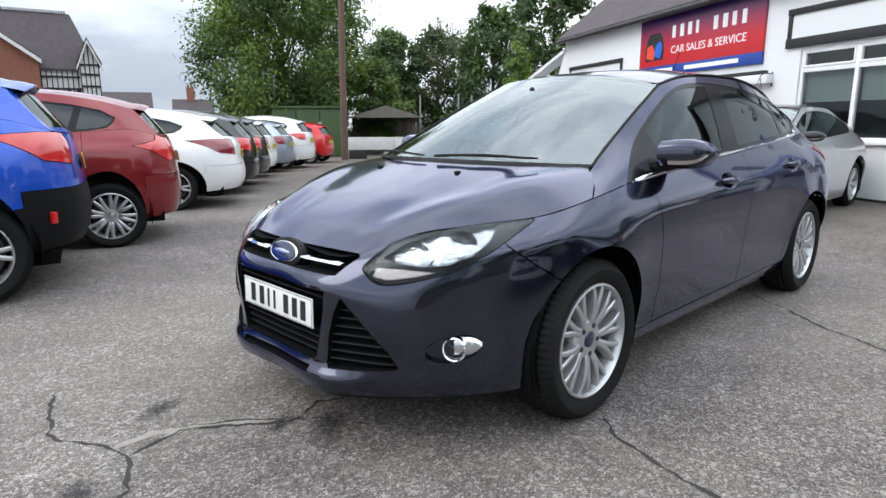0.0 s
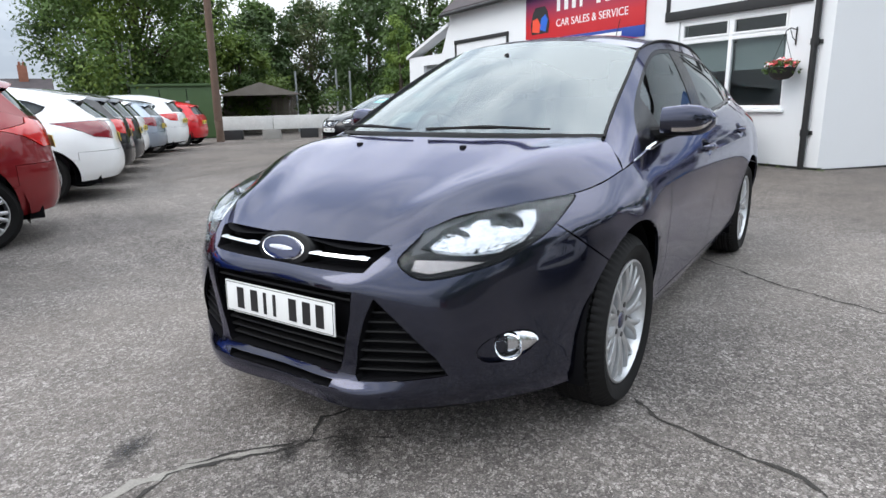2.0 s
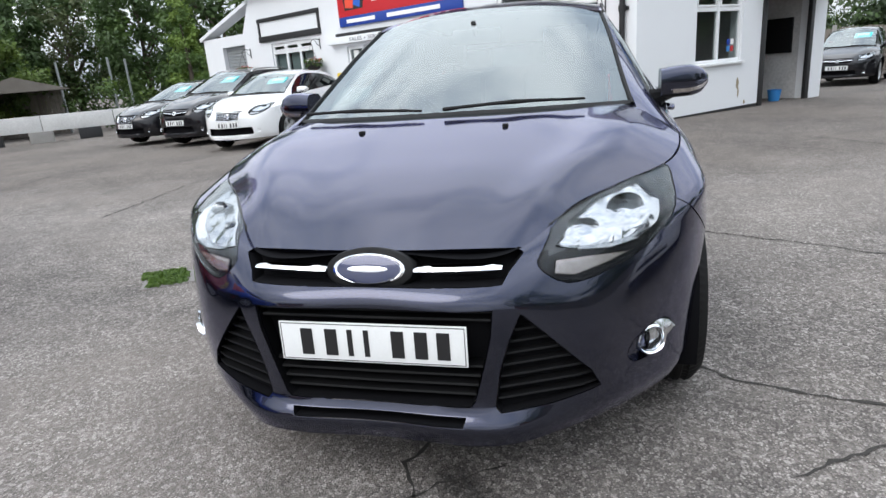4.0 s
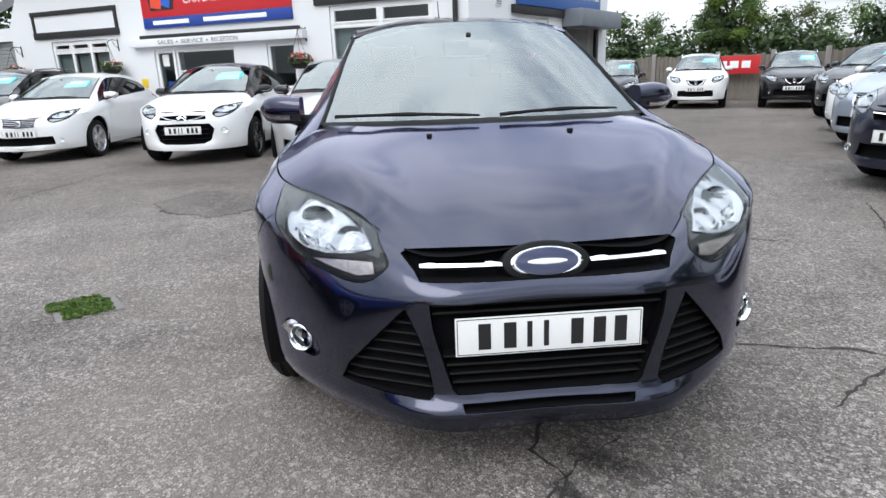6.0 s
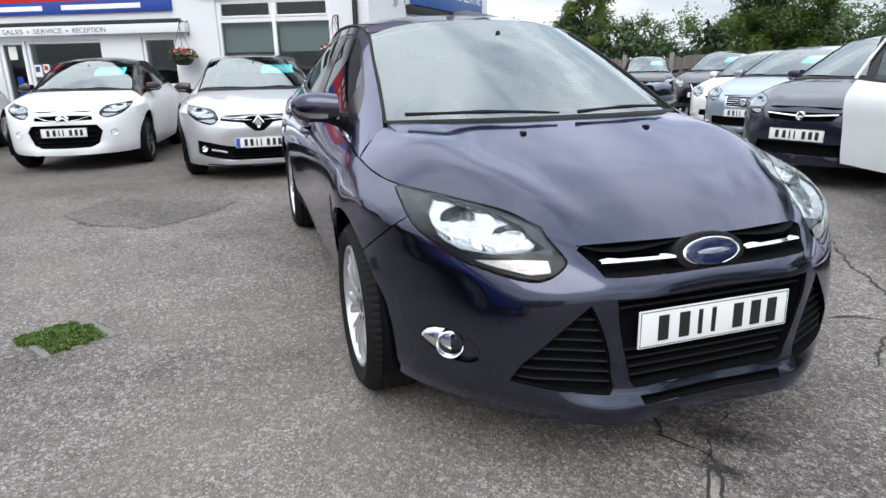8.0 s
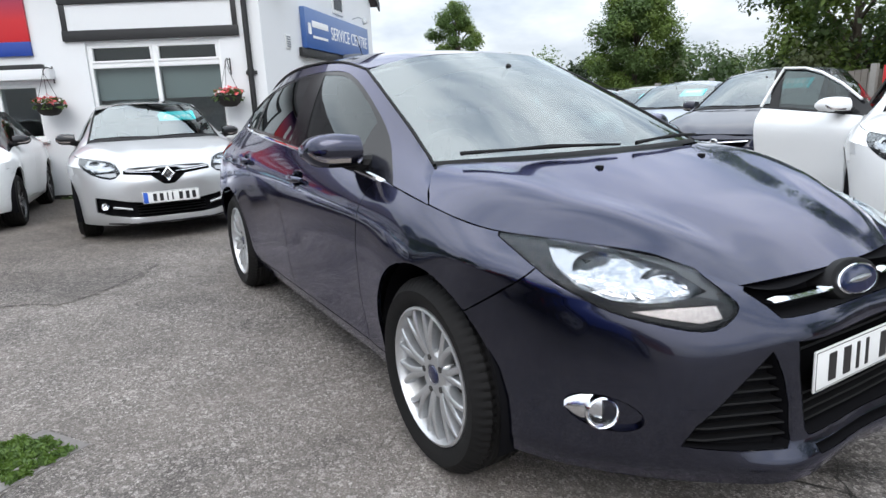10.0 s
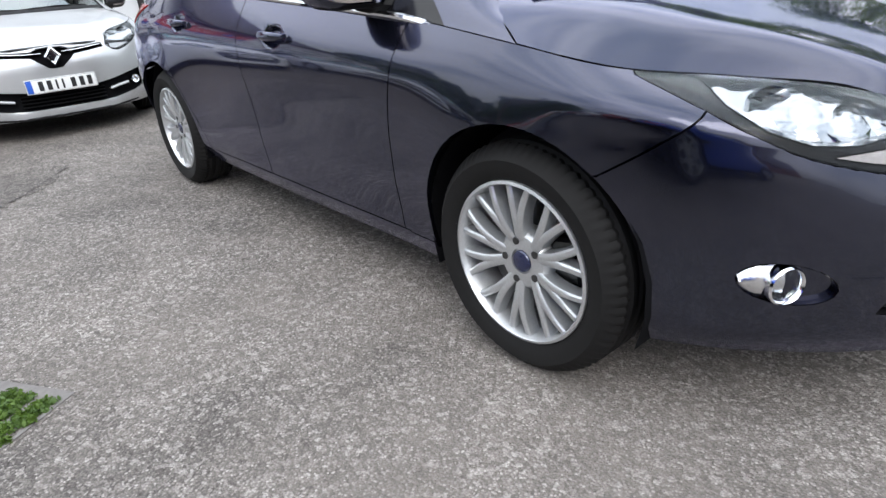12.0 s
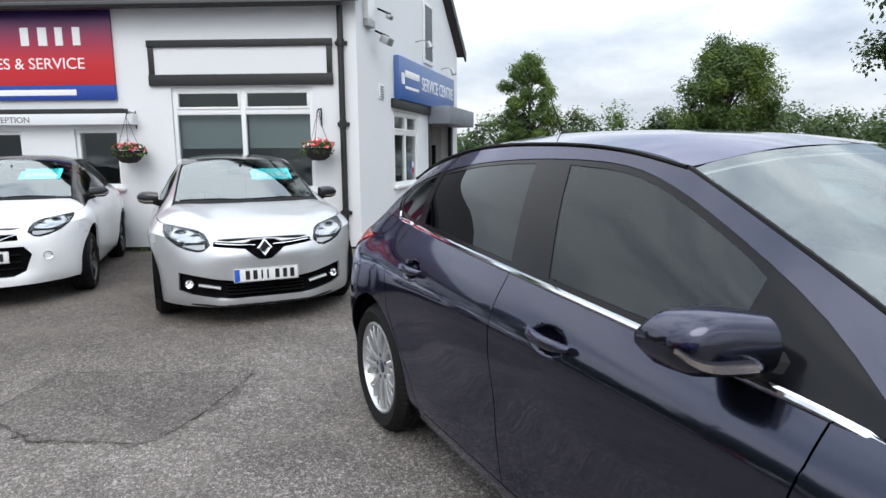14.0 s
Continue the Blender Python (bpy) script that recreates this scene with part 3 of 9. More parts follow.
class Shape:
    """Bends the base hatchback to another car's length, height and width."""

    def __init__(self, length=4.36, width=1.82, height=1.484, wheelbase=2.648, front=0.888, belt=1.0, bonnet=0.72, wheel=0.325, cowl=-0.25, clear=0.2):
        rear = length - wheelbase - front
        self.kx = [-3.47, -2.648, -1.0, -0.25, 0.0, 0.888]
        self.tx = [-wheelbase - rear, -wheelbase, -1.0 * wheelbase / 2.648, cowl, 0.0, front]
        self.kz = [0.0, 0.2, 0.715, 1.0, 1.484]
        self.tz = [0.0, clear, bonnet, belt, height]
        self.sy = width / 1.856
        self.wheel, self.wb = wheel, wheelbase
        self.same = length == 4.36 and height == 1.484

    def p(self, v):
        x, y, z = v
        if self.same:
            return Vector((x, y, z))
        return Vector((float(np.interp(x, self.kx, self.tx)), y * self.sy, float(np.interp(z, self.kz, self.tz))))

    def bend(self, bm):
        if not self.same:
            for v in bm.verts:
                v.co = self.p(v.co)
        return bm


def wheel_mesh(r, width, rim_r, spokes, style):
    """Tyre, rim and hub cap of a wheel whose outer face looks along +y; returns bmeshes."""
    w = width / 2
    ty = bmesh.new()
    prof = [(rim_r - 0.004, w - 0.018), (rim_r + 0.012, w - 0.004), (rim_r + 0.035, w + 0.006), ((rim_r + r) / 2 + 0.01, w + 0.010), (r - 0.03, w + 0.002), (r - 0.012, w - 0.014), (r - 0.003, w - 0.03)]
    for g in (0.55, 0.2, -0.2, -0.55):
        y = g * w
        prof += [(r, y + 0.012), (r - 0.006, y + 0.006), (r - 0.006, y - 0.006), (r, y - 0.012)]
    prof += [(r - 0.003, -w + 0.03), (r - 0.012, -w + 0.014), ((rim_r + r) / 2, -w - 0.008), (rim_r, -w + 0.015)]
    hero = spokes >= 20
    add_lathe(ty, prof, 216 if hero else 32)
    if hero:
        # cross grooves cut into the shoulders of the tread
        for i, v in enumerate(ty.verts):
            rr = math.hypot(v.co.x, v.co.z)
            if rr > r - 0.02 and abs(v.co.y) > 0.45 * w and i % 216 % 3 == 0:
                k = (rr - 0.006) / rr
                v.co.x, v.co.z = v.co.x * k, v.co.z * k
    rm = bmesh.new()
    add_lathe(rm, [(rim_r + 0.004, w - 0.016), (rim_r + 0.003, w - 0.004), (rim_r - 0.005, w - 0.001), (rim_r - 0.009, w - 0.006), (rim_r - 0.012, w - 0.04), (rim_r - 0.020, w - 0.06), (rim_r - 0.03, -w + 0.03), (rim_r - 0.004, -w + 0.01)], 64 if hero else 28)
    top = w - 0.012
    if style == "multi":
        for k in range(10):
            base = k * 2 * math.pi / 10 + math.pi / 2 + math.pi / 10
            lean = 0.11 if k % 2 == 0 else -0.11
            for sg in (-1, 1):
                spoke(rm, 0.045, rim_r - 0.004, base + lean + sg * 0.03, base + sg * 0.160, 0.0104, top, 0.040, 0.38, base + lean * 0.35 + sg * 0.055)
    elif style == "twin":
        for k in range(spokes):
            base = k * 2 * math.pi / spokes
            for s in (-1, 1):
                spoke(rm, 0.05, rim_r - 0.01, base + s * 0.12, base + s * 0.16, 0.014, top, 0.018)
    else:
        for k in range(spokes):
            base = k * 2 * math.pi / spokes
            spoke(rm, 0.05, rim_r - 0.01, base, base, 0.03, top, 0.02)
    add_lathe(rm, [(0.001, top - 0.022), (0.034, top - 0.022), (0.036, top - 0.015), (0.05, top - 0.015), (0.074, top - 0.018), (0.086, top - 0.032), (0.09, top - 0.08)], 32)
    hub = bmesh.new()
    add_lathe(hub, [(0.0005, top - 0.010), (0.02, top - 0.0105), (0.028, top - 0.013), (0.031, top - 0.017), (0.031, top - 0.03)], 28)
    nuts = []
    for k in range(5):
        a = k * 2 * math.pi / 5 + math.pi / 2 + math.pi / 5
        c = (0.059 * math.cos(a), 0, 0.059 * math.sin(a))
        nuts.append(bmesh.new())
        add_tube(nuts[-1], (c[0], top - 0.03, c[2]), (c[0], top - 0.0125, c[2]), 0.0115, 0.0105, 10)
    disc = bmesh.new()
    add_lathe(disc, [(0.06, w - 0.085), (rim_r - 0.055, w - 0.085), (rim_r - 0.055, w - 0.11), (0.06, w - 0.11)], 32, closed=True)
    add_box(disc, -rim_r + 0.06, -0.07, w - 0.13, w - 0.065, -0.07, 0.07, 0.015, Matrix.Rotation(0.5, 4, "Y"), 1)
    return ty, rm, hub, nuts, disc


def spoke(bm, r0, r1, a0, a1, half, top, deep, fork=None, af=0.0):
    """A spoke from the hub to the rim, dished, narrower at its middle and with chamfered sides; it may bend at a fork."""
    n = 6 if fork is None else 9
    rows = []
    for i in range(n + 1):
        t = i / n
        r = r0 + (r1 - r0) * t
        a = a0 + (a1 - a0) * t if fork is None else a0 + (af - a0) * t / fork if t < fork else af + (a1 - af) * (t - fork) / (1 - fork)
        y = top - 0.016 * (1 - t) ** 2 - 0.004 + 0.010 * math.sin(t * math.pi) * 0.6
        hw = half * (1.25 - 0.35 * t + (0.15 if t > 0.9 else 0))
        c, s = math.cos(a), math.sin(a)
        tx, tz = -s, c
        row = []
        for k, dy in ((-1.25, -deep), (-1.0, -0.004), (-0.55, 0.0), (0.55, 0.0), (1.0, -0.004), (1.25, -deep)):
            row.append(bm.verts.new((r * c + tx * hw * k, y + dy, r * s + tz * hw * k)))
        rows.append(row)
    for p, q in zip(rows, rows[1:]):
        for k in range(5):
            bm.faces.new((p[k], p[k + 1], q[k + 1], q[k]))


def number_plate(name, parent, m, yellow=False, euro=False, label=""):
    """A plate whose face looks along +z of m, with plain bars for its characters."""
    bm = box(-0.26, 0.26, -0.0555, 0.0555, 0, 0.006, 0.003, m)
    pl = part(name, bm, M["plate_yellow" if yellow else "plate_white"], parent, label or ("yellow number plate with dark bars" if yellow else "white number plate with dark bars"))
    for i, cx in enumerate((-0.180, -0.110, -0.056, -0.010, 0.076, 0.139, 0.198) if not euro else (-0.150, -0.090, -0.036, 0.010, 0.086, 0.149, 0.208)):
        w = 0.017 if i not in (2, 3) else 0.007
        part("character_bar", box(cx - w, cx + w, -0.037, 0.037, 0.0055, 0.0078, 0.0, m), M["plate_ink"], pl, "", 0)
    b3 = bmesh.new()
    for x0, x1, y0, y1 in ((-0.255, 0.255, 0.0495, 0.0515), (-0.255, 0.255, -0.0515, -0.0495), (-0.255, -0.253, -0.0515, 0.0515), (0.253, 0.255, -0.0515, 0.0515)):
        add_box(b3, x0, x1, y0, y1, 0.0055, 0.0068, 0, m)
    part("border_line", b3, M["plate_ink"], pl)
    if euro:
        part("blue_band", box(-0.252, -0.212, -0.05, 0.05, 0.0055, 0.0072, 0.001, m), M["plate_blue"], pl)
    return pl


def build_car(name, m, paint, label, shape=None, hero=False, roof=None, wheel_style="twin", spokes=5, tail="red_lens", front="plain",
              cladding=None, price_card=True, group="", seats=True, rails=False, doors=4, lamp=None, rim="alloy", skip_rear=False, open_door=False, windscreen="glass", price="", pillars=None, tail_shape="wide"):
    """A hatchback with its panels, lamps, glass, wheels, mirrors and cabin as parts."""
    sh = shape or Shape()
    car = thing(name, m, label, "car", group)
    ss, sv = (0.034, 0.026) if hero else (0.085, 0.06)
    P = paint
    hinge = sh.p((-0.47, -0.86, 0))
    swing = Matrix.Translation((hinge.x, hinge.y, 0)) @ Matrix.Rotation(radians(open_door or 0), 4, "Z") @ Matrix.Translation((-hinge.x, -hinge.y, 0))
    roofmat = roof or paint

    def put(nm, bm, mat, lab="", gap=0.0025, depth=0.014, par=None, both=False, plain=False, sm=35):
        """A panel: kept whole over the middle, or once for each side."""
        if both:
            other = flip_y(bm.copy())
            for b, side in ((bm, 1), (other, -1)):
                sh.bend(b)
                o = part(nm, orient(b) if plain else edged(b, gap, depth), mat, par or car, lab, sm)
                if open_door and side < 0 and nm in ("front_door", "front_window", "door_window_frame"):
                    o.matrix_basis = swing
        else:
            mirror_bm(bm)
            sh.bend(bm)
            return part(nm, orient(bm) if plain else edged(bm, gap, depth), mat, par or car, lab, sm)

    # lower body
    G = loft(np.array(LOW), ss, sv, (True, True))
    bm = grid_bm(G, flip=True)
    R = sh.wheel
    lamp_line, day_line, f_line = (HEADLAMP_FINE, DLO_FINE, F_GLASS_FINE) if hero else (HEADLAMP, DLO, F_GLASS)
    knife(bm, lamp_line, CORNER, 0.72)
    arch_r = (R + 0.042) / 1.0
    inv_z = float(np.interp(R, sh.tz, sh.kz)) if not sh.same else R
    fa, ra = arch_poly(0.0, inv_z + 0.012, arch_r, 0.1), arch_poly(-2.648, inv_z + 0.012, arch_r, 0.1)
    knife(bm, fa, SIDE, 0.5)
    knife(bm, ra, SIDE, 0.5)
    knife(bm, F_DOOR, SIDE, 0.6)
    if doors == 4:
        knife(bm, R_DOOR, SIDE, 0.6)
    openings = {}
    if front == "hero":
        for nm, pl in (("low_grille", LOW_GRILLE), ("chin_slot", CHIN), ("side_grille", SIDE_GRILLE), ("top_grille", TOP_GRILLE)):
            knife(bm, pl, FRONT, 0.6)
            openings[nm] = (pl, FRONT, 0.6)
        FOG = fog_poly()
        knife(bm, FOG, CORNER, 0.8)
        openings["fog_recess"] = (FOG, CORNER, 0.8)
        knife(bm, WING_SEAM, CORNER, 0.75, False)
    else:
        for nm, pl in FRONTS[front].items():
            view, near = (CORNER, 0.8) if nm.startswith("fog") else (FRONT, 0.6)
            knife(bm, pl, view, near)
            openings[nm] = (pl, view, near)
    TL = TAILS[tail_shape]
    knife(bm, TL, TAIL, 2.0)
    knife(bm, [(-3.6, 0.62), (-2.99, 0.62)], SIDE, 0.0, False)
    knife(bm, [(-0.02, 0.62), (0.9, 0.62)], REAR, 2.8, False)
    if hero:
        for hx, hz in HANDLES:
            for k in (1.0, 0.75, 0.45):
                knife(bm, [(hx + 0.085 * k * math.cos(a), hz + 0.042 * k * math.sin(a)) for a in np.linspace(0, 2 * math.pi, 20, endpoint=False)], SIDE, 0.6)
        for v in bm.verts:
            for hx, hz in HANDLES:
                r2 = ((v.co.x - hx) / 0.085) ** 2 + ((v.co.z - hz) / 0.042) ** 2
                if r2 < 1 and v.co.y > 0.6:
                    v.co.y -= 0.022 * (1 - r2)
    bm.normal_update()
    groups = {}
    for f in bm.faces:
        c = f.calc_center_median()
        xz = (c.x, c.z)
        cu, cd = c.dot(CORNER[0]), c.dot(CORNER[2])
        nm = None
        if inside(fa, *xz) or inside(ra, *xz):
            continue
        if cd > 0.72 and c.x > 0.1 and inside(lamp_line, cu, c.z):
            nm = "headlamp"
        elif c.dot(TAIL[2]) > 2.0 and inside(TL, c.dot(TAIL[0]), c.z):
            nm = "tail_lamp"
        else:
            for on, (pl, view, near) in openings.items():
                if c.dot(view[2]) > near and inside(pl, c.dot(view[0]), c.dot(view[1])):
                    nm = on
                    break
        if nm is None:
            if c.x > -2.7 and inside(F_DOOR, *xz):
                nm = "front_door"
            elif doors == 4 and c.x > -2.7 and inside(R_DOOR, *xz):
                nm = "rear_door"
            elif c.x > 0.2 and not (c.z > 0.6 and cu > 0.253 + (0.762 - c.z) * 1.4273):
                nm = "front_bumper"
            elif c.x > -0.9:
                nm = "front_wing" if c.z > 0.278 and c.x > -0.535 else "sill"
            elif c.x < -2.99 and c.z < 0.62:
                nm = "rear_bumper"
            elif c.x < -3.2 and c.z >= 0.62 and c.y < 0.62:
                nm = "tailgate"
            elif c.z < 0.278 and c.x > -2.4:
                nm = "sill"
            else:
                nm = "rear_quarter"
        groups.setdefault(nm, []).append(f)
    sets = {k: picked(bm, v) for k, v in groups.items()}
    bm.free()
    clad = cladding or P
    for nm in ("front_bumper", "rear_bumper", "tailgate"):
        if nm in sets:
            put(nm, sets.pop(nm), clad if cladding and nm != "tailgate" and nm == "rear_bumper" else P)
    for nm in ("front_wing", "rear_quarter", "front_door", "rear_door"):
        if nm in sets:
            b = sets.pop(nm)
            put(nm, b, P, both=True)
    if "sill" in sets:
        put("sill", sets.pop("sill"), cladding or P, both=True)
    # lamps: a bowl with reflectors behind a clear cover
    hl = sets.pop("headlamp", None)
    if hl is not None:
        for side in (1, -1):
            b = hl.copy() if side == 1 else flip_y(hl.copy())
            sh.bend(b)
            bowl = sunk(b.copy(), 0.11, Vector((-0.75, -0.45 * side, 0.1)))
            lampo = part("headlamp", bowl, M["lamp_dark"], car, "clear headlamp with bright reflectors")
            if hero:
                # the cover swells outwards from its rim
                outline = [v.co.copy() for v in b.verts if v.is_boundary]
                for v in b.verts:
                    d = min((v.co - q).length for q in outline)
                    v.co += Vector((0.80, 0.60 * side, 0.0)) * 0.015 * (1 - math.exp(-((d / 0.030) ** 1.3)))
            part("cover", edged(b, 0.003, 0.006), M["lens"], lampo)
            lamp_insides(lampo, hl, sh, side, hero)
    tlb = sets.pop("tail_lamp", None)
    if tlb is not None:
        for side in (1, -1):
            b = tlb.copy() if side == 1 else flip_y(tlb.copy())
            sh.bend(b)
            for v in b.verts:
                v.co += Vector((-0.006, 0.006 * side, 0))
            part("tail_lamp", edged(b, 0.002, 0.03), M[tail], car, "glossy red tail lamp")
            if cladding:
                # a red reflector low in the clad bumper
                q = sh.p((-3.20, 0.800 * side, 0.455))
                part("reflector", box(-0.03, 0.016, -0.022, 0.022, -0.04, 0.04, 0.006, Matrix.Translation(q) @ Matrix.Rotation(math.pi - side * radians(48), 4, "Z")), M["red_lens"], car)
    for on in list(sets):
        b = sets.pop(on)
        deep = 0.016 if on.startswith("fog") else 0.06
        dv = Vector((-1, 0, 0)) if not on.startswith("fog") else None
        if on.startswith("fog"):
            for side in (1, -1):
                bb = b.copy() if side == 1 else flip_y(b.copy())
                sh.bend(bb)
                part("fog_recess", sunk(bb, deep, Vector((-S2, -S2 * side, 0))), P if front == "hero" else M["black_plastic"], car)
        elif on in ("low_grille", "chin_slot", "top_grille", "grille", "low_slot", "mid_slot"):
            mirror_bm(b)
            sh.bend(b)
            part(on.replace("low_grille", "grille").replace("top_grille", "upper_grille"), sunk(b, deep, dv), M["dark_void"], car, "black grille opening")
        else:
            for side in (1, -1):
                bb = b.copy() if side == 1 else flip_y(b.copy())
                sh.bend(bb)
                part(on, sunk(bb, deep * 0.7, dv), M["dark_void"], car, "black grille opening")

    # bonnet, screen, roof, hatch
    kn = chord(np.array(LOW))
    hood = np.array(BONNET)
    hood[1:, 3, 2] += [0.008, 0.010, 0.010, 0.008, 0.0]
    hood[1:, 2, 2] -= [0.003, 0.005, 0.005, 0.003, 0.0]
    for i, j in ((1, 2), (2, 3), (3, 4), (5, 5)):
        hood[i][4] = np.array(LOW[8][j]) - [0, 0.002, 0]
    hood[4][4] = hermite(np.array(LOW[8]), kn, np.array([(kn[4] + kn[5]) / 2]))[0] - [0, 0.002, 0]
    put("bonnet", grid_bm(loft(np.moveaxis(hood, 1, 0), ss, ss, (False, False)), flip=False), P, gap=0.002)
    sc = grid_bm(loft(np.moveaxis(np.array(SCREEN), 1, 0), ss * 1.4, ss * 1.4), flip=False)
    put("windscreen", sc, M[windscreen], "large curved windscreen", plain=True).visible_shadow = False
    fb = bmesh.new()
    ys = np.linspace(0, 1, 12)
    S0, S1 = np.array(SCREEN[0], float), np.array(SCREEN[1], float)
    k0 = chord(np.array([SCREEN[0]]))
    a0, a1 = hermite(S0, k0, ys * k0[-1]), hermite(S1, k0, ys * k0[-1])
    foot = 0.11 if hero else 0.26
    grid = np.array([a0 + [0.004, 0, 0.003], a0 + (a1 - a0) * foot * 0.4 + [0.003, 0, 0.005], a0 + (a1 - a0) * foot + [0.002, 0, 0.004]])
    grid_bm(grid, False, fb)
    put("screen_base_band", fb, M["black_plastic"], "dark band along the foot of the windscreen", plain=True)
    rf = loft(np.array([ROOF_MID, ROOF_HALF, ROOF_EDGE]), ss * 1.4, ss * 1.4)
    put("roof", grid_bm(rf, flip=False), roofmat, gap=0.001, depth=0.02)
    ht = loft(np.array(HATCH), ss, ss)
    hb = grid_bm(ht, flip=True)
    knife(hb, [(-0.02, 1.28), (0.42, 1.27), (0.50, 1.12), (0.53, 1.03), (-0.02, 1.01)], REAR, 2.5)
    hb.normal_update()
    gl = [f for f in hb.faces if inside([(-0.1, 1.28), (0.42, 1.27), (0.50, 1.12), (0.53, 1.03), (-0.1, 1.01)], f.calc_center_median().y, f.calc_center_median().z)]
    gls = set(gl)
    put("rear_hatch", picked(hb, [f for f in hb.faces if f not in gls]), P)
    put("rear_window", picked(hb, gl), M["privacy_glass"], plain=True).visible_shadow = False
    hb.free()
    # roof spoiler
    sp = bmesh.new()
    rows = [[(-3.0, 0, 1.342), (-3.0, 0.28, 1.328), (-2.95, 0.475, 1.282)], [(-3.12, 0, 1.326), (-3.11, 0.28, 1.314), (-3.05, 0.47, 1.268)], [(-3.185, 0, 1.302), (-3.175, 0.28, 1.291), (-3.11, 0.465, 1.25)], [(-3.16, 0, 1.286), (-3.15, 0.28, 1.277), (-3.09, 0.46, 1.236)], [(-3.05, 0, 1.305), (-3.04, 0.28, 1.293), (-2.98, 0.46, 1.246)]]
    grid_bm(loft(np.array(rows), 0.06, 0.02), flip=True, bm=sp)
    bmesh.ops.recalc_face_normals(sp, faces=sp.faces[:])
    put("spoiler", sp, P, plain=True)

    # cabin side: pillars, windows, bright strip
    cs = grid_bm(loft(np.array([BELT, [(0.5 * (a[0] + b[0]), 0.5 * (a[1] + b[1]) + 0.016, 0.5 * (a[2] + b[2])) for a, b in zip(BELT, RAIL)], RAIL]), ss, sv * 1.3), flip=True)
    panes = {"front_window": f_line, "rear_window_side": R_GLASS, "quarter_window": Q_GLASS}
    knife(cs, day_line, SIDE, 0.3)
    for pl in panes.values():
        knife(cs, pl, SIDE, 0.3)
    knife(cs, [(-1.438, 0.98), (-1.636, 1.44)], SIDE, 0.3, False)
    cs.normal_update()
    cg = {}
    for f in cs.faces:
        c = f.calc_center_median()
        k = "pillar_frame"
        for nm, pl in panes.items():
            if inside(pl, c.x, c.z):
                k = nm
        if k == "pillar_frame" and inside(day_line, c.x, c.z):
            k = "window_surround" if c.x < -1.455 - (c.z - 1.02) * 0.43 else "door_window_frame"
        cg.setdefault(k, []).append(f)
    for k, fs in cg.items():
        b = picked(cs, fs)
        if k == "pillar_frame":
            put("roof_pillar", b, pillars or roofmat, both=True, gap=0.001)
        elif k in ("window_surround", "door_window_frame"):
            for v in b.verts:
                v.co.y -= 0.004
            put(k, b, M["gloss_black"], both=True, gap=0.0, depth=0.02)
        else:
            for v in b.verts:
                v.co.y -= 0.007
            put(k.replace("_side", ""), b, M["side_glass" if k == "front_window" else "privacy_glass"], both=True, plain=True)
    cs.free()
    for o in car.children:
        if o.data and o.data.materials and o.data.materials[0] in (M["side_glass"], M["privacy_glass"]):
            o.visible_shadow = False
    if hero:
        strip = [(-0.272, 0.797, 0.886), (-0.45, 0.822, 0.929), (-0.75, 0.822, 0.955), (-1.0, 0.820, 0.973), (-1.5, 0.813, 1.007), (-2.1, 0.791, 1.044), (-2.5, 0.760, 1.068), (-2.68, 0.738, 1.085), (-2.755, 0.692, 1.12), (-2.79, 0.660, 1.165), (-2.80, 0.638, 1.195)]
        for side in (1, -1):
            kk = chord(np.array([strip]))
            pts = hermite(np.array(strip), kk, np.linspace(0, kk[-1], 60))
            b = bmesh.new()
            prev = None
            for i, p in enumerate(pts):
                t = pts[min(i + 1, 59)] - pts[max(i - 1, 0)]
                t /= np.linalg.norm(t)
                up = np.array([-t[2], 0, t[0]]) * (-1 if t[0] > 0 else 1)
                up = np.array([t[2], 0, -t[0]]) if up[2] < 0 and i < 50 else up
                h = 0.0095 * min(1, (i + 0.6) / 2.5)
                ring = [Vector(p) + Vector(up) * a * h + Vector((0, o, 0)) for a, o in ((1, -0.004), (0.75, 0.006), (0, 0.009), (-0.75, 0.006), (-1, -0.004))]
                vs = [b.verts.new((q.x, q.y * side, q.z)) for q in ring]
                if prev:
                    for j in range(4):
                        b.faces.new((prev[j], prev[j + 1], vs[j + 1], vs[j]))
                prev = vs
            bmesh.ops.recalc_face_normals(b, faces=b.faces[:])
            part("window_strip", b, M["chrome"], car, "bright chrome window strip")
            # black joint strip along the roof
            b = bmesh.new()
            add_path(b, [(x, (y + 0.004) * side, z + 0.001) for x, y, z in hermite(np.array(ROOF_EDGE), chord(np.array([ROOF_EDGE])), np.linspace(0, chord(np.array([ROOF_EDGE]))[-1], 40))], 0.006, 6)
            part("roof_joint_strip", b, M["black_plastic"], car)
    # front pillar edge trim of the screen
    for side in (1, -1):
        col = [r[-1] for r in SCREEN]
        kk = chord(np.array([col]))
        b = bmesh.new()
        add_path(b, [sh.p((x, (y + 0.002) * side, z + 0.002)) for x, y, z in hermite(np.array(col), kk, np.linspace(0, kk[-1], 24))], 0.008, 6)
        part("screen_trim", b, M["black_plastic"], car)

    if hero:
        hero_details(car)
    # inside
    cabin(car, sh, hero, seats)
    # wheels, arch liners, floor
    wheels(car, sh, wheel_style, spokes, M[rim], hero)
    mirrors(car, sh, M["hero_paint"] if hero else (roof or paint), hero)
    if open_door:
        for o in car.children:
            if o.name.startswith("door_mirror") and o.data.vertices[0].co.y < 0:
                o.matrix_basis = swing
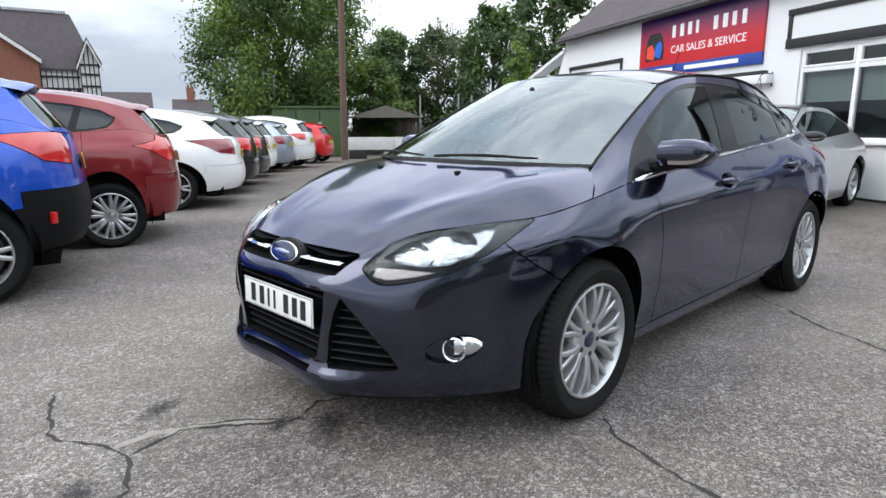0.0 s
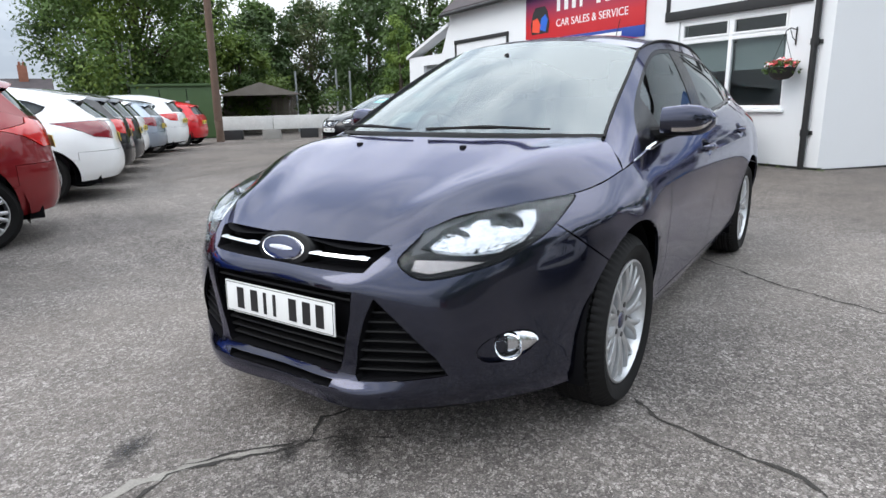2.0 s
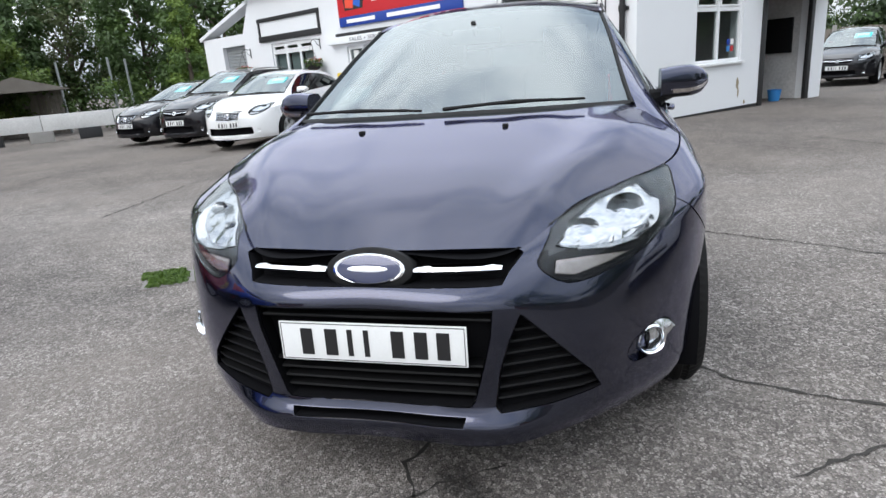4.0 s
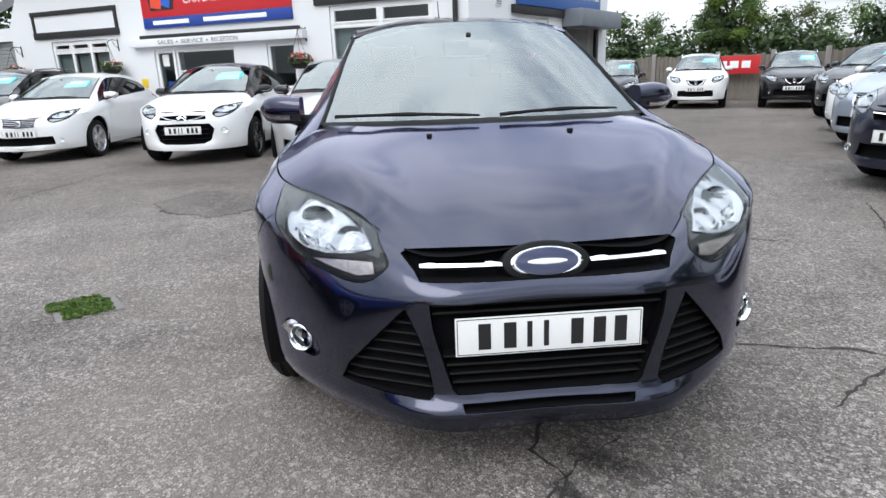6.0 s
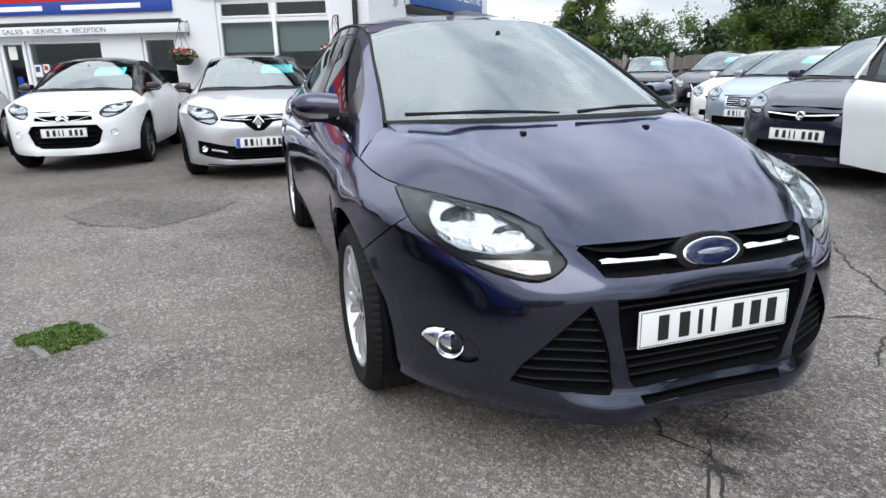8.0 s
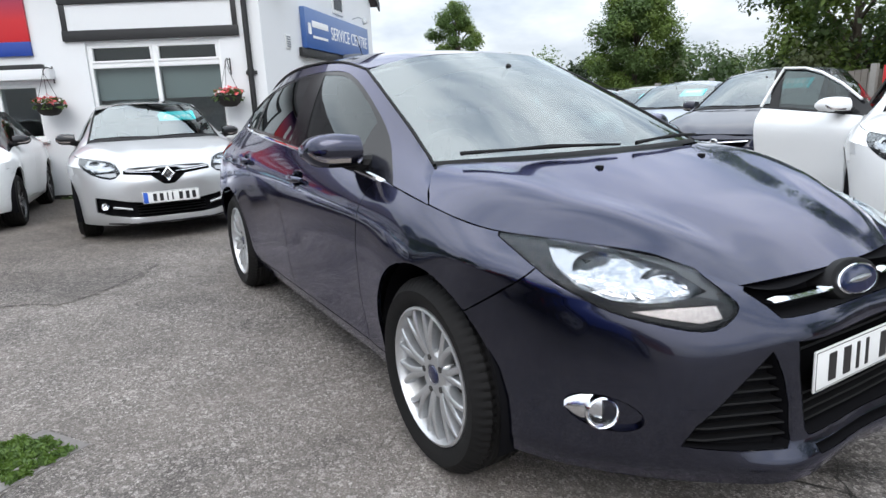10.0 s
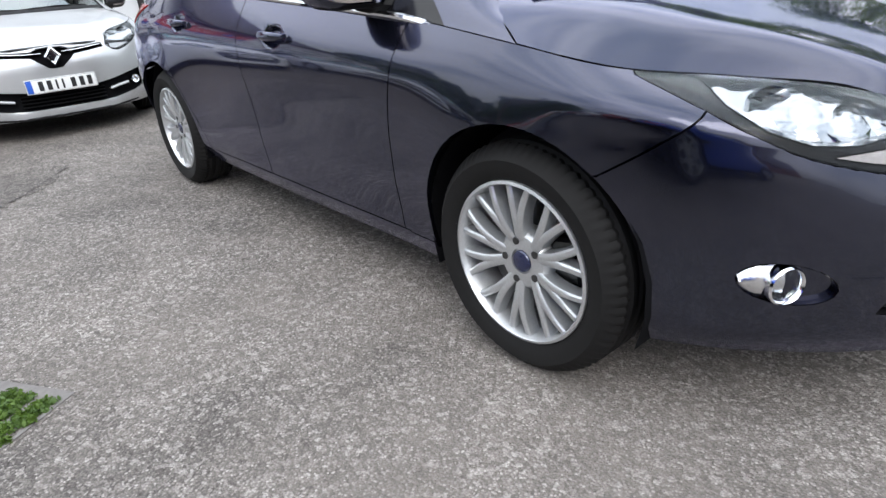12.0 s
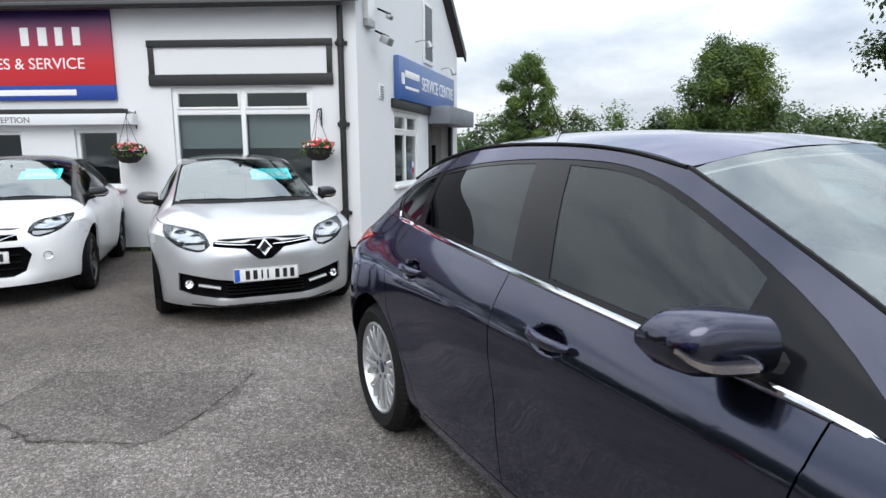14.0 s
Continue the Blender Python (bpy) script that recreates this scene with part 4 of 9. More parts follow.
    if open_door:
        b = bmesh.new()
        add_path(b, [sh.p((x, -y, z)) for x, y, z in ((-1.537, 0.820, 1.02), (-1.52, 0.72, 1.20), (-1.50, 0.605, 1.372), (-1.25, 0.612, 1.357), (-1.05, 0.630, 1.306), (-0.8, 0.668, 1.198), (-0.55, 0.740, 1.068))], [0.014, 0.014, 0.015, 0.013, 0.013, 0.013, 0.012], 8)
        part("window_rim", b, P, car).matrix_basis = swing
    if front in BRIGHTWORK:
        BRIGHTWORK[front](car, sh)
    if rails:
        for side in (1, -1):
            b = bmesh.new()
            add_path(b, [sh.p((x, 0.56 * side, z)) for x, z in ((-1.15, 1.39), (-1.25, 1.445), (-1.8, 1.475), (-2.4, 1.45), (-2.7, 1.38))], 0.014, 8)
            part("roof_rail", b, M["satin_chrome"], car)
    if price_card:
        b = bmesh.new()
        c = sh.p((-0.80, 0.30, 1.345))
        d = sh.p((-0.55, 0.30, 1.232))
        t = (c - d).normalized()
        for off, nm, mt in ((0.02, "card", "cyan_card"),):
            q = [d + Vector((0, -0.2, 0)) - Vector((0.02, 0, 0.035)), d + Vector((0, 0.2, 0)) - Vector((0.02, 0, 0.035)), c + Vector((0, 0.2, 0)) - Vector((0.02, 0, 0.035)), c + Vector((0, -0.2, 0)) - Vector((0.02, 0, 0.035))]
            vs = [b.verts.new(p) for p in q]
            vs2 = [b.verts.new(p - Vector((0.004, 0, 0.006))) for p in q]
            b.faces.new(vs)
            b.faces.new(vs2[::-1])
            for i in range(4):
                b.faces.new((vs[i], vs2[i], vs2[(i + 1) % 4], vs[(i + 1) % 4]))
        card = part("price_card", b, M["cyan_card"], car, "turquoise price card behind the windscreen")
        b = bmesh.new()
        n = (q[1] - q[0]).cross(q[3] - q[0]).normalized()
        if price:
            ex, ey = (q[1] - q[0]).normalized(), (q[3] - q[0]).normalized()
            o = q[0] + ex * 0.045 + ey * 0.055 + n * 0.004
            lettering("price_figures", price, Matrix(((ex.x, ey.x, n.x, o.x), (ex.y, ey.y, n.y, o.y), (ex.z, ey.z, n.z, o.z), (0, 0, 0, 1))), 0.13, M["paper"], card, 0.31, 0.001)
        for i in range(0 if price else 5):
            u0 = 0.16 + i * 0.14
            pa = [q[0].lerp(q[1], u) for u in (u0, u0 + 0.10)]
            pb = [q[3].lerp(q[2], u) for u in (u0, u0 + 0.10)]
            vs = [b.verts.new(p + n * 0.003) for p in (pa[0].lerp(pb[0], 0.45), pa[1].lerp(pb[1], 0.45), pa[1].lerp(pb[1], 0.85), pa[0].lerp(pb[0], 0.85))]
            b.faces.new(vs)
        if price:
            b.free()
        else:
            part("price_bars", b, M["paper"], card)["kind"] = "stuff"
    # wipers
    for y0, y1, xx in ((0.62, 0.06, 0), (-0.02, -0.52, 0)):
        b = bmesh.new()
        pts = []
        for t in np.linspace(0, 1, 9):
            y = -(y0 + (y1 - y0) * t)
            bx = np.interp(abs(y), [0, 0.23, 0.46, 0.685], [0.01, -0.005, -0.075, -0.245])
            up = 0.040 + 0.022 * math.sin(t * math.pi)
            pts.append(sh.p((bx - up * 0.75 + 0.045, y, 0.986 + up * 0.42 + 0.012)))
        add_path(b, pts, [0.008, 0.007, 0.006, 0.007, 0.009, 0.007, 0.006, 0.006, 0.004], 6)
        part("wiper", b, M["black_plastic"], car)
    # plates
    if front == "hero":
        pm = Matrix.Translation((0.8640, 0, 0.490)) @ Matrix.Rotation(radians(90), 4, "Z") @ Matrix.Rotation(radians(88), 4, "X")
        number_plate("number_plate", car, pm)
    else:
        q = sh.p((0.885, 0, 0.445 if front == "vee" else 0.47))
        pm = Matrix.Translation((q.x, 0, q.z)) @ Matrix.Rotation(radians(90), 4, "Z") @ Matrix.Rotation(radians(88), 4, "X")
        number_plate("number_plate", car, pm, euro=front == "vee")
    q = sh.p((-3.435, 0, 0.76))
    pm = Matrix.Translation((q.x - 0.012, 0, q.z)) @ Matrix.Rotation(radians(-90), 4, "Z") @ Matrix.Rotation(radians(84), 4, "X")
    number_plate("rear_number_plate", car, pm, yellow=True)
    return car, sh


def lamp_insides(lampo, hl, sh, side, hero):
    """Bezels, a bright reflector box with two bowls and an indicator, close behind the cover."""
    rnd = random.Random(5)
    patch = hl.copy()
    knife(patch, BRIGHT, CORNER, 0.4)
    knife(patch, INDICATOR, CORNER, 0.4)
    sets = {}
    for f in patch.faces:
        c = f.calc_center_median()
        u = c.dot(CORNER[0])
        if inside(BRIGHT, u, c.z):
            k = "reflector"
        elif inside(INDICATOR, u, c.z):
            k = "indicator"
        elif c.z > 0.69 + 0.36 * max(0.0, u + 0.13) and u < 0.30:
            k = "bezel"
        else:
            k = "lower_bezel"
        sets.setdefault(k, []).append(f)
    inward = Vector((-0.7, -0.55, 0.0))
    for k, fs in sets.items():
        b = picked(patch, fs)
        for v in b.verts:
            v.co += inward * (0.010 if k in ("indicator", "reflector") else 0.018)
        if k == "reflector":
            if hero:
                bmesh.ops.subdivide_edges(b, edges=b.edges[:], cuts=2, use_grid_fill=True)
            for v in sunk(b, 0.026, inward).verts:
                if len(v.link_faces) > 3 and not hero:
                    v.co += Vector((rnd.uniform(-0.003, 0.003), rnd.uniform(-0.003, 0.003), 0))
                elif len(v.link_faces) > 2:
                    # upright flutes in steps
                    u = v.co.dot(CORNER[0])
                    v.co += inward * (0.007 * abs((u * 26) % 2 - 1) + 0.006 * abs((v.co.z * 22 + u * 3) % 2 - 1) + rnd.uniform(0, 0.003))
        if side < 0:
            flip_y(b)
        sh.bend(b)
        mt = {"reflector": "reflector", "indicator": "amber_lens" if hero else "white_lens", "bezel": "lamp_grey", "lower_bezel": "lamp_dark"}[k]
        part(k, b, M[mt], lampo, {"reflector": "bright faceted lamp reflector", "indicator": "pale ribbed indicator lens"}.get(k, ""), 0 if k == "reflector" else 35)
    patch.free()
    for u, dd, z, r in ((-0.045, 0.800, 0.722, 0.036), (0.115, 0.795, 0.757, 0.043)):
        b = bmesh.new()
        c = Vector(((dd - u) * S2, (dd + u) * S2, z))
        ax = Vector((0.93, 0.36, 0.05)).normalized()
        e1 = ax.cross(Vector((0, 0, 1))).normalized()
        e2 = e1.cross(ax)
        rows = []
        for t in np.linspace(0, 1, 7):
            rr, dep = r * (0.28 + 0.72 * t**0.5), -0.040 + 0.046 * t
            rows.append([b.verts.new(c + ax * dep + e1 * (rr * 1.25 * math.cos(a)) + e2 * (rr * 0.85 * math.sin(a))) for a in np.linspace(0, 2 * math.pi, 24, endpoint=False)])
        for p, q in zip(rows, rows[1:]):
            for k in range(24):
                b.faces.new((p[k], p[(k + 1) % 24], q[(k + 1) % 24], q[k]))
        b.faces.new(rows[0])
        if side < 0:
            flip_y(b)
        sh.bend(b)
        part("reflector_bowl", b, M["reflector"], lampo, "", 60)
        c = sh.p((c.x, c.y * side, c.z))
        b = bmesh.new()
        add_tube(b, c - Vector((0.034, 0, 0)), c - Vector((0.008, 0, 0)), 0.013, 0.011, 12)
        part("bulb_cap", b, M["lamp_grey"], lampo)


def hero_details(car):
    """Grille slats, bright bars, badge, fog lamps, handles, jets, aerial and the black lip of the near hatchback."""
    def nose_x(y, back):
        return float(np.interp(abs(y), [0, 0.33, 0.54, 0.70], [0.862, 0.858, 0.772, 0.622])) - back
    grille = [o for o in car.children if o.name.startswith("grille")][0]
    for z in (0.345, 0.372, 0.399, 0.426, 0.555, 0.577):
        half = float(np.interp(z, [0.33, 0.43, 0.52, 0.588], [0.268, 0.296, 0.318, 0.325])) - 0.004
        b = bmesh.new()
        ring = None
        for y in np.linspace(-half, half, 13):
            x = nose_x(y, 0.016)
            vs = [b.verts.new((x + dx, y, z + dz)) for dx, dz in ((0, -0.005), (0.004, -0.001), (0.002, 0.004), (-0.035, 0.006), (-0.035, -0.003))]
            if ring:
                for k in range(5):
                    b.faces.new((ring[k], ring[(k + 1) % 5], vs[(k + 1) % 5], vs[k]))
            ring = vs
        part("slat", orient(b), M["black_plastic"], grille)
    sides = [o for o in car.children if o.name.startswith("side_grille")]
    for o, side in zip(sides, (1, -1)):
        for i in range(7):
            z = 0.338 + i * 0.031
            y0 = float(np.interp(z, [0.32, 0.42, 0.50, 0.57], [0.322, 0.338, 0.362, 0.392])) + 0.002
            y1 = float(np.interp(z, [0.336, 0.39, 0.49, 0.57], [0.572, 0.554, 0.468, 0.394])) - 0.002
            if y1 - y0 < 0.02:
                continue
            b = bmesh.new()
            ring = None
            for y in np.linspace(y0, y1, 7):
                x = nose_x(y, 0.014)
                vs = [b.verts.new((x + dx, y * side, z + dz + (y - y0) * 0.03)) for dx, dz in ((0, -0.004), (0.003, -0.001), (0.001, 0.003), (-0.03, 0.005), (-0.03, -0.003))]
                if ring:
                    for k in range(5):
                        b.faces.new((ring[k], ring[(k + 1) % 5], vs[(k + 1) % 5], vs[k]))
                ring = vs
            part("slat", orient(b), M["black_plastic"], o)
    upper = [o for o in car.children if o.name.startswith("upper_grille")][0]
    for side in (1, -1):
        b = bmesh.new()
        prev = None
        for t in np.linspace(0, 1, 9):
            y, x = 0.122 + (0.345 - 0.122) * t, 0.818 - 0.024 * t**1.6
            e = 1.0 if 0 < t < 1 else 0.55
            vs = [b.verts.new((x + dx, y * side, 0.6745 + dz * e)) for dx, dz in ((-0.02, -0.0095), (0.002, -0.0085), (0.008, 0.0), (0.002, 0.0085), (-0.02, 0.0095))]
            if prev:
                for k in range(5):
                    b.faces.new((prev[k], prev[(k + 1) % 5], vs[(k + 1) % 5], vs[k]))
            else:
                b.faces.new(vs)
            prev = vs
        b.faces.new(prev)
        part("bright_bar", orient(b), M["chrome"], upper, "bright chrome grille bar", 50)
    bm_ = Matrix.Translation((0.805, 0, 0.672)) @ Matrix.Rotation(radians(90), 4, "Z") @ Matrix.Rotation(radians(68), 4, "X")

    def oval(prof, a, c, n=40):
        b = bmesh.new()
        rings = []
        for k, h in prof:
            rings.append([b.verts.new(bm_ @ Vector((a * k * math.cos(t), c * k * math.sin(t), h))) for t in np.linspace(0, 2 * math.pi, n, endpoint=False)])
        for p, q in zip(rings, rings[1:]):
            for j in range(n):
                b.faces.new((p[j], p[(j + 1) % n], q[(j + 1) % n], q[j]))
        b.faces.new(rings[-1])
        return b
    surround = part("badge_surround", oval([(1.0, -0.05), (0.98, 0.004), (0.93, 0.013), (0.85, 0.016), (0.3, 0.014)], 0.128, 0.061), M["black_plastic"], car)
    part("badge", oval([(1.0, 0.010), (0.99, 0.020), (0.93, 0.0225), (0.89, 0.0215), (0.3, 0.021)], 0.100, 0.0415), M["chrome"], surround, "oval badge with a bright rim")
    part("badge_face", oval([(0.87, 0.020), (0.865, 0.0245), (0.6, 0.0265), (0.2, 0.027)], 0.100, 0.0415), M["badge_blue"], surround, "dark blue badge face")
    b = oval([(0.66, 0.026), (0.655, 0.0285), (0.2, 0.0295)], 0.085, 0.012, 24)
    part("badge_mark", b, M["satin_chrome"], surround, "pale bar on the badge")
    # fog lamps
    recess = [o for o in car.children if o.name.startswith("fog_recess")]
    for o, side in zip(recess, (1, -1)):
        out = Vector((0.88, 0.47 * side, 0.03)).normalized()
        c = Vector((0.598, 0.712 * side, 0.406))
        q = Matrix.Translation(c) @ out.to_track_quat("Z", "Y").to_matrix().to_4x4()

        def turned(prof, n=28):
            b = bmesh.new()
            add_lathe(b, prof, n, "z")
            bmesh.ops.transform(b, matrix=q, verts=b.verts[:])
            return b
        lampo = part("fog_lamp", turned([(0.0005, -0.03), (0.026, -0.018), (0.033, -0.002)]), M["lamp_dark"], o, "round fog lamp in a chrome ring")
        part("ring", turned([(0.033, -0.004), (0.036, 0.008), (0.040, 0.012), (0.044, 0.008), (0.045, -0.02)]), M["chrome"], o)
        part("glass", turned([(0.034, 0.0), (0.028, 0.005), (0.0005, 0.008)]), M["lens"], o)
        part("bulb_cap", turned([(0.015, -0.022), (0.012, -0.010), (0.0005, -0.006)], 12), M["lamp_grey"], o)
        # bright wing towards the wheel
        b = bmesh.new()
        prev = None
        for t in np.linspace(0, 1.12, 9):
            cc = Vector((0.598 - 0.062 * t, (0.712 + 0.058 * t) * side, 0.408 + 0.010 * t))
            h = 0.0455 * math.sqrt(max(0.0, 1 - (0.085 * t / 0.0975) ** 2))
            nrm = Vector((0.72, 0.69 * side, 0))
            vs = [b.verts.new(cc + nrm * (0.020 * (1 - k * k) - 0.020 + 0.014 * min(1.0, 1.6 * t) - 0.006 * t) + Vector((0, 0, h * k))) for k in (-1, -0.6, 0, 0.6, 1)]
            if prev:
                for k in range(4):
                    b.faces.new((prev[k], prev[k + 1], vs[k + 1], vs[k]))
            prev = vs
        part("bright_wing", orient(b), M["satin_chrome"], o, "", 60)
    # door handles
    for hx, hz in HANDLES:
        for side in (1, -1):
            b = bmesh.new()
            prev = None
            for t in np.linspace(0, 1, 13):
                x = hx + 0.118 - 0.245 * t
                bul = math.sin(min(1, t * 1.15) * math.pi) ** 0.55 if 0 < t * 1.15 < 1 else 0.0
                y = 0.905 - 0.010 * t + 0.026 * bul - (0.012 if t > 0.9 else 0) - (0.004 if hx < -2 else 0)
                w = 0.0165 * (1 - 0.55 * abs(2 * t - 1) ** 3)
                vs = [b.verts.new((x, (y + dy) * side, hz + 0.006 + dz * w)) for dy, dz in ((-0.016, -0.9), (-0.002, -1.0), (0.004, -0.5), (0.0055, 0.15), (0.001, 0.8), (-0.006, 1.0), (-0.018, 0.9))]
                if prev:
                    for k in range(7):
                        b.faces.new((prev[k], prev[(k + 1) % 7], vs[(k + 1) % 7], vs[k]))
                else:
                    b.faces.new(vs)
                prev = vs
            b.faces.new(prev)
            part("door_handle", orient(b), M["hero_paint"], car, "body-coloured bow handle", 50)
    for side in (1, -1):
        b = bmesh.new()
        add_box(b, 0.110, 0.135, 0.252, 0.272, 0.946, 0.963, 0.005)
        if side < 0:
            flip_y(b)
        part("washer_jet", b, M["black_plastic"], car)
    b = bmesh.new()
    add_path(b, [(-2.26, 0, 1.455), (-2.31, 0, 1.486), (-2.35, 0, 1.492)], [0.028, 0.018, 0.008], 10)
    add_path(b, [(-2.34, 0, 1.488), (-2.45, 0, 1.665)], [0.004, 0.0025], 6)
    part("aerial", b, M["black_plastic"], car)
    # black lip under the bumper
    line = hermite(np.array(LOW[0][:6]), chord(np.array([LOW[0][:6]])), np.linspace(0, chord(np.array([LOW[0][:6]]))[4] + 0.05, 24))
    line = np.vstack([line[::-1] * np.array([1, -1, 1]), line[1:]])
    b = bmesh.new()
    prev = None
    for x, y, z in line:
        cx, cy = -0.25, 0.0
        d = Vector((x - cx, y - cy, 0)).normalized()
        vs = [b.verts.new(Vector((x, y, z)) - d * a + Vector((0, 0, h))) for a, h in ((0.012, 0.004), (0.022, -0.012), (0.035, -0.022), (0.12, -0.02))]
        if prev:
            for k in range(3):
                b.faces.new((prev[k], prev[k + 1], vs[k + 1], vs[k]))
        prev = vs
    part("lower_lip", orient(b), M["black_plastic"], car, "black lip under the bumper")
    # a folded paper on the dashboard
    b = bmesh.new()
    vs = [b.verts.new(p) for p in ((-0.36, 0.05, 0.985), (-0.36, 0.27, 0.985), (-0.50, 0.28, 0.992), (-0.50, 0.06, 0.992))]
    b.faces.new(vs)
    bmesh.ops.solidify(b, geom=b.faces[:], thickness=0.004)
    part("dash_mat", b, M["trim_grey"], car)


def cabin(car, sh, hero, seats):
    b = bmesh.new()
    for x0, x1, y0, y1, z0, z1 in ((-3.2, 0.1, -0.76, 0.76, 0.22, 0.32),):
        add_box(b, sh.p((x0, 0, 0)).x, sh.p((x1, 0, 0)).x, y0 * sh.sy, y1 * sh.sy, z0, z1)
    part("floor_pan", b, M["dark_void"], car)
    # inner door cards
    for side in (1, -1):
        b = bmesh.new()
        a, c = sh.p((-0.35, 0.785, 0.25)), sh.p((-3.0, 0.70, 0.985))
        pts = [sh.p((-0.30, 0.77, 0.25)), sh.p((-2.9, 0.74, 0.25)), sh.p((-3.0, 0.66, 1.03)), sh.p((-2.6, 0.70, 1.055)), sh.p((-1.5, 0.762, 0.99)), sh.p((-0.45, 0.772, 0.915))]
        o = [b.verts.new((p.x, p.y * side, p.z)) for p in pts]
        i_ = [b.verts.new((p.x, (p.y - 0.05) * side, p.z)) for p in pts]
        b.faces.new(o)
        b.faces.new(i_[::-1])
        for k in range(len(pts)):
            b.faces.new((o[k], i_[k], i_[(k + 1) % len(pts)], o[(k + 1) % len(pts)]))
        bmesh.ops.recalc_face_normals(b, faces=b.faces[:])
        part("door_card", b, M["trim_grey"], car)
    # dashboard
    b = bmesh.new()
    prof = [(0.02, 0.955), (-0.25, 0.965), (-0.52, 0.955), (-0.60, 0.91), (-0.62, 0.80), (-0.55, 0.62), (-0.50, 0.35), (0.05, 0.35)]
    prof_side = [(min(x, -0.29), z) for x, z in prof]
    lo = [b.verts.new(sh.p((x, -0.68, z))) for x, z in prof_side]
    mid_l = [b.verts.new(sh.p((min(x, -0.12), -0.40, z + 0.008))) for x, z in prof]
    mid = [b.verts.new(sh.p((x - 0.02, 0, z + 0.012))) for x, z in prof]
    mid_r = [b.verts.new(sh.p((min(x, -0.12), 0.40, z + 0.008))) for x, z in prof]
    hi = [b.verts.new(sh.p((x, 0.68, z))) for x, z in prof_side]
    for p, q in ((lo, mid_l), (mid_l, mid), (mid, mid_r), (mid_r, hi)):
        for k in range(len(prof)):
            b.faces.new((p[k], p[(k + 1) % len(prof)], q[(k + 1) % len(prof)], q[k]))
    b.faces.new(lo[::-1])
    b.faces.new(hi)
    bmesh.ops.recalc_face_normals(b, faces=b.faces[:])
    part("dashboard", b, M["trim_grey"], car, "dark grey dashboard")
    # headliner
    b = bmesh.new()
    g = loft(np.array([ROOF_MID, ROOF_HALF, ROOF_EDGE]), 0.2, 0.15)
    g[:, :, 2] -= 0.03
    grid_bm(g, True, b)
    mirror_bm(b)
    sh.bend(b)
    part("headliner", b, M["headliner"], car)
    # steering wheel, driver on the right
    b = bmesh.new()
    c = sh.p((-0.72, -0.37, 0.90))
    q = Matrix.Translation(c) @ Matrix.Rotation(radians(-65), 4, "Y")
    n = 24
    ring = [(q @ Vector((0.185 * math.cos(a), 0.185 * math.sin(a), 0))) for a in np.linspace(0, 2 * math.pi, n + 1)]
    add_path(b, ring, 0.016, 8)
    for a in (0.1, math.pi - 0.1, -math.pi / 2):
        add_tube(b, q @ Vector((0, 0, -0.02)), q @ Vector((0.18 * math.sin(a) if False else 0.18 * math.cos(a + math.pi / 2), 0.18 * math.sin(a + math.pi / 2), 0)), 0.02, 0.014, 6)
    add_tube(b, q @ Vector((0, 0, -0.2)), q @ Vector((0, 0, 0.02)), 0.06, 0.055, 14)
    part("steering_wheel", b, M["black_plastic"], car)
    # seats
    if seats:
        for y in (0.36, -0.36):
            seat_at(car, sh, -1.15, y, 0.48)
        b = bmesh.new()
        x0 = sh.p((-2.15, 0, 0)).x
        add_box(b, x0 - 0.25, x0 + 0.25, -0.58, 0.58, 0.36, 0.58, 0.05)
        add_box(b, -0.08, 0.08, -0.58, 0.58, 0, 0.62, 0.05, Matrix.Translation((x0 - 0.28, 0, 0.52)) @ Matrix.Rotation(radians(-16), 4, "Y"))
        for y in (0.38, -0.38):
            add_box(b, x0 - 0.50, x0 - 0.40, y - 0.13, y + 0.13, 1.10, 1.26, 0.035)
        part("rear_seat", b, M["fabric_dark"], car)
    # rear-view mirror
    b = bmesh.new()
    c = sh.p((-0.78, 0, 1.285))
    add_box(b, c.x - 0.02, c.x + 0.015, -0.115, 0.115, c.z - 0.035, c.z + 0.035, 0.012)
    add_tube(b, c, c + Vector((0.06, 0, 0.06)), 0.012, 0.012, 8)
    part("rear_view_mirror", b, M["black_plastic"], car)


def seat_at(car, sh, x, y, z):
    b = bmesh.new()
    x = sh.p((x, 0, 0)).x
    add_box(b, x - 0.26, x + 0.26, y - 0.25, y + 0.25, z - 0.1, z + 0.08, 0.05)
    add_box(b, -0.07, 0.07, -0.24, 0.24, 0, 0.62, 0.055, Matrix.Translation((x - 0.25, y, z + 0.04)) @ Matrix.Rotation(radians(-17), 4, "Y"))
    add_box(b, -0.05, 0.05, -0.13, 0.13, 0.66, 0.84, 0.04, Matrix.Translation((x - 0.25, y, z + 0.04)) @ Matrix.Rotation(radians(-15), 4, "Y"))
    for s in (-0.05, 0.05):
        add_tube(b, (x - 0.41, y + s, z + 0.60), (x - 0.45, y + s, z + 0.74), 0.007, 0.007, 6)
    part("seat", b, M["fabric_dark"], car)


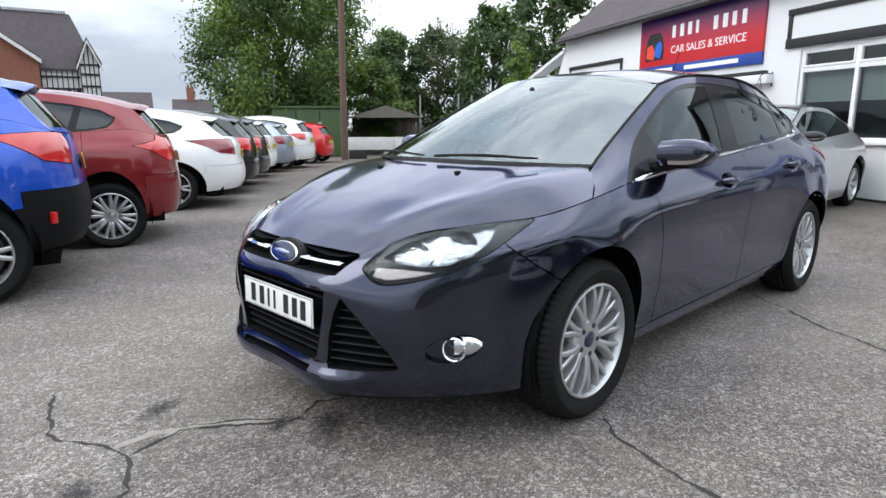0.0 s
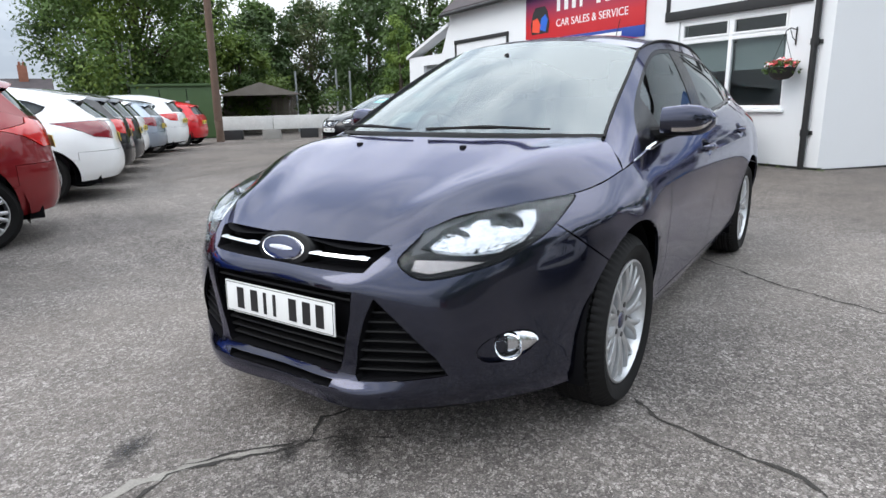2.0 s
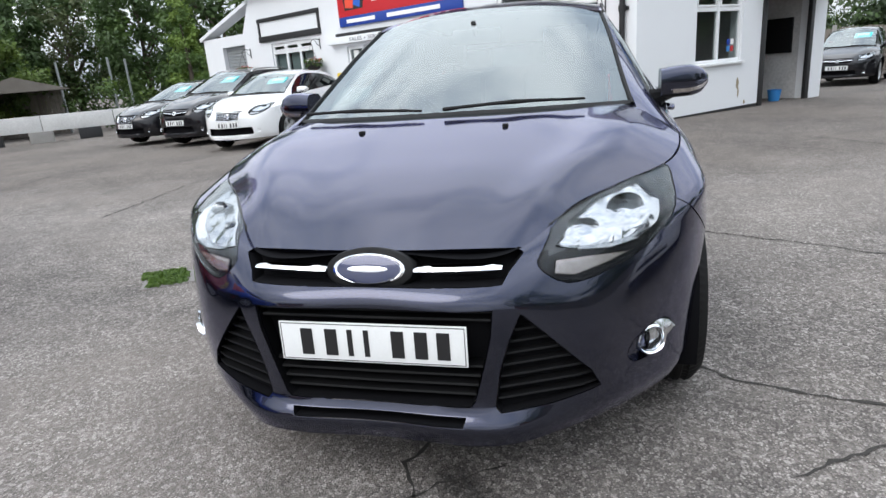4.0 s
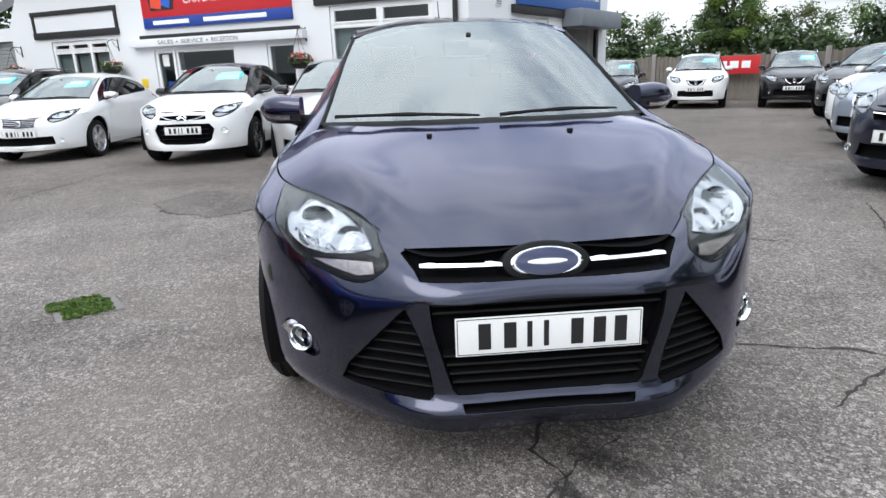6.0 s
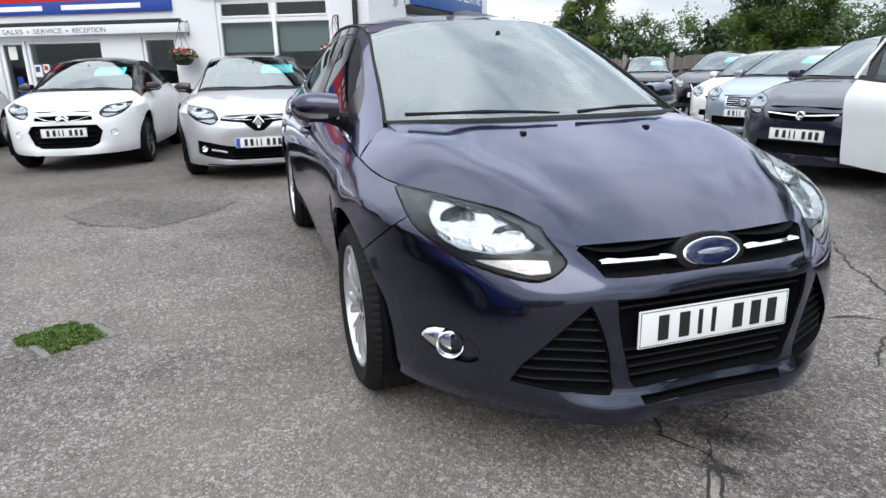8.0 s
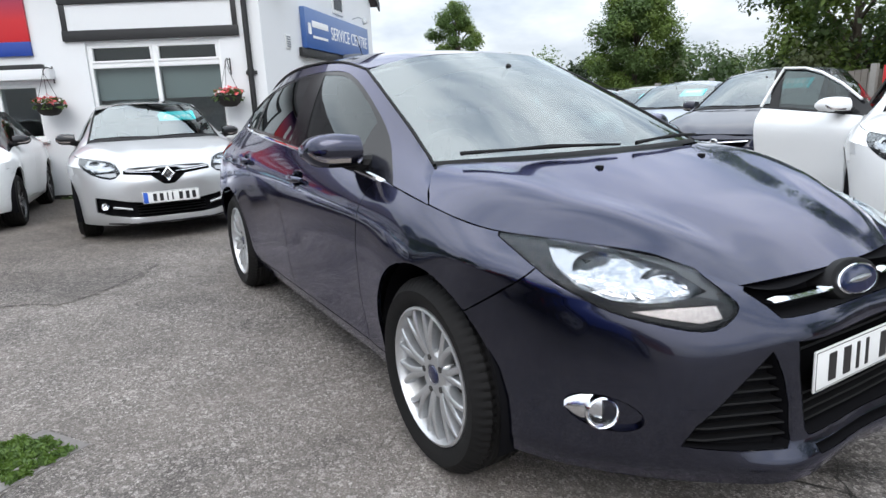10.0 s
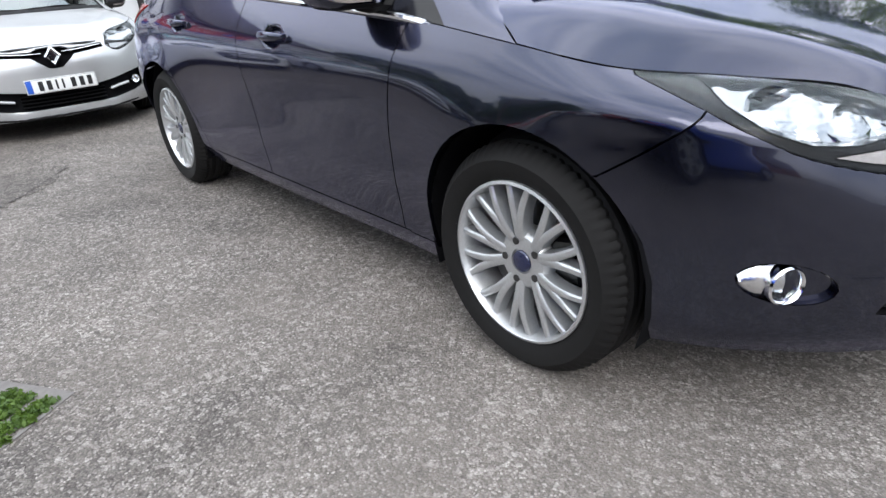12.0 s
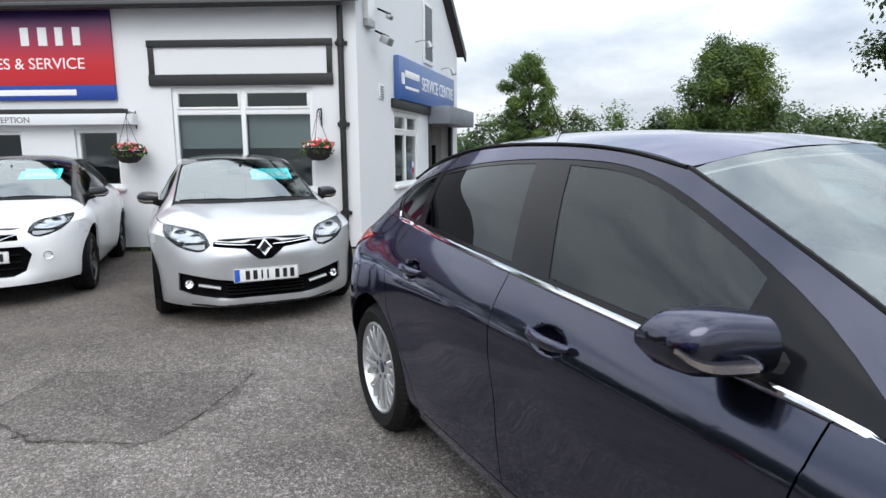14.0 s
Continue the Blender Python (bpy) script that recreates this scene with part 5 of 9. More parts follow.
def wheels(car, sh, style, spokes, rimmat, hero):
    R = sh.wheel
    wide = 0.215 if hero else 0.20
    rim = R * 0.70
    ty, rm, hub, nuts, disc = wheel_mesh(R, wide, rim, spokes, style)
    meshes = {}
    track = 0.777 * sh.sy if not hero else 0.788
    first = None
    for fx in (0.0, -sh.wb):
        for side in (1, -1):
            mat = Matrix.Translation((fx, side * track, R)) @ (Matrix.Identity(4) if side == 1 else Matrix.Rotation(math.pi, 4, "Z"))
            mat = mat @ Matrix.Rotation({(0.0, 1): 0.15, (0.0, -1): -0.32}.get((fx, side), 0.6 if side == 1 else 0.9), 4, "Y")
            if first is None:
                tyre = part("wheel", ty, M["rubber"], car, "black tyre on a silver alloy rim" if rimmat is M["alloy"] else "black tyre on a black alloy rim")
                kids = [part("rim", rm, rimmat, tyre, "", 40), part("hub_cap", hub, M["badge_blue"] if hero else rimmat, tyre), part("brake_disc", disc, [M["brake"], M["dark_void"]], tyre)]
                if hero:
                    kids += [part("wheel_nut", nb, M["brake"], tyre) for nb in nuts]
                first = tyre
                tyre.matrix_basis = mat
            else:
                o = first.copy()
                scene.collection.objects.link(o)
                o.matrix_basis = mat
                for k in first.children:
                    kk = k.copy()
                    scene.collection.objects.link(kk)
                    kk.parent = o
            # arch liner
        for side in (1, -1):
            b = bmesh.new()
            r = R + 0.052
            prev = None
            for a in np.linspace(-0.35, math.pi + 0.35, 17):
                p = [(fx + r * math.cos(a), side * yy * sh.sy, R + 0.01 + r * math.sin(a)) for yy in (0.885, 0.55)]
                vs = [b.verts.new(q) for q in p]
                if prev:
                    b.faces.new((prev[0], prev[1], vs[1], vs[0]))
                prev = vs
            b.faces.new([b.verts.new((fx + r * math.cos(a), side * 0.55 * sh.sy, R + 0.01 + r * math.sin(a))) for a in np.linspace(-0.35, math.pi + 0.35, 17)])
            part("wheel_arch_liner", b, M["dark_void"], car)


def mirrors(car, sh, paint, hero):
    for side in (1, -1):
        b = bmesh.new()
        rows = []
        for t in np.linspace(0, 1, 9):
            y = 0.815 + 0.195 * t
            # the shell's outline, from the foot (t=0) to its end
            w = math.sqrt(max(0.0, 1 - (max(0, t - 0.30) / 0.72) ** 4.0))
            zt, zb = 1.028 + 0.064 * (0.86 + 0.14 * math.sin(t * math.pi)) * w, 1.028 - 0.068 * w
            xf, xr = -0.62 + 0.055 * w - 0.055 * t, -0.735 - 0.02 * t
            ring = []
            for k in range(20):
                a = k * 2 * math.pi / 20
                ca, sa = math.cos(a), math.sin(a)
                e = 0.55
                cx = (abs(ca) ** e) * (1 if ca > 0 else -1)
                cz = (abs(sa) ** e) * (1 if sa > 0 else -1)
                xx = (xf + xr) / 2 + (xf - xr) / 2 * cx * (1 if ca < 0 else (0.86 + 0.14 * (1 - abs(cz))))
                zz = (zt + zb) / 2 + (zt - zb) / 2 * cz
                ring.append(b.verts.new(sh.p((xx, y * side, zz))))
            rows.append(ring)
        for p, q in zip(rows, rows[1:]):
            for k in range(20):
                b.faces.new((p[k], p[(k + 1) % 20], q[(k + 1) % 20], q[k]))
        b.faces.new(rows[0][::-1])
        b.faces.new(rows[-1])
        bmesh.ops.recalc_face_normals(b, faces=b.faces[:])
        for f in b.faces:
            if f.calc_center_median().z < sh.p((0, 0, 0.974)).z:
                f.material_index = 1
        mo = part("door_mirror", b, [paint, M["black_plastic"]], car, "", 60)
        b = bmesh.new()
        add_path(b, [sh.p((-0.60, 0.76 * side, 0.965)), sh.p((-0.63, 0.81 * side, 0.97)), sh.p((-0.66, 0.86 * side, 0.985))], [0.04, 0.032, 0.03], 10)
        part("mirror_foot", b, M["black_plastic"], mo)
        b = bmesh.new()
        prev = None
        for t in np.linspace(0.25, 0.98, 10):
            y = 0.815 + 0.195 * t
            w = math.sqrt(max(0.0, 1 - (max(0, t - 0.30) / 0.72) ** 4.0))
            xf = -0.62 + 0.055 * w - 0.055 * t + 0.003
            zb = 1.028 - 0.068 * w
            h = 0.013 * w + 0.003
            pr = [(xf + 0.0005, zb + 0.022), (xf + 0.0015, zb + 0.022 + h), (xf - 0.03, zb + 0.022 + h), (xf - 0.03, zb + 0.022)]
            vs = [b.verts.new(sh.p((x, y * side, z))) for x, z in pr]
            if prev:
                for k in range(4):
                    b.faces.new((prev[k], prev[(k + 1) % 4], vs[(k + 1) % 4], vs[k]))
            else:
                b.faces.new(vs)
            prev = vs
        b.faces.new(prev)
        bmesh.ops.recalc_face_normals(b, faces=b.faces[:])
        part("mirror_indicator", b, M["amber_lens"], mo, "pale indicator lens")
        b = bmesh.new()
        add_box(b, -0.745, -0.738, 0.850, 0.965, 0.988, 1.062, 0.0)
        if side < 0:
            flip_y(b)
        sh.bend(b)
        part("mirror_glass", b, M["chrome"], mo)


_nose = loft(np.array(LOW), 0.04, 0.03).reshape(-1, 3)
_nose = _nose[_nose[:, 0] > 0.2]


def on_nose(sh, y, z, proud=0.006):
    """A point of the nose's skin at a width and height of the base car."""
    d = np.hypot(_nose[:, 1] - abs(y), _nose[:, 2] - z)
    k = np.argsort(d)[:4]
    w = 1 / (d[k] + 0.004)
    return sh.p((float((_nose[k, 0] * w).sum() / w.sum()) + proud, y, z))


def band(name, car, sh, pts, half, mat, label="", proud=0.008):
    """A raised, rounded strip over the nose along (y, z) points."""
    b = bmesh.new()
    P_ = []
    for (y0, z0), (y1, z1) in zip(pts, pts[1:]):
        P_ += [(y0 + (y1 - y0) * t, z0 + (z1 - z0) * t) for t in np.linspace(0, 1, 6)[:-1]]
    P_.append(pts[-1])
    C_ = [on_nose(sh, y, z, proud) for y, z in P_]
    prev = None
    for i, c in enumerate(C_):
        d = (C_[min(i + 1, len(C_) - 1)] - C_[max(i - 1, 0)]).normalized()
        up = Vector((1, 0, 0)).cross(d).normalized()
        vs = [b.verts.new(c + up * half * k + Vector((o, 0, 0))) for k, o in ((-1, -0.05), (-0.9, -0.002), (0, 0.006), (0.9, -0.002), (1, -0.05))]
        if prev:
            for k in range(5):
                b.faces.new((prev[k], prev[(k + 1) % 5], vs[(k + 1) % 5], vs[k]))
        else:
            b.faces.new(vs)
        prev = vs
    b.faces.new(prev[::-1])
    return part(name, orient(b), mat, car, label, 50)


def emblem(name, car, sh, z, a, c, n, mat, label, hole=0.55, turn=0.0):
    """A plain bevelled ring or rhomb on the nose."""
    b = bmesh.new()
    o = on_nose(sh, 0, z, 0.012)
    rings = []
    for k, h in ((1.0, -0.04), (1.0, 0.0), ((1 + hole) / 2, 0.012), (hole, 0.0), (hole, -0.02)):
        rings.append([b.verts.new(o + Vector((h, a * k * math.sin(t), c * k * math.cos(t)))) for t in np.linspace(turn, turn + 2 * math.pi, n, endpoint=False)])
    for p, q in zip(rings, rings[1:]):
        for j in range(n):
            b.faces.new((p[j], p[(j + 1) % n], q[(j + 1) % n], q[j]))
    b.faces.new(rings[-1])
    return part(name, orient(b), mat, car, label, 30)


def round_lamp(car, sh, y, z, r, mat="chrome"):
    for side in (1, -1):
        b = bmesh.new()
        c = on_nose(sh, y * side, z, 0.0)
        q = Matrix.Translation(c) @ Vector((0.92, 0.38 * side, 0)).to_track_quat("Z", "Y").to_matrix().to_4x4()
        add_lathe(b, [(0.0005, -0.02), (r * 0.7, -0.008), (r * 0.8, 0.010), (r * 0.95, 0.014), (r, 0.004), (r, -0.04)], 18, "z")
        bmesh.ops.transform(b, matrix=q, verts=b.verts[:])
        part("fog_lamp", b, M[mat], car, "round fog lamp")


def both(fn, *a, **k):
    pts = a[3]
    fn(*a, **k)
    fn(a[0], a[1], a[2], [(-y, z) for y, z in pts], *a[4:], **k)


def bright_vee(car, sh):
    emblem("badge", car, sh, 0.640, 0.062, 0.082, 4, M["chrome"], "bright diamond-shaped badge")
    both(band, "bright_bar", car, sh, [(0.075, 0.664), (0.20, 0.668), (0.39, 0.684)], 0.005, M["chrome"])
    both(band, "daytime_lamp", car, sh, [(0.37, 0.352), (0.45, 0.366), (0.54, 0.378)], 0.011, M["white_lens"], "bright daytime lamp strip", -0.004)
    for z in (0.305, 0.330, 0.355, 0.380):
        band("slat", car, sh, [(-0.32, z), (0, z - 0.004), (0.32, z)], 0.004, M["black_plastic"], "", -0.02)
    band("lower_lip", car, sh, [(-0.60, 0.236), (-0.30, 0.222), (0, 0.220), (0.30, 0.222), (0.60, 0.236)], 0.012, M["black_plastic"], "black lip under the bumper", 0.0)
    round_lamp(car, sh, 0.605, 0.392, 0.036)


def bright_open(car, sh):
    for dz in (0.0, 0.032):
        band("chevron", car, sh, [(-0.075, 0.595 + dz), (0, 0.635 + dz), (0.075, 0.595 + dz)], 0.011, M["chrome"], "bright chevron badge", 0.014)
    both(band, "bright_bar", car, sh, [(0.07, 0.60), (0.20, 0.615), (0.36, 0.66)], 0.006, M["chrome"])
    round_lamp(car, sh, 0.585, 0.46, 0.042)
    for z in (0.36, 0.42, 0.48):
        band("slat", car, sh, [(-0.36, z), (0, z), (0.36, z)], 0.005, M["black_plastic"], "", -0.02)


def bright_plain(car, sh):
    band("bright_bar", car, sh, [(-0.34, 0.652), (-0.15, 0.640), (0, 0.632), (0.15, 0.640), (0.34, 0.652)], 0.011, M["chrome"], "bright chrome grille bar")
    emblem("badge", car, sh, 0.634, 0.045, 0.045, 20, M["chrome"], "round bright badge", 0.7)
    round_lamp(car, sh, 0.60, 0.35, 0.036)


def bright_tall(car, sh):
    band("grille_frame", car, sh, [(-0.29, 0.69), (-0.25, 0.56), (0, 0.548), (0.25, 0.56), (0.29, 0.69)], 0.009, M["chrome"], "bright chrome grille frame")
    for z in (0.585, 0.612, 0.64, 0.667):
        band("slat", car, sh, [(-0.26, z), (0, z - 0.004), (0.26, z)], 0.006, M["satin_chrome"], "", 0.0)
    emblem("badge", car, sh, 0.625, 0.045, 0.045, 20, M["chrome"], "round bright badge", 0.7)
    round_lamp(car, sh, 0.60, 0.36, 0.036)


def bright_suv(car, sh):
    both(band, "bright_bar", car, sh, [(0.25, 0.69), (0.17, 0.60), (0.09, 0.575)], 0.014, M["chrome"], "bright chrome grille wing")
    emblem("badge", car, sh, 0.635, 0.055, 0.055, 20, M["chrome"], "round bright badge", 0.75)
    round_lamp(car, sh, 0.60, 0.38, 0.036)


BRIGHTWORK = {"vee": bright_vee, "open": bright_open, "plain": bright_plain, "tall": bright_tall, "suv": bright_suv}
FRONTS = {
    "suv": {"grille": [(-0.01, 0.69), (0.28, 0.69), (0.20, 0.58), (-0.01, 0.565)], "low_slot": [(-0.01, 0.45), (0.50, 0.44), (0.52, 0.30), (-0.01, 0.29)]},
    "plain": {"low_slot": [(-0.01, 0.40), (0.42, 0.40), (0.46, 0.30), (-0.01, 0.29)], "grille": [(-0.01, 0.665), (0.36, 0.668), (0.30, 0.60), (-0.01, 0.59)]},
    "vee": {"low_slot": [(-0.01, 0.405), (0.28, 0.408), (0.42, 0.425), (0.56, 0.452), (0.685, 0.47), (0.69, 0.34), (0.60, 0.315), (0.42, 0.290), (0.28, 0.280), (-0.01, 0.278)], "mid_slot": [(-0.01, 0.702), (0.09, 0.70), (0.15, 0.680), (0.40, 0.695), (0.41, 0.664), (0.16, 0.640), (0.10, 0.595), (0.05, 0.560), (-0.01, 0.555)]},
    "open": {"grille": [(-0.01, 0.555), (0.40, 0.55), (0.46, 0.48), (0.40, 0.34), (0.30, 0.30), (-0.01, 0.29)], "mid_slot": [(-0.01, 0.665), (0.34, 0.66), (0.36, 0.61), (-0.01, 0.60)]},
    "tall": {"grille": [(-0.01, 0.69), (0.30, 0.69), (0.25, 0.56), (-0.01, 0.55)], "low_slot": [(-0.01, 0.42), (0.50, 0.42), (0.52, 0.30), (-0.01, 0.29)]},
}
TAILS = {
    "pointed": [(-2.02, 1.066), (-1.84, 1.052), (-1.74, 0.965), (-1.46, 0.915), (-1.64, 0.852), (-1.84, 0.735), (-2.02, 0.745)],
    "wide": [(-2.02, 0.99), (-1.75, 1.0), (-1.40, 0.985), (-1.50, 0.93), (-1.70, 0.80), (-1.98, 0.76)],
}

# ---- ground ----
def zg(x, y):
    """Height of the yard: level under the car, falling gently away from it."""
    r = math.hypot(x + 0.8, y)
    s = max(0.0, r - 3.5)
    return -0.017 * s * s / (s + 2.0) if s < 40 else -0.65


def asphalt_material(name="worn_asphalt", k=1.0):
    """Pale stone chips in a worn grey-brown binder, mottled at several scales."""
    m = bpy.data.materials.new(name)
    m.use_nodes = True
    n, l = m.node_tree.nodes, m.node_tree.links
    b = n["Principled BSDF"]
    b.inputs["Roughness"].default_value = 0.85
    b.inputs["Specular IOR Level"].default_value = 0.3
    tc = n.new("ShaderNodeTexCoord")

    def noise(scale, detail, rough):
        t = n.new("ShaderNodeTexNoise")
        t.inputs["Scale"].default_value, t.inputs["Detail"].default_value, t.inputs["Roughness"].default_value = scale, detail, rough
        l.new(tc.outputs["Object"], t.inputs["Vector"])
        return t.outputs["Fac"]

    def ranged(src, a, c, lo, hi):
        t = n.new("ShaderNodeMapRange")
        t.inputs["From Min"].default_value, t.inputs["From Max"].default_value = a, c
        t.inputs["To Min"].default_value, t.inputs["To Max"].default_value = lo, hi
        l.new(src, t.inputs["Value"])
        return t.outputs[0]

    def blend(kind, a, c, factor):
        t = n.new("ShaderNodeMix")
        t.data_type, t.blend_type = "RGBA", kind
        for src, key in ((a, "A"), (c, "B"), (factor, "Factor")):
            if isinstance(src, tuple):
                t.inputs[key].default_value = src
            elif isinstance(src, float):
                t.inputs[key].default_value = src
            else:
                l.new(src, t.inputs[key])
        return t.outputs["Result"]

    def chips(scale, stops):
        # warped cells, so that the chips are angular and of unequal size
        warp = n.new("ShaderNodeTexNoise")
        warp.inputs["Scale"].default_value = scale * 0.7
        l.new(tc.outputs["Object"], warp.inputs["Vector"])
        off = n.new("ShaderNodeVectorMath")
        off.operation = "MULTIPLY_ADD"
        off.inputs[1].default_value = (0.9 / scale,) * 3
        l.new(warp.outputs["Color"], off.inputs[0])
        l.new(tc.outputs["Object"], off.inputs[2])
        v = n.new("ShaderNodeTexVoronoi")
        v.inputs["Scale"].default_value = scale
        l.new(off.outputs[0], v.inputs["Vector"])
        sp = n.new("ShaderNodeSeparateColor")
        l.new(v.outputs["Color"], sp.inputs[0])
        r = n.new("ShaderNodeValToRGB")
        e = r.color_ramp.elements
        e[0].position, e[0].color = stops[0]
        e[1].position, e[1].color = stops[-1]
        for p, c in stops[1:-1]:
            e.new(p).color = c
        l.new(sp.outputs[0], r.inputs["Fac"])
        return r.outputs["Color"], v.outputs["Distance"], sp.outputs[1]

    fine, fd, _ = chips(150, ((0.0, (0.105, 0.099, 0.095, 1)), (0.55, (0.217, 0.205, 0.198, 1)), (0.80, (0.310, 0.296, 0.286, 1)), (1.0, (0.52, 0.505, 0.49, 1))))
    coarse, cd, pick = chips(72, ((0.0, (0.120, 0.113, 0.108, 1)), (0.6, (0.250, 0.238, 0.230, 1)), (1.0, (0.50, 0.487, 0.472, 1))))
    col = blend("MIX", fine, coarse, ranged(pick, 0.52, 0.60, 0.0, 0.85))
    col = blend("MULTIPLY", col, ranged(fd, 0.2, 0.75, 1.12, 0.50), 0.9)
    # pits where chips have come out
    col = blend("MULTIPLY", col, ranged(noise(34, 6, 0.7), 0.34, 0.48, 0.45, 1.03), 0.65)
    col = blend("MULTIPLY", col, ranged(noise(7.0, 9, 0.72), 0.30, 0.68, 0.80, 1.15), 1.0)
    col = blend("MULTIPLY", col, ranged(noise(1.9, 10, 0.70), 0.32, 0.68, 0.80, 1.16), 1.0)
    col = blend("MULTIPLY", col, ranged(noise(0.45, 9, 0.66), 0.34, 0.66, 0.76, 1.16), 1.0)
    # tan dust where traffic has rubbed
    col = blend("MIX", col, (0.255, 0.236, 0.218, 1), ranged(noise(0.33, 10, 0.72), 0.44, 0.66, 0.0, 0.5))
    # darker tone with a ragged edge, towards the parking bays before the building
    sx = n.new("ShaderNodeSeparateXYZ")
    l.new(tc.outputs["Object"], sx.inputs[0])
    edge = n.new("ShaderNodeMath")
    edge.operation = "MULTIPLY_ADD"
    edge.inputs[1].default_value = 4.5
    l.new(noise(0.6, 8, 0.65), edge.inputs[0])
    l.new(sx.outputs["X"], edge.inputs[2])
    col = blend("MULTIPLY", col, (1.05, 1.0, 0.955, 1), 1.0)
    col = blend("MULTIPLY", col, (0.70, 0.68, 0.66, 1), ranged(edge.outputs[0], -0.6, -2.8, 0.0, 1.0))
    sc = n.new("ShaderNodeVectorMath")
    sc.operation = "SCALE"
    sc.inputs["Scale"].default_value = k
    l.new(col, sc.inputs[0])
    l.new(sc.outputs[0], b.inputs["Base Color"])
    hgt = n.new("ShaderNodeMath")
    hgt.operation = "MULTIPLY_ADD"
    hgt.inputs[1].default_value = -1.0
    l.new(fd, hgt.inputs[0])
    l.new(ranged(noise(34, 6, 0.7), 0.3, 0.6, 0.0, 1.0), hgt.inputs[2])
    bp = n.new("ShaderNodeBump")
    bp.inputs["Strength"].default_value, bp.inputs["Distance"].default_value = 0.9, 0.005
    l.new(hgt.outputs[0], bp.inputs["Height"])
    l.new(bp.outputs[0], b.inputs["Normal"])
    return m


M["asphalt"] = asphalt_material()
M["patch"] = asphalt_material("dark_patch_asphalt", 0.80)
M["crack"] = varied(material("crack_dirt", (0.035, 0.032, 0.028), 0.95), 0.5, 12, 90, 0.003)
M["pale_cement"] = varied(material("pale_worn_cement", (0.31, 0.29, 0.26), 0.9), 0.7, 9, 120, 0.004, 0.05)
M["oil_soft"] = material("soaked_oil", (0.022, 0.021, 0.02), 0.55)
_n, _l = M["oil_soft"].node_tree.nodes, M["oil_soft"].node_tree.links
_tc, _no, _ln, _ad, _rg = _n.new("ShaderNodeTexCoord"), _n.new("ShaderNodeTexNoise"), _n.new("ShaderNodeVectorMath"), _n.new("ShaderNodeMath"), _n.new("ShaderNodeMapRange")
_no.inputs["Scale"].default_value, _no.inputs["Detail"].default_value = 3.5, 8
_ln.operation, _ad.operation = "LENGTH", "ADD"
_rg.inputs["From Min"].default_value, _rg.inputs["From Max"].default_value = 1.25, 0.65
_rg.inputs["To Max"].default_value = 0.6
_l.new(_tc.outputs["Object"], _ln.inputs[0])
_l.new(_tc.outputs["Object"], _no.inputs["Vector"])
_l.new(_ln.outputs["Value"], _ad.inputs[0])
_l.new(_no.outputs["Fac"], _ad.inputs[1])
_l.new(_ad.outputs[0], _rg.inputs["Value"])
_l.new(_rg.outputs[0], _n["Principled BSDF"].inputs["Alpha"])
M["oil"] = varied(material("oil_stain", (0.03, 0.029, 0.028), 0.6), 0.6, 7, 120, 0.002, 0.1, (2.6, 2.5, 2.4))
bm = bmesh.new()
ticks = sorted(set([-220, -150, -100, -70, -50] + list(range(-40, 41, 2)) + [50, 70, 100, 150, 220]))
V = [[bm.verts.new((x, y, zg(x, y))) for y in ticks] for x in ticks]
for i in range(len(ticks) - 1):
    for j in range(len(ticks) - 1):
        bm.faces.new((V[i][j], V[i + 1][j], V[i + 1][j + 1], V[i][j + 1]))
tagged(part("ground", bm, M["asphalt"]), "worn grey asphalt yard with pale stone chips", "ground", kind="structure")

# ---- white service building ----
M["render"] = varied(material("white_painted_render", (0.75, 0.765, 0.78), 0.75), 0.12, 1.3, 60, 0.003, 0.05, (0.82, 0.81, 0.78))
M["black_paint"] = varied(material("black_painted_timber", (0.016, 0.016, 0.017), 0.5), 0.4, 8, 60, 0.002, 0.1)
M["upvc"] = varied(material("white_upvc", (0.82, 0.83, 0.83), 0.3), 0.08, 6, 60)
M["slate"] = varied(material("grey_slate", (0.060, 0.055, 0.058), 0.8, 0, spec=0.2), 0.8, 2, 14, 0.02, 0.1, (1.7, 1.55, 1.5), 0.2)
M["window"] = glazing("building_window_glass", (0.55, 0.6, 0.6), 0.9, 0.02, 0.06)
# dark grey that puts the dimness indoors into the surface colour
M["room_dark"] = varied(material("painted_dim_room", (0.10, 0.10, 0.105), 0.9), 0.3, 2, 30)
M["blind"] = varied(material("grey_green_roller_blind", (0.26, 0.31, 0.31), 0.8), 0.15, 2, 80)
M["bay_wall"] = varied(material("grubby_workshop_wall", (0.62, 0.61, 0.60), 0.85), 0.6, 1.6, 20, 0.002)

UV, NV = Vector((0.4695, 0.8829, 0)), Vector((0.8829, -0.4695, 0))
B0 = NV * -8.17
BM = Matrix(((UV.x, -NV.x, 0, B0.x), (UV.y, -NV.y, 0, B0.y), (0, 0, 1, 0), (0, 0, 0, 1)))
CORNER_U, LEFT_U, EAVE = -3.15, -17.5, 3.60


def fbox(u0, u1, y0, y1, z0, z1, bevel=0.0):
    """A box on the front wall: u along it, y into the building."""
    return box(u0, u1, y0, y1, z0, z1, bevel, BM)


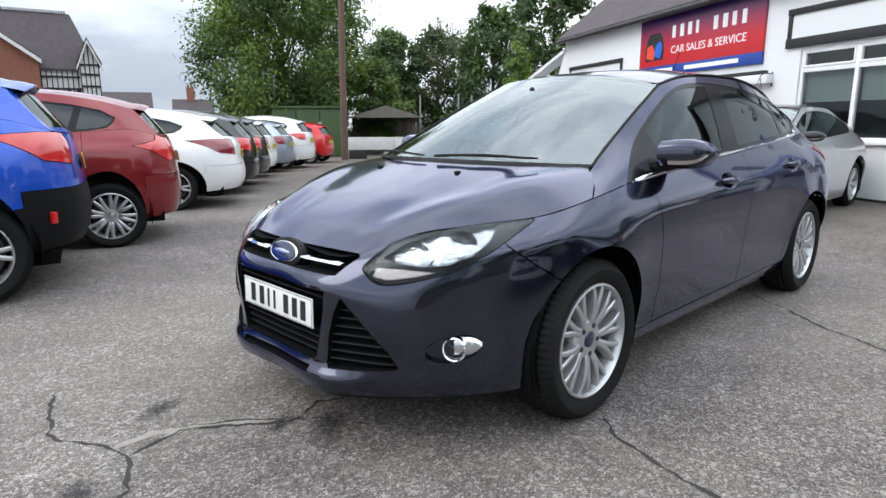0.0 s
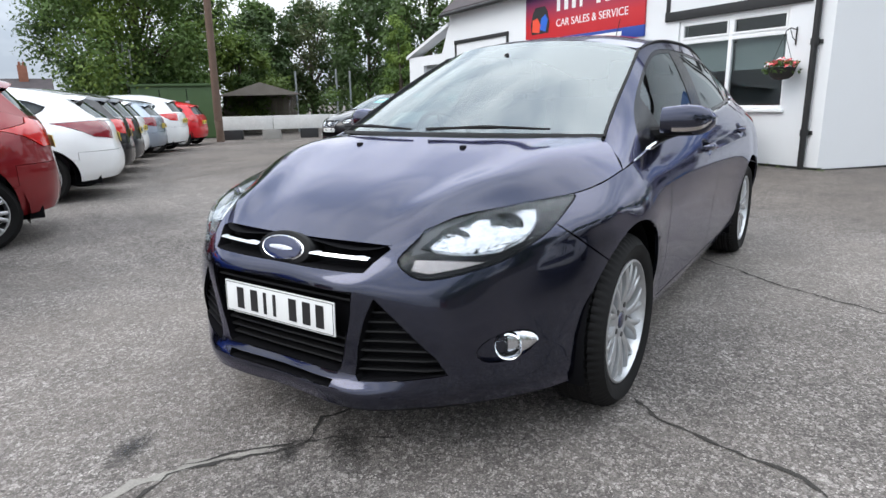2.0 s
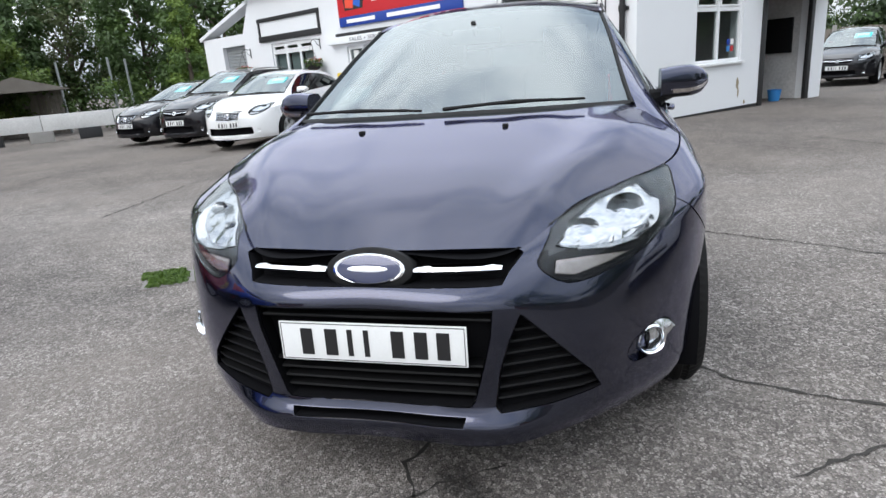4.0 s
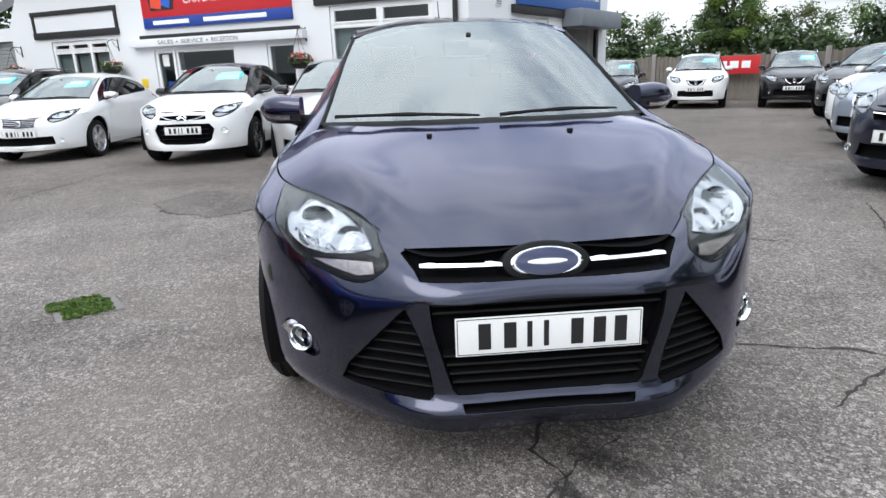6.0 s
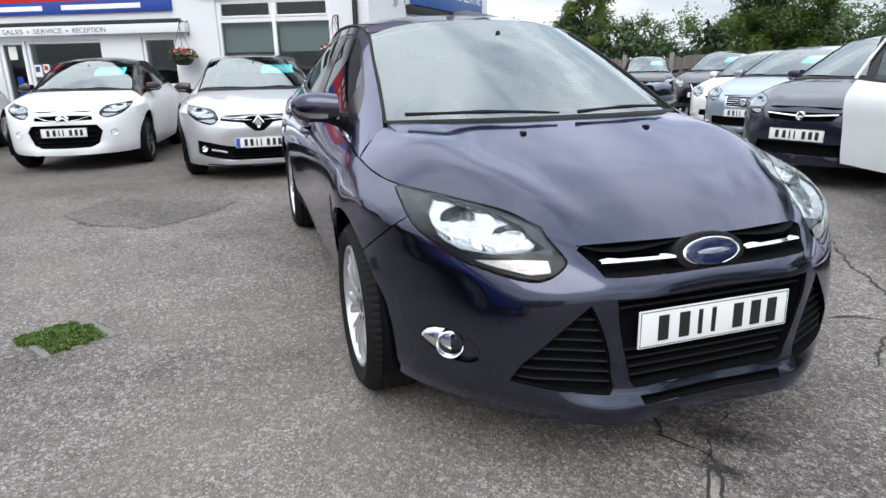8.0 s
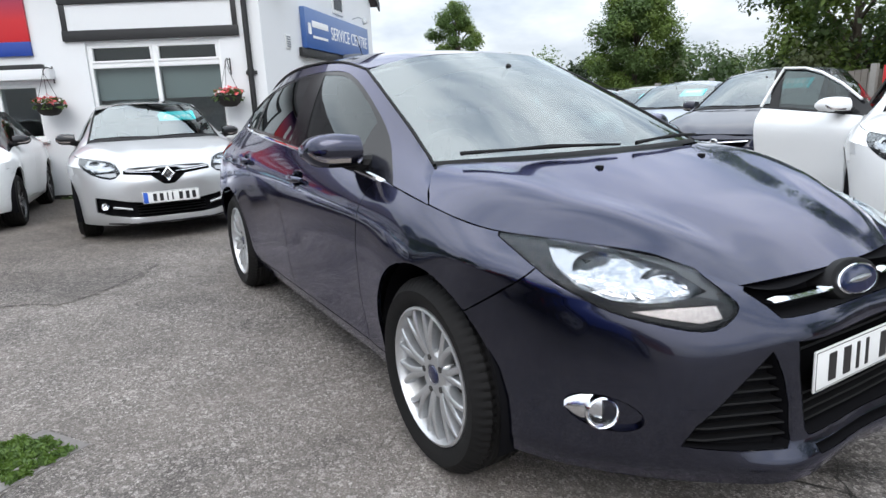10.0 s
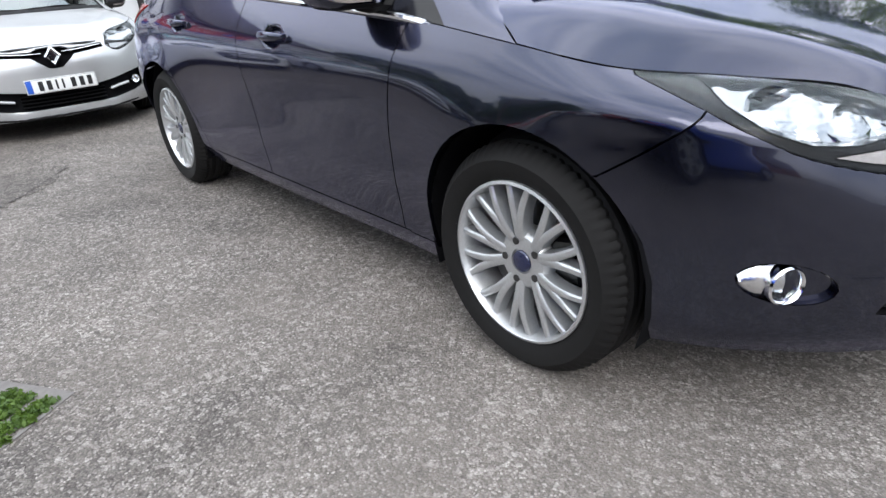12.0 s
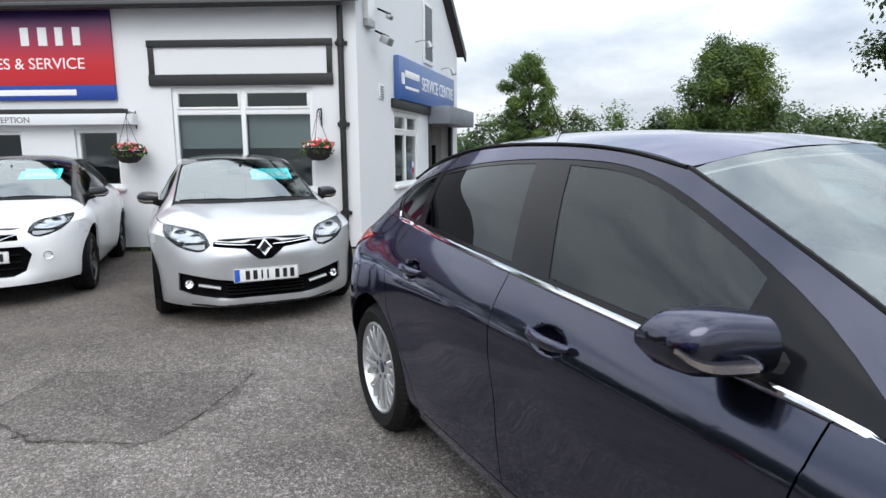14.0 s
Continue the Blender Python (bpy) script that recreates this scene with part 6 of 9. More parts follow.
def wall_with_holes(outline, holes, thick, m):
    """An upright wall in the xz plane of m, y into it, with rectangular holes (x0, x1, z0, z1) through it."""
    b = bmesh.new()
    xs = sorted({round(v, 4) for p in outline for v in (p[0],)} | {round(v, 4) for h in holes for v in h[:2]})
    zs = sorted({round(v, 4) for p in outline for v in (p[1],)} | {round(v, 4) for h in holes for v in h[2:]})
    def keep(x, z):
        return inside(outline, x, z) and not any(h[0] < x < h[1] and h[2] < z < h[3] for h in holes)
    vs = {}
    def vert(x, z, y):
        k = (x, z, y)
        if k not in vs:
            vs[k] = b.verts.new((x, y, z))
        return vs[k]
    for x0, x1 in zip(xs, xs[1:]):
        for z0, z1 in zip(zs, zs[1:]):
            if keep((x0 + x1) / 2, (z0 + z1) / 2):
                b.faces.new([vert(x, z, 0) for x, z in ((x0, z0), (x1, z0), (x1, z1), (x0, z1))])
    r = bmesh.ops.extrude_face_region(b, geom=b.faces[:])
    bmesh.ops.translate(b, vec=(0, thick, 0), verts=[g for g in r["geom"] if isinstance(g, bmesh.types.BMVert)])
    bmesh.ops.recalc_face_normals(b, faces=b.faces[:])
    bmesh.ops.transform(b, matrix=m, verts=b.verts[:])
    return b


W1, WIN_L, SHUT = (-5.95, -3.83, 0.85, 2.38), (-13.75, -11.88, 0.72, 2.08), (-16.40, -15.12, -0.55, 2.17)
RDOOR, RWIN, SWINF = (-10.52, -9.96, -0.55, 1.76), (-9.92, -8.30, 0.78, 1.76), (-7.48, -6.80, 0.90, 1.78)
front_holes = [W1, WIN_L, SHUT, RDOOR, RWIN, SWINF]
out = [(LEFT_U, -0.6), (CORNER_U, -0.6), (CORNER_U, EAVE), (-14.6, EAVE), (-14.6, 3.3), (LEFT_U, 3.3)]
wf = wall_with_holes(out, front_holes, 0.25, BM)
# the low left end slopes down
for v in wf.verts:
    q = BM.inverted() @ v.co
    if q.z > 3.25 and q.x < -14.65:
        q.z = 2.47
        v.co = BM @ q
front_wall = tagged(part("wall_front", wf, M["render"], None, "", 30), "white painted rendered front wall of the garage", "wall", kind="structure")

A13 = radians(13)
SD = (-NV * math.cos(A13) + UV * math.sin(A13))
SC = B0 + UV * CORNER_U
SN = Vector((SD.y, -SD.x, 0)) * -1
if SN.dot(UV) < 0:
    SN = -SN
SM = Matrix(((SD.x, -SN.x, 0, SC.x), (SD.y, -SN.y, 0, SC.y), (0, 0, 1, 0), (0, 0, 0, 1)))
side_out = [(0.0, -0.6), (6.25, -0.6), (6.25, 3.72), (3.15, 3.72), (0.0, 3.72)]
SWIN, SBAY, SUP = (1.61, 3.05, 0.82, 2.12), (3.72, 5.68, -0.7, 2.0), (3.35, 4.05, 2.9, 4.4)
ws = wall_with_holes([(0.0, -0.6), (6.25, -0.6), (6.25, 3.72), (0.0, 3.72)], [SWIN, SBAY], 0.25, SM)
tagged(part("wall_side", ws, M["render"], None, "", 30), "white painted side wall with workshop entrance", "wall", kind="structure")
gb = bmesh.new()
pts = [(0.0, 3.72), (6.25, 3.72), (3.12, 6.0)]
a = [gb.verts.new((x, 0, z)) for x, z in pts]
c = [gb.verts.new((x, 0.25, z)) for x, z in pts]
gb.faces.new(a)
gb.faces.new(c[::-1])
for i in range(3):
    gb.faces.new((a[i], c[i], c[(i + 1) % 3], a[(i + 1) % 3]))
bmesh.ops.recalc_face_normals(gb, faces=gb.faces[:])
bmesh.ops.transform(gb, matrix=SM, verts=gb.verts[:])
tagged(part("wall_gable", gb, M["render"], None, "", 30), "white painted gable of the garage", "wall", kind="structure")

# ---- building details ----
M["red_plastic"] = material("red_bucket_plastic", (0.5, 0.02, 0.02), 0.4)
M["blue_plastic"] = material("blue_bucket_plastic", (0.03, 0.2, 0.5), 0.4)
M["grey_metal"] = varied(material("grey_coated_metal", (0.22, 0.24, 0.27), 0.45, 0.3), 0.3, 4, 40, 0, 0.1)
M["galv"] = varied(material("galvanised_steel", (0.42, 0.44, 0.45), 0.5, 0.6), 0.3, 4, 40)
M["white_letters"] = material("white_letters", (0.85, 0.85, 0.85), 0.5)
M["dark_letters"] = material("grey_letters", (0.12, 0.12, 0.125), 0.5)
M["sign_blue"] = varied(material("blue_sign_board", (0.012, 0.05, 0.30), 0.35), 0.15, 2, 40)
M["sign_red_logo"] = material("red_logo_shape", (0.75, 0.07, 0.03), 0.4)
M["sign_blue_logo"] = material("blue_logo_shape", (0.02, 0.12, 0.55), 0.4)
M["yellow_notice"] = material("yellow_notice", (0.8, 0.55, 0.03), 0.5)
M["petal_pink"] = varied(material("pink_petals", (0.75, 0.13, 0.14), 0.7), 0.4, 30, 80, 0, 0.05, (1.2, 1.8, 1.8), 0.3)
M["petal_white"] = material("white_petals", (0.75, 0.70, 0.70), 0.7)
M["basket"] = varied(material("dark_basket_coir", (0.03, 0.026, 0.024), 0.95), 0.4, 20, 90, 0.004)
M["concrete"] = varied(material("grey_concrete", (0.30, 0.29, 0.27), 0.85), 0.4, 3, 40, 0.003)


def board_print(name, lo, hi, z0, z1, rough=0.35):
    """A printed board whose colour runs from lo at z0 to hi at z1."""
    m = material(name, lo, rough)
    n, l = m.node_tree.nodes, m.node_tree.links
    tc, sp, mr, mx = n.new("ShaderNodeTexCoord"), n.new("ShaderNodeSeparateXYZ"), n.new("ShaderNodeMapRange"), n.new("ShaderNodeMix")
    mx.data_type = "RGBA"
    mr.inputs["From Min"].default_value, mr.inputs["From Max"].default_value = z0, z1
    l.new(tc.outputs["Object"], sp.inputs[0])
    l.new(sp.outputs["Z"], mr.inputs["Value"])
    l.new(mr.outputs[0], mx.inputs["Factor"])
    mx.inputs["A"].default_value, mx.inputs["B"].default_value = (*lo, 1), (*hi, 1)
    l.new(mx.outputs["Result"], n["Principled BSDF"].inputs["Base Color"])
    return m


def lettering(name, text, m, size, mat, parent, width=None, depth=0.006):
    """Raised letters in the built-in font, on the xy plane of m, from its origin."""
    cu = bpy.data.curves.new(name, "FONT")
    cu.body, cu.size, cu.extrude = text, size, depth
    tmp = new(name, cu)
    bpy.context.view_layer.update()
    me = bpy.data.meshes.new_from_object(tmp.evaluated_get(bpy.context.evaluated_depsgraph_get()))
    bpy.data.objects.remove(tmp)
    if width:
        xs = [v.co.x for v in me.vertices]
        k = width / (max(xs) - min(xs))
        for v in me.vertices:
            v.co.x *= k
    me.transform(m)
    me.materials.clear()
    me.materials.append(mat)
    ob = new(name, me)
    ob.parent = parent
    return ob


def on_front(u, y, z):
    """x along the wall to the right, y up, z out of the wall."""
    return BM @ Matrix.Translation((u, y, z)) @ Matrix.Rotation(radians(90), 4, "X")


def on_side(s, y, z):
    return SM @ Matrix.Translation((s, y, z)) @ Matrix.Rotation(radians(90), 4, "X")


def sbox(s0, s1, y0, y1, z0, z1, bevel=0.0):
    return box(s0, s1, y0, y1, z0, z1, bevel, SM)


def window_unit(name, mk, hole, cols, top, label, blind=None, sill=True, frame_w=0.055, mat="upvc"):
    """A window set in a wall's hole: outer frame, bars, panes, sill."""
    x0, x1, z0, z1 = hole
    w = thing(name, Matrix.Identity(4), label, "window", kind="structure")
    b = bmesh.new()
    for a in ((x0, x1, z1 - frame_w, z1), (x0, x1, z0, z0 + frame_w), (x0, x0 + frame_w, z0 + frame_w, z1 - frame_w), (x1 - frame_w, x1, z0 + frame_w, z1 - frame_w)):
        add_box(b, a[0], a[1], 0.04, 0.11, a[2], a[3], 0.006)
    bmesh.ops.transform(b, matrix=mk, verts=b.verts[:])
    part("window_frame", b, M[mat], w)
    cw = (x1 - x0) / cols
    for i in range(1, cols):
        part("mullion", box(x0 + i * cw - 0.035, x0 + i * cw + 0.035, 0.042, 0.108, z0 + frame_w, z1 - frame_w, 0.006, mk), M[mat], w)
    if top:
        for i in range(cols):
            a, c = x0 + i * cw + (frame_w if i == 0 else 0.035), x0 + (i + 1) * cw - (frame_w if i == cols - 1 else 0.035)
            part("transom", box(a, c, 0.044, 0.106, top - 0.04, top + 0.04, 0.006, mk), M[mat], w)
            b = bmesh.new()
            for q in ((a, c, top + 0.04, top + 0.075), (a, c, z1 - frame_w - 0.035, z1 - frame_w), (a, a + 0.035, top + 0.075, z1 - frame_w - 0.035), (c - 0.035, c, top + 0.075, z1 - frame_w - 0.035)):
                add_box(b, q[0], q[1], 0.03, 0.09, q[2], q[3], 0.005)
            bmesh.ops.transform(b, matrix=mk, verts=b.verts[:])
            part("vent_frame", b, M[mat], w)
    for i in range(cols):
        b = bmesh.new()
        a, c = x0 + i * cw, x0 + (i + 1) * cw
        vs = [b.verts.new(mk @ Vector(p)) for p in ((a, 0.075, z0), (c, 0.075, z0), (c, 0.075, z1), (a, 0.075, z1))]
        b.faces.new(vs)
        part("pane", b, M["window"], w).visible_shadow = False
    if sill:
        part("window_sill", box(x0 - 0.05, x1 + 0.05, -0.06, 0.06, z0 - 0.05, z0 - 0.003, 0.008, mk), M[mat], w)
    if blind:
        for i in range(cols):
            part("blind", box(x0 + i * cw + 0.04, x0 + (i + 1) * cw - 0.04, 0.16, 0.165, blind, top - 0.03 if top else z1, 0, mk), M["blind"], w)
    return w


window_unit("window_1", BM, W1, 2, 2.02, "white framed window with grey-green roller blinds", 1.48)
window_unit("window_2", BM, WIN_L, 3, 1.84, "white three-light window with roller blinds", 1.35)
window_unit("window_3", BM, SWINF, 1, None, "small dark window in a white frame")
window_unit("window_4", BM, RWIN, 1, None, "wide dark reception window", None, False)
window_unit("window_5", SM, SWIN, 2, 1.75, "white framed window with notices on its pane")
# glazed reception door
d = thing("door_1", Matrix.Identity(4), "white framed glass reception door with notices", "door", kind="structure")
b = bmesh.new()
x0, x1, z0, z1 = RDOOR
for a in ((x0, x1, z1 - 0.06, z1), (x0, x0 + 0.07, z0, z1 - 0.06), (x1 - 0.07, x1, z0, z1 - 0.06), (x0 + 0.07, x1 - 0.07, z0, 0.12)):
    add_box(b, a[0], a[1], 0.04, 0.10, a[2], a[3], 0.006)
bmesh.ops.transform(b, matrix=BM, verts=b.verts[:])
part("door_frame", b, M["upvc"], d)
b = bmesh.new()
b.faces.new([b.verts.new(BM @ Vector(p)) for p in ((x0, 0.075, z0), (x1, 0.075, z0), (x1, 0.075, z1), (x0, 0.075, z1))])
part("pane", b, M["window"], d).visible_shadow = False
for u, z, w, h, mt in ((-10.27, 1.55, 0.09, 0.12, "paper"), (-10.22, 1.02, 0.07, 0.09, "sign_blue"), (-10.22, 0.84, 0.06, 0.07, "sign_blue")):
    part("notice", fbox(u - w, u + w, 0.066, 0.070, z - h, z + h), M[mt], d)
part("handle", fbox(x1 - 0.13, x1 - 0.10, 0.0, 0.04, 0.75, 1.0, 0.01), M["satin_chrome"], d)
for u, z, w, h, mt in ((-9.78, 1.22, 0.08, 0.11, "paper"), (-9.60, 1.26, 0.07, 0.08, "paper"), (-9.79, 1.25, 0.045, 0.05, "sign_blue"), (-9.6, 1.27, 0.04, 0.04, "red_plastic")):
    tagged(part("notice", fbox(u - w, u + w, 0.062 if w > 0.05 else 0.058, 0.066 if w > 0.05 else 0.0615, z - h, z + h), M[mt]), "small printed safety notice on the reception window", "notice")
tagged(part("notice", fbox(-11.0, -10.82, -0.012, -0.002, 0.98, 1.18, 0.003), M["yellow_notice"]), "yellow warning notice on the white wall", "notice")
for i, (ds, dz, mt) in enumerate(((0, 0.1, "sign_blue"), (0.12, 0.1, "paper"), (0, -0.02, "blue_plastic"), (0.12, -0.02, "red_plastic"))):
    tagged(part("notice", sbox(2.66 + ds, 2.76 + ds, 0.06, 0.066, 1.02 + dz, 1.12 + dz, 0.002), M[mt]), "small printed notice on the window pane", "notice")

# roller shutter at the low end
sh_t = thing("door_2", Matrix.Identity(4), "closed grey steel roller shutter", "shutter", kind="structure")
z = SHUT[2]
while z < SHUT[3] - 0.01:
    part("slat", fbox(SHUT[0], SHUT[1], 0.12, 0.15, z, min(z + 0.085, SHUT[3]), 0.012), M["galv"], sh_t)
    z += 0.09

# black timber frames on the wall
for u0, u1, zb, zt, hb in ((-6.25, -3.5, 2.40, 3.05, 0.16), (-14.25, -11.43, 2.15, 2.76, 0.15)):
    t = thing("timber_frame", Matrix.Identity(4), "black painted timber frame round a white panel", "timber frame", "black frames on the front wall")
    part("bottom_beam", fbox(u0, u1, -0.05, -0.002, zb, zb + hb, 0.008), M["black_paint"], t)
    part("top_beam", fbox(u0 - 0.0, u1 + 0.0, -0.05, -0.002, zt - 0.1, zt, 0.008), M["black_paint"], t)
    for u in (u0 + 0.01, u1 - 0.09):
        part("post", fbox(u, u + 0.08, -0.04, -0.002, zb + hb, zt - 0.1, 0.008), M["black_paint"], t)
    part("panel", fbox(u0 + 0.09, u1 - 0.09, -0.015, -0.002, zb + hb, zt - 0.1), M["render"], t)

# the large sign
sg = thing("shop_sign", Matrix.Identity(4), "large red and navy sign board with white lettering", "sign")
M["sign_face"] = board_print("red_to_navy_print", (0.55, 0.022, 0.03), (0.045, 0.02, 0.11), 2.75, 3.42)
part("board", fbox(-10.63, -6.76, -0.05, -0.003, 2.425, 3.49, 0.006), M["sign_face"], sg)
part("bottom_band", fbox(-10.63, -6.76, -0.05, -0.003, 2.21, 2.425, 0.006), M["sign_blue"], sg)
lettering("lettering", "CAR SALES & SERVICE", on_front(-9.45, -0.05, 2.66), 0.225, M["white_letters"], sg, 2.25)
for i, wd in enumerate((0.22, 0.25, 0.24, 0.17, 0.0, 0.24, 0.26, 0.22, 0.22)):
    if wd:
        u = -9.45 + i * 0.262
        part("name_bar", fbox(u + wd * 0.1, u + wd * 0.62, -0.056, -0.048, 2.99, 3.25, 0.004), M["white_letters"], sg)
for u0, u1 in ((-10.35, -9.35), (-8.95, -7.35)):
    part("contact_bar", fbox(u0, u1, -0.056, -0.048, 2.275, 2.36, 0.003), M["white_letters"], sg)
b = bmesh.new()
add_prism(b, [(-0.32, 0), (0.32, 0), (0.36, 0.22), (0.28, 0.48), (0.18, 0.6), (-0.18, 0.6), (-0.28, 0.48), (-0.36, 0.22)], 0, 0.006)
bmesh.ops.transform(b, matrix=on_front(-10.05, -0.05, 2.56), verts=b.verts[:])
lg = part("logo_shape", b, M["plate_ink"], sg)
b = bmesh.new()
add_prism(b, [(-0.3, 0.06), (-0.02, 0.02), (0.02, 0.2), (-0.1, 0.36), (-0.28, 0.32)], 0.006, 0.010)
bmesh.ops.transform(b, matrix=on_front(-10.05, -0.05, 2.56), verts=b.verts[:])
part("red_shape", b, M["sign_red_logo"], lg)
b = bmesh.new()
add_prism(b, [(0.0, 0.1), (0.22, 0.03), (0.3, 0.3), (0.2, 0.42), (0.05, 0.34)], 0.006, 0.010)
bmesh.ops.transform(b, matrix=on_front(-10.05, -0.05, 2.56), verts=b.verts[:])
part("blue_shape", b, M["sign_blue_logo"], lg)

# reception fascia
fa_ = thing("reception_canopy", Matrix.Identity(4), "white canopy over the reception with grey lettering", "canopy")
part("slab", fbox(-11.07, -6.48, -0.16, -0.003, 1.84, 2.0, 0.01), M["render"], fa_)
part("flashing", fbox(-10.75, -6.62, -0.12, -0.003, 2.003, 2.075, 0.008), M["black_paint"], fa_)
for word, u0, wd in (("SALES", -10.2, 0.44), ("SERVICE", -9.54, 0.60), ("RECEPTION", -8.72, 0.67)):
    lettering("lettering", word, on_front(u0, -0.16, 1.875), 0.12, M["dark_letters"], fa_, wd, 0.004)
for u0 in (-9.65, -8.83):
    part("dot", fbox(u0 - 0.016, u0 + 0.016, -0.166, -0.158, 1.895, 1.927, 0.008), M["dark_letters"], fa_)

# downpipe at the corner
dp = thing("downpipe", Matrix.Identity(4), "black cast downpipe on the white wall", "downpipe")
b = bmesh.new()
add_tube(b, (-3.37, -0.07, -0.3), (-3.37, -0.07, 3.62), 0.045, 0.045, 14)
bmesh.ops.transform(b, matrix=BM, verts=b.verts[:])
part("pipe", b, M["black_paint"], dp)
for z in (1.82, 2.98, 0.5):
    b = bmesh.new()
    add_tube(b, (-3.37, -0.07, z - 0.05), (-3.37, -0.07, z + 0.05), 0.058, 0.058, 14)
    add_box(b, -3.46, -3.28, -0.03, -0.002, z - 0.03, z + 0.03, 0.005)
    bmesh.ops.transform(b, matrix=BM, verts=b.verts[:])
    part("collar", b, M["black_paint"], dp)


def hanging_basket(u, z, flowers, seed):
    rnd = random.Random(seed)
    h = thing("hanging_basket", BM @ Matrix.Translation((u, -0.28, z)), "dark hanging basket of pink and white flowers on an iron bracket", "hanging basket", "baskets on the front wall")
    b = bmesh.new()
    add_lathe(b, [(0.001, -0.15), (0.10, -0.14), (0.16, -0.09), (0.19, 0.0), (0.20, 0.03), (0.185, 0.035), (0.17, 0.0)], 20, "z")
    part("basket", b, M["basket"], h)
    b = bmesh.new()
    for k in range(3):
        a = k * 2.1
        add_tube(b, (0.18 * math.cos(a), 0.18 * math.sin(a), 0.03), (0, 0, 0.52), 0.004, 0.004, 5)
    part("chain", b, M["black_paint"], h)
    b = bmesh.new()
    add_path(b, [(0.27 - 0.27, 0.27, 0.36), (0, 0.27, 0.62)], 0.012, 6)
    add_path(b, [(0, 0.27, 0.58), (0, 0.12, 0.60), (0, 0.02, 0.56), (0, 0.0, 0.52)], 0.009, 6)
    add_path(b, [(0, 0.27, 0.42), (0, 0.18, 0.47), (0, 0.12, 0.58)], 0.007, 6)
    part("bracket", b, M["black_paint"], h)
    for nm, mt, cnt, sz in (("foliage", "leaf_mid", 170, 0.05), ("pink_blossom", "petal_pink", 80, 0.045), ("white_blossom", "petal_white", 40, 0.04)):
        vs, fs = [], []
        for i in range(cnt if nm == "foliage" else int(cnt * flowers)):
            a, r = rnd.uniform(0, 6.283), math.sqrt(rnd.random()) * 0.23
            c = Vector((r * math.cos(a), r * math.sin(a), 0.03 + rnd.uniform(0, 0.06) + (0.10 * (1 - r / 0.24) if nm != "foliage" else 0.02)))
            if nm == "foliage" and rnd.random() < 0.3:
                c.z -= 0.10
                c.x, c.y = c.x * 1.15, c.y * 1.15
            q = Euler((rnd.uniform(-1, 1), rnd.uniform(-1, 1), rnd.uniform(0, 6))).to_matrix()
            n0 = len(vs)
            for p in ((-sz, 0, 0), (0, -sz * 0.6, 0.01), (sz, 0, 0), (0, sz * 0.6, 0.01)):
                vs.append(c + q @ Vector(p) * rnd.uniform(0.6, 1.1))
            fs.append((n0, n0 + 1, n0 + 2, n0 + 3))
        me = bpy.data.meshes.new(nm)
        me.from_pydata(vs, [], fs)
        me.materials.append(M[mt])
        o = new(nm, me)
        o.parent = h
        o["kind"] = "stuff"
    return h


def leaf_material(name, col, rnd=0.35):
    m = varied(material(name, col, 0.6), 0.5, 1.2, 30, 0, 0.05, (0.5, 0.55, 0.45), rnd)
    # thin leaves let some light through
    n, l = m.node_tree.nodes, m.node_tree.links
    b = n["Principled BSDF"]
    tr, mx = n.new("ShaderNodeBsdfTranslucent"), n.new("ShaderNodeMixShader")
    mx.inputs[0].default_value = 0.35
    src = b.inputs["Base Color"].links[0].from_socket
    l.new(src, tr.inputs["Color"])
    l.new(b.outputs[0], mx.inputs[1])
    l.new(tr.outputs[0], mx.inputs[2])
    l.new(mx.outputs[0], n["Material Output"].inputs["Surface"])
    return m


M["leaf_mid"] = leaf_material("green_leaves", (0.105, 0.175, 0.045))
M["leaf_dark"] = leaf_material("dark_green_leaves", (0.070, 0.120, 0.038))
# darker copy of the greens: the shade behind the fence is in its colour
M["leaf_shade"] = leaf_material("shaded_green_leaves", (0.034, 0.058, 0.021))
M["leaf_light"] = leaf_material("yellow_green_leaves", (0.17, 0.25, 0.05))
M["leaf_olive"] = leaf_material("olive_leaves", (0.12, 0.145, 0.06))
for i, (u, z, fl) in enumerate(((-6.51, 1.42, 0.7), (-3.70, 1.44, 1.2), (-11.55, 1.44, 0.5), (-14.85, 1.42, 0.6))):
    hanging_basket(u, z, fl, i)

# side wall: sign, lintel, workshop entrance
ss_ = thing("service_sign", Matrix.Identity(4), "blue sign board over the workshop entrance", "sign")
M["service_face"] = board_print("blue_print", (0.03, 0.10, 0.34), (0.10, 0.18, 0.38), 2.3, 3.1)
part("board", sbox(1.62, 5.55, -0.10, -0.003, 2.32, 3.05, 0.006), M["service_face"], ss_)
lettering("lettering", "SERVICE CENTRE", on_side(2.95, -0.10, 2.58), 0.36, M["white_letters"], ss_, 2.45)
for s0, s1, z0, z1 in ((1.95, 2.80, 2.72, 2.84), (1.95, 2.75, 2.52, 2.57)):
    part("name_bar", sbox(s0, s1, -0.106, -0.098, z0, z1, 0.003), M["white_letters"], ss_)
part("logo_shape", sbox(1.74, 1.86, -0.106, -0.098, 2.58, 2.78, 0.02), M["white_letters"], ss_)
tagged(part("lintel_beam", sbox(1.45, 3.70, -0.07, -0.003, 2.16, 2.318, 0.008), M["black_paint"]), "black painted timber lintel under the blue sign", "beam")
sc_ = thing("shutter_box", Matrix.Identity(4), "grey metal roller shutter box over the entrance", "shutter box")
part("case", sbox(3.66, 5.98, -0.48, -0.003, 1.98, 2.34, 0.02), M["grey_metal"], sc_)
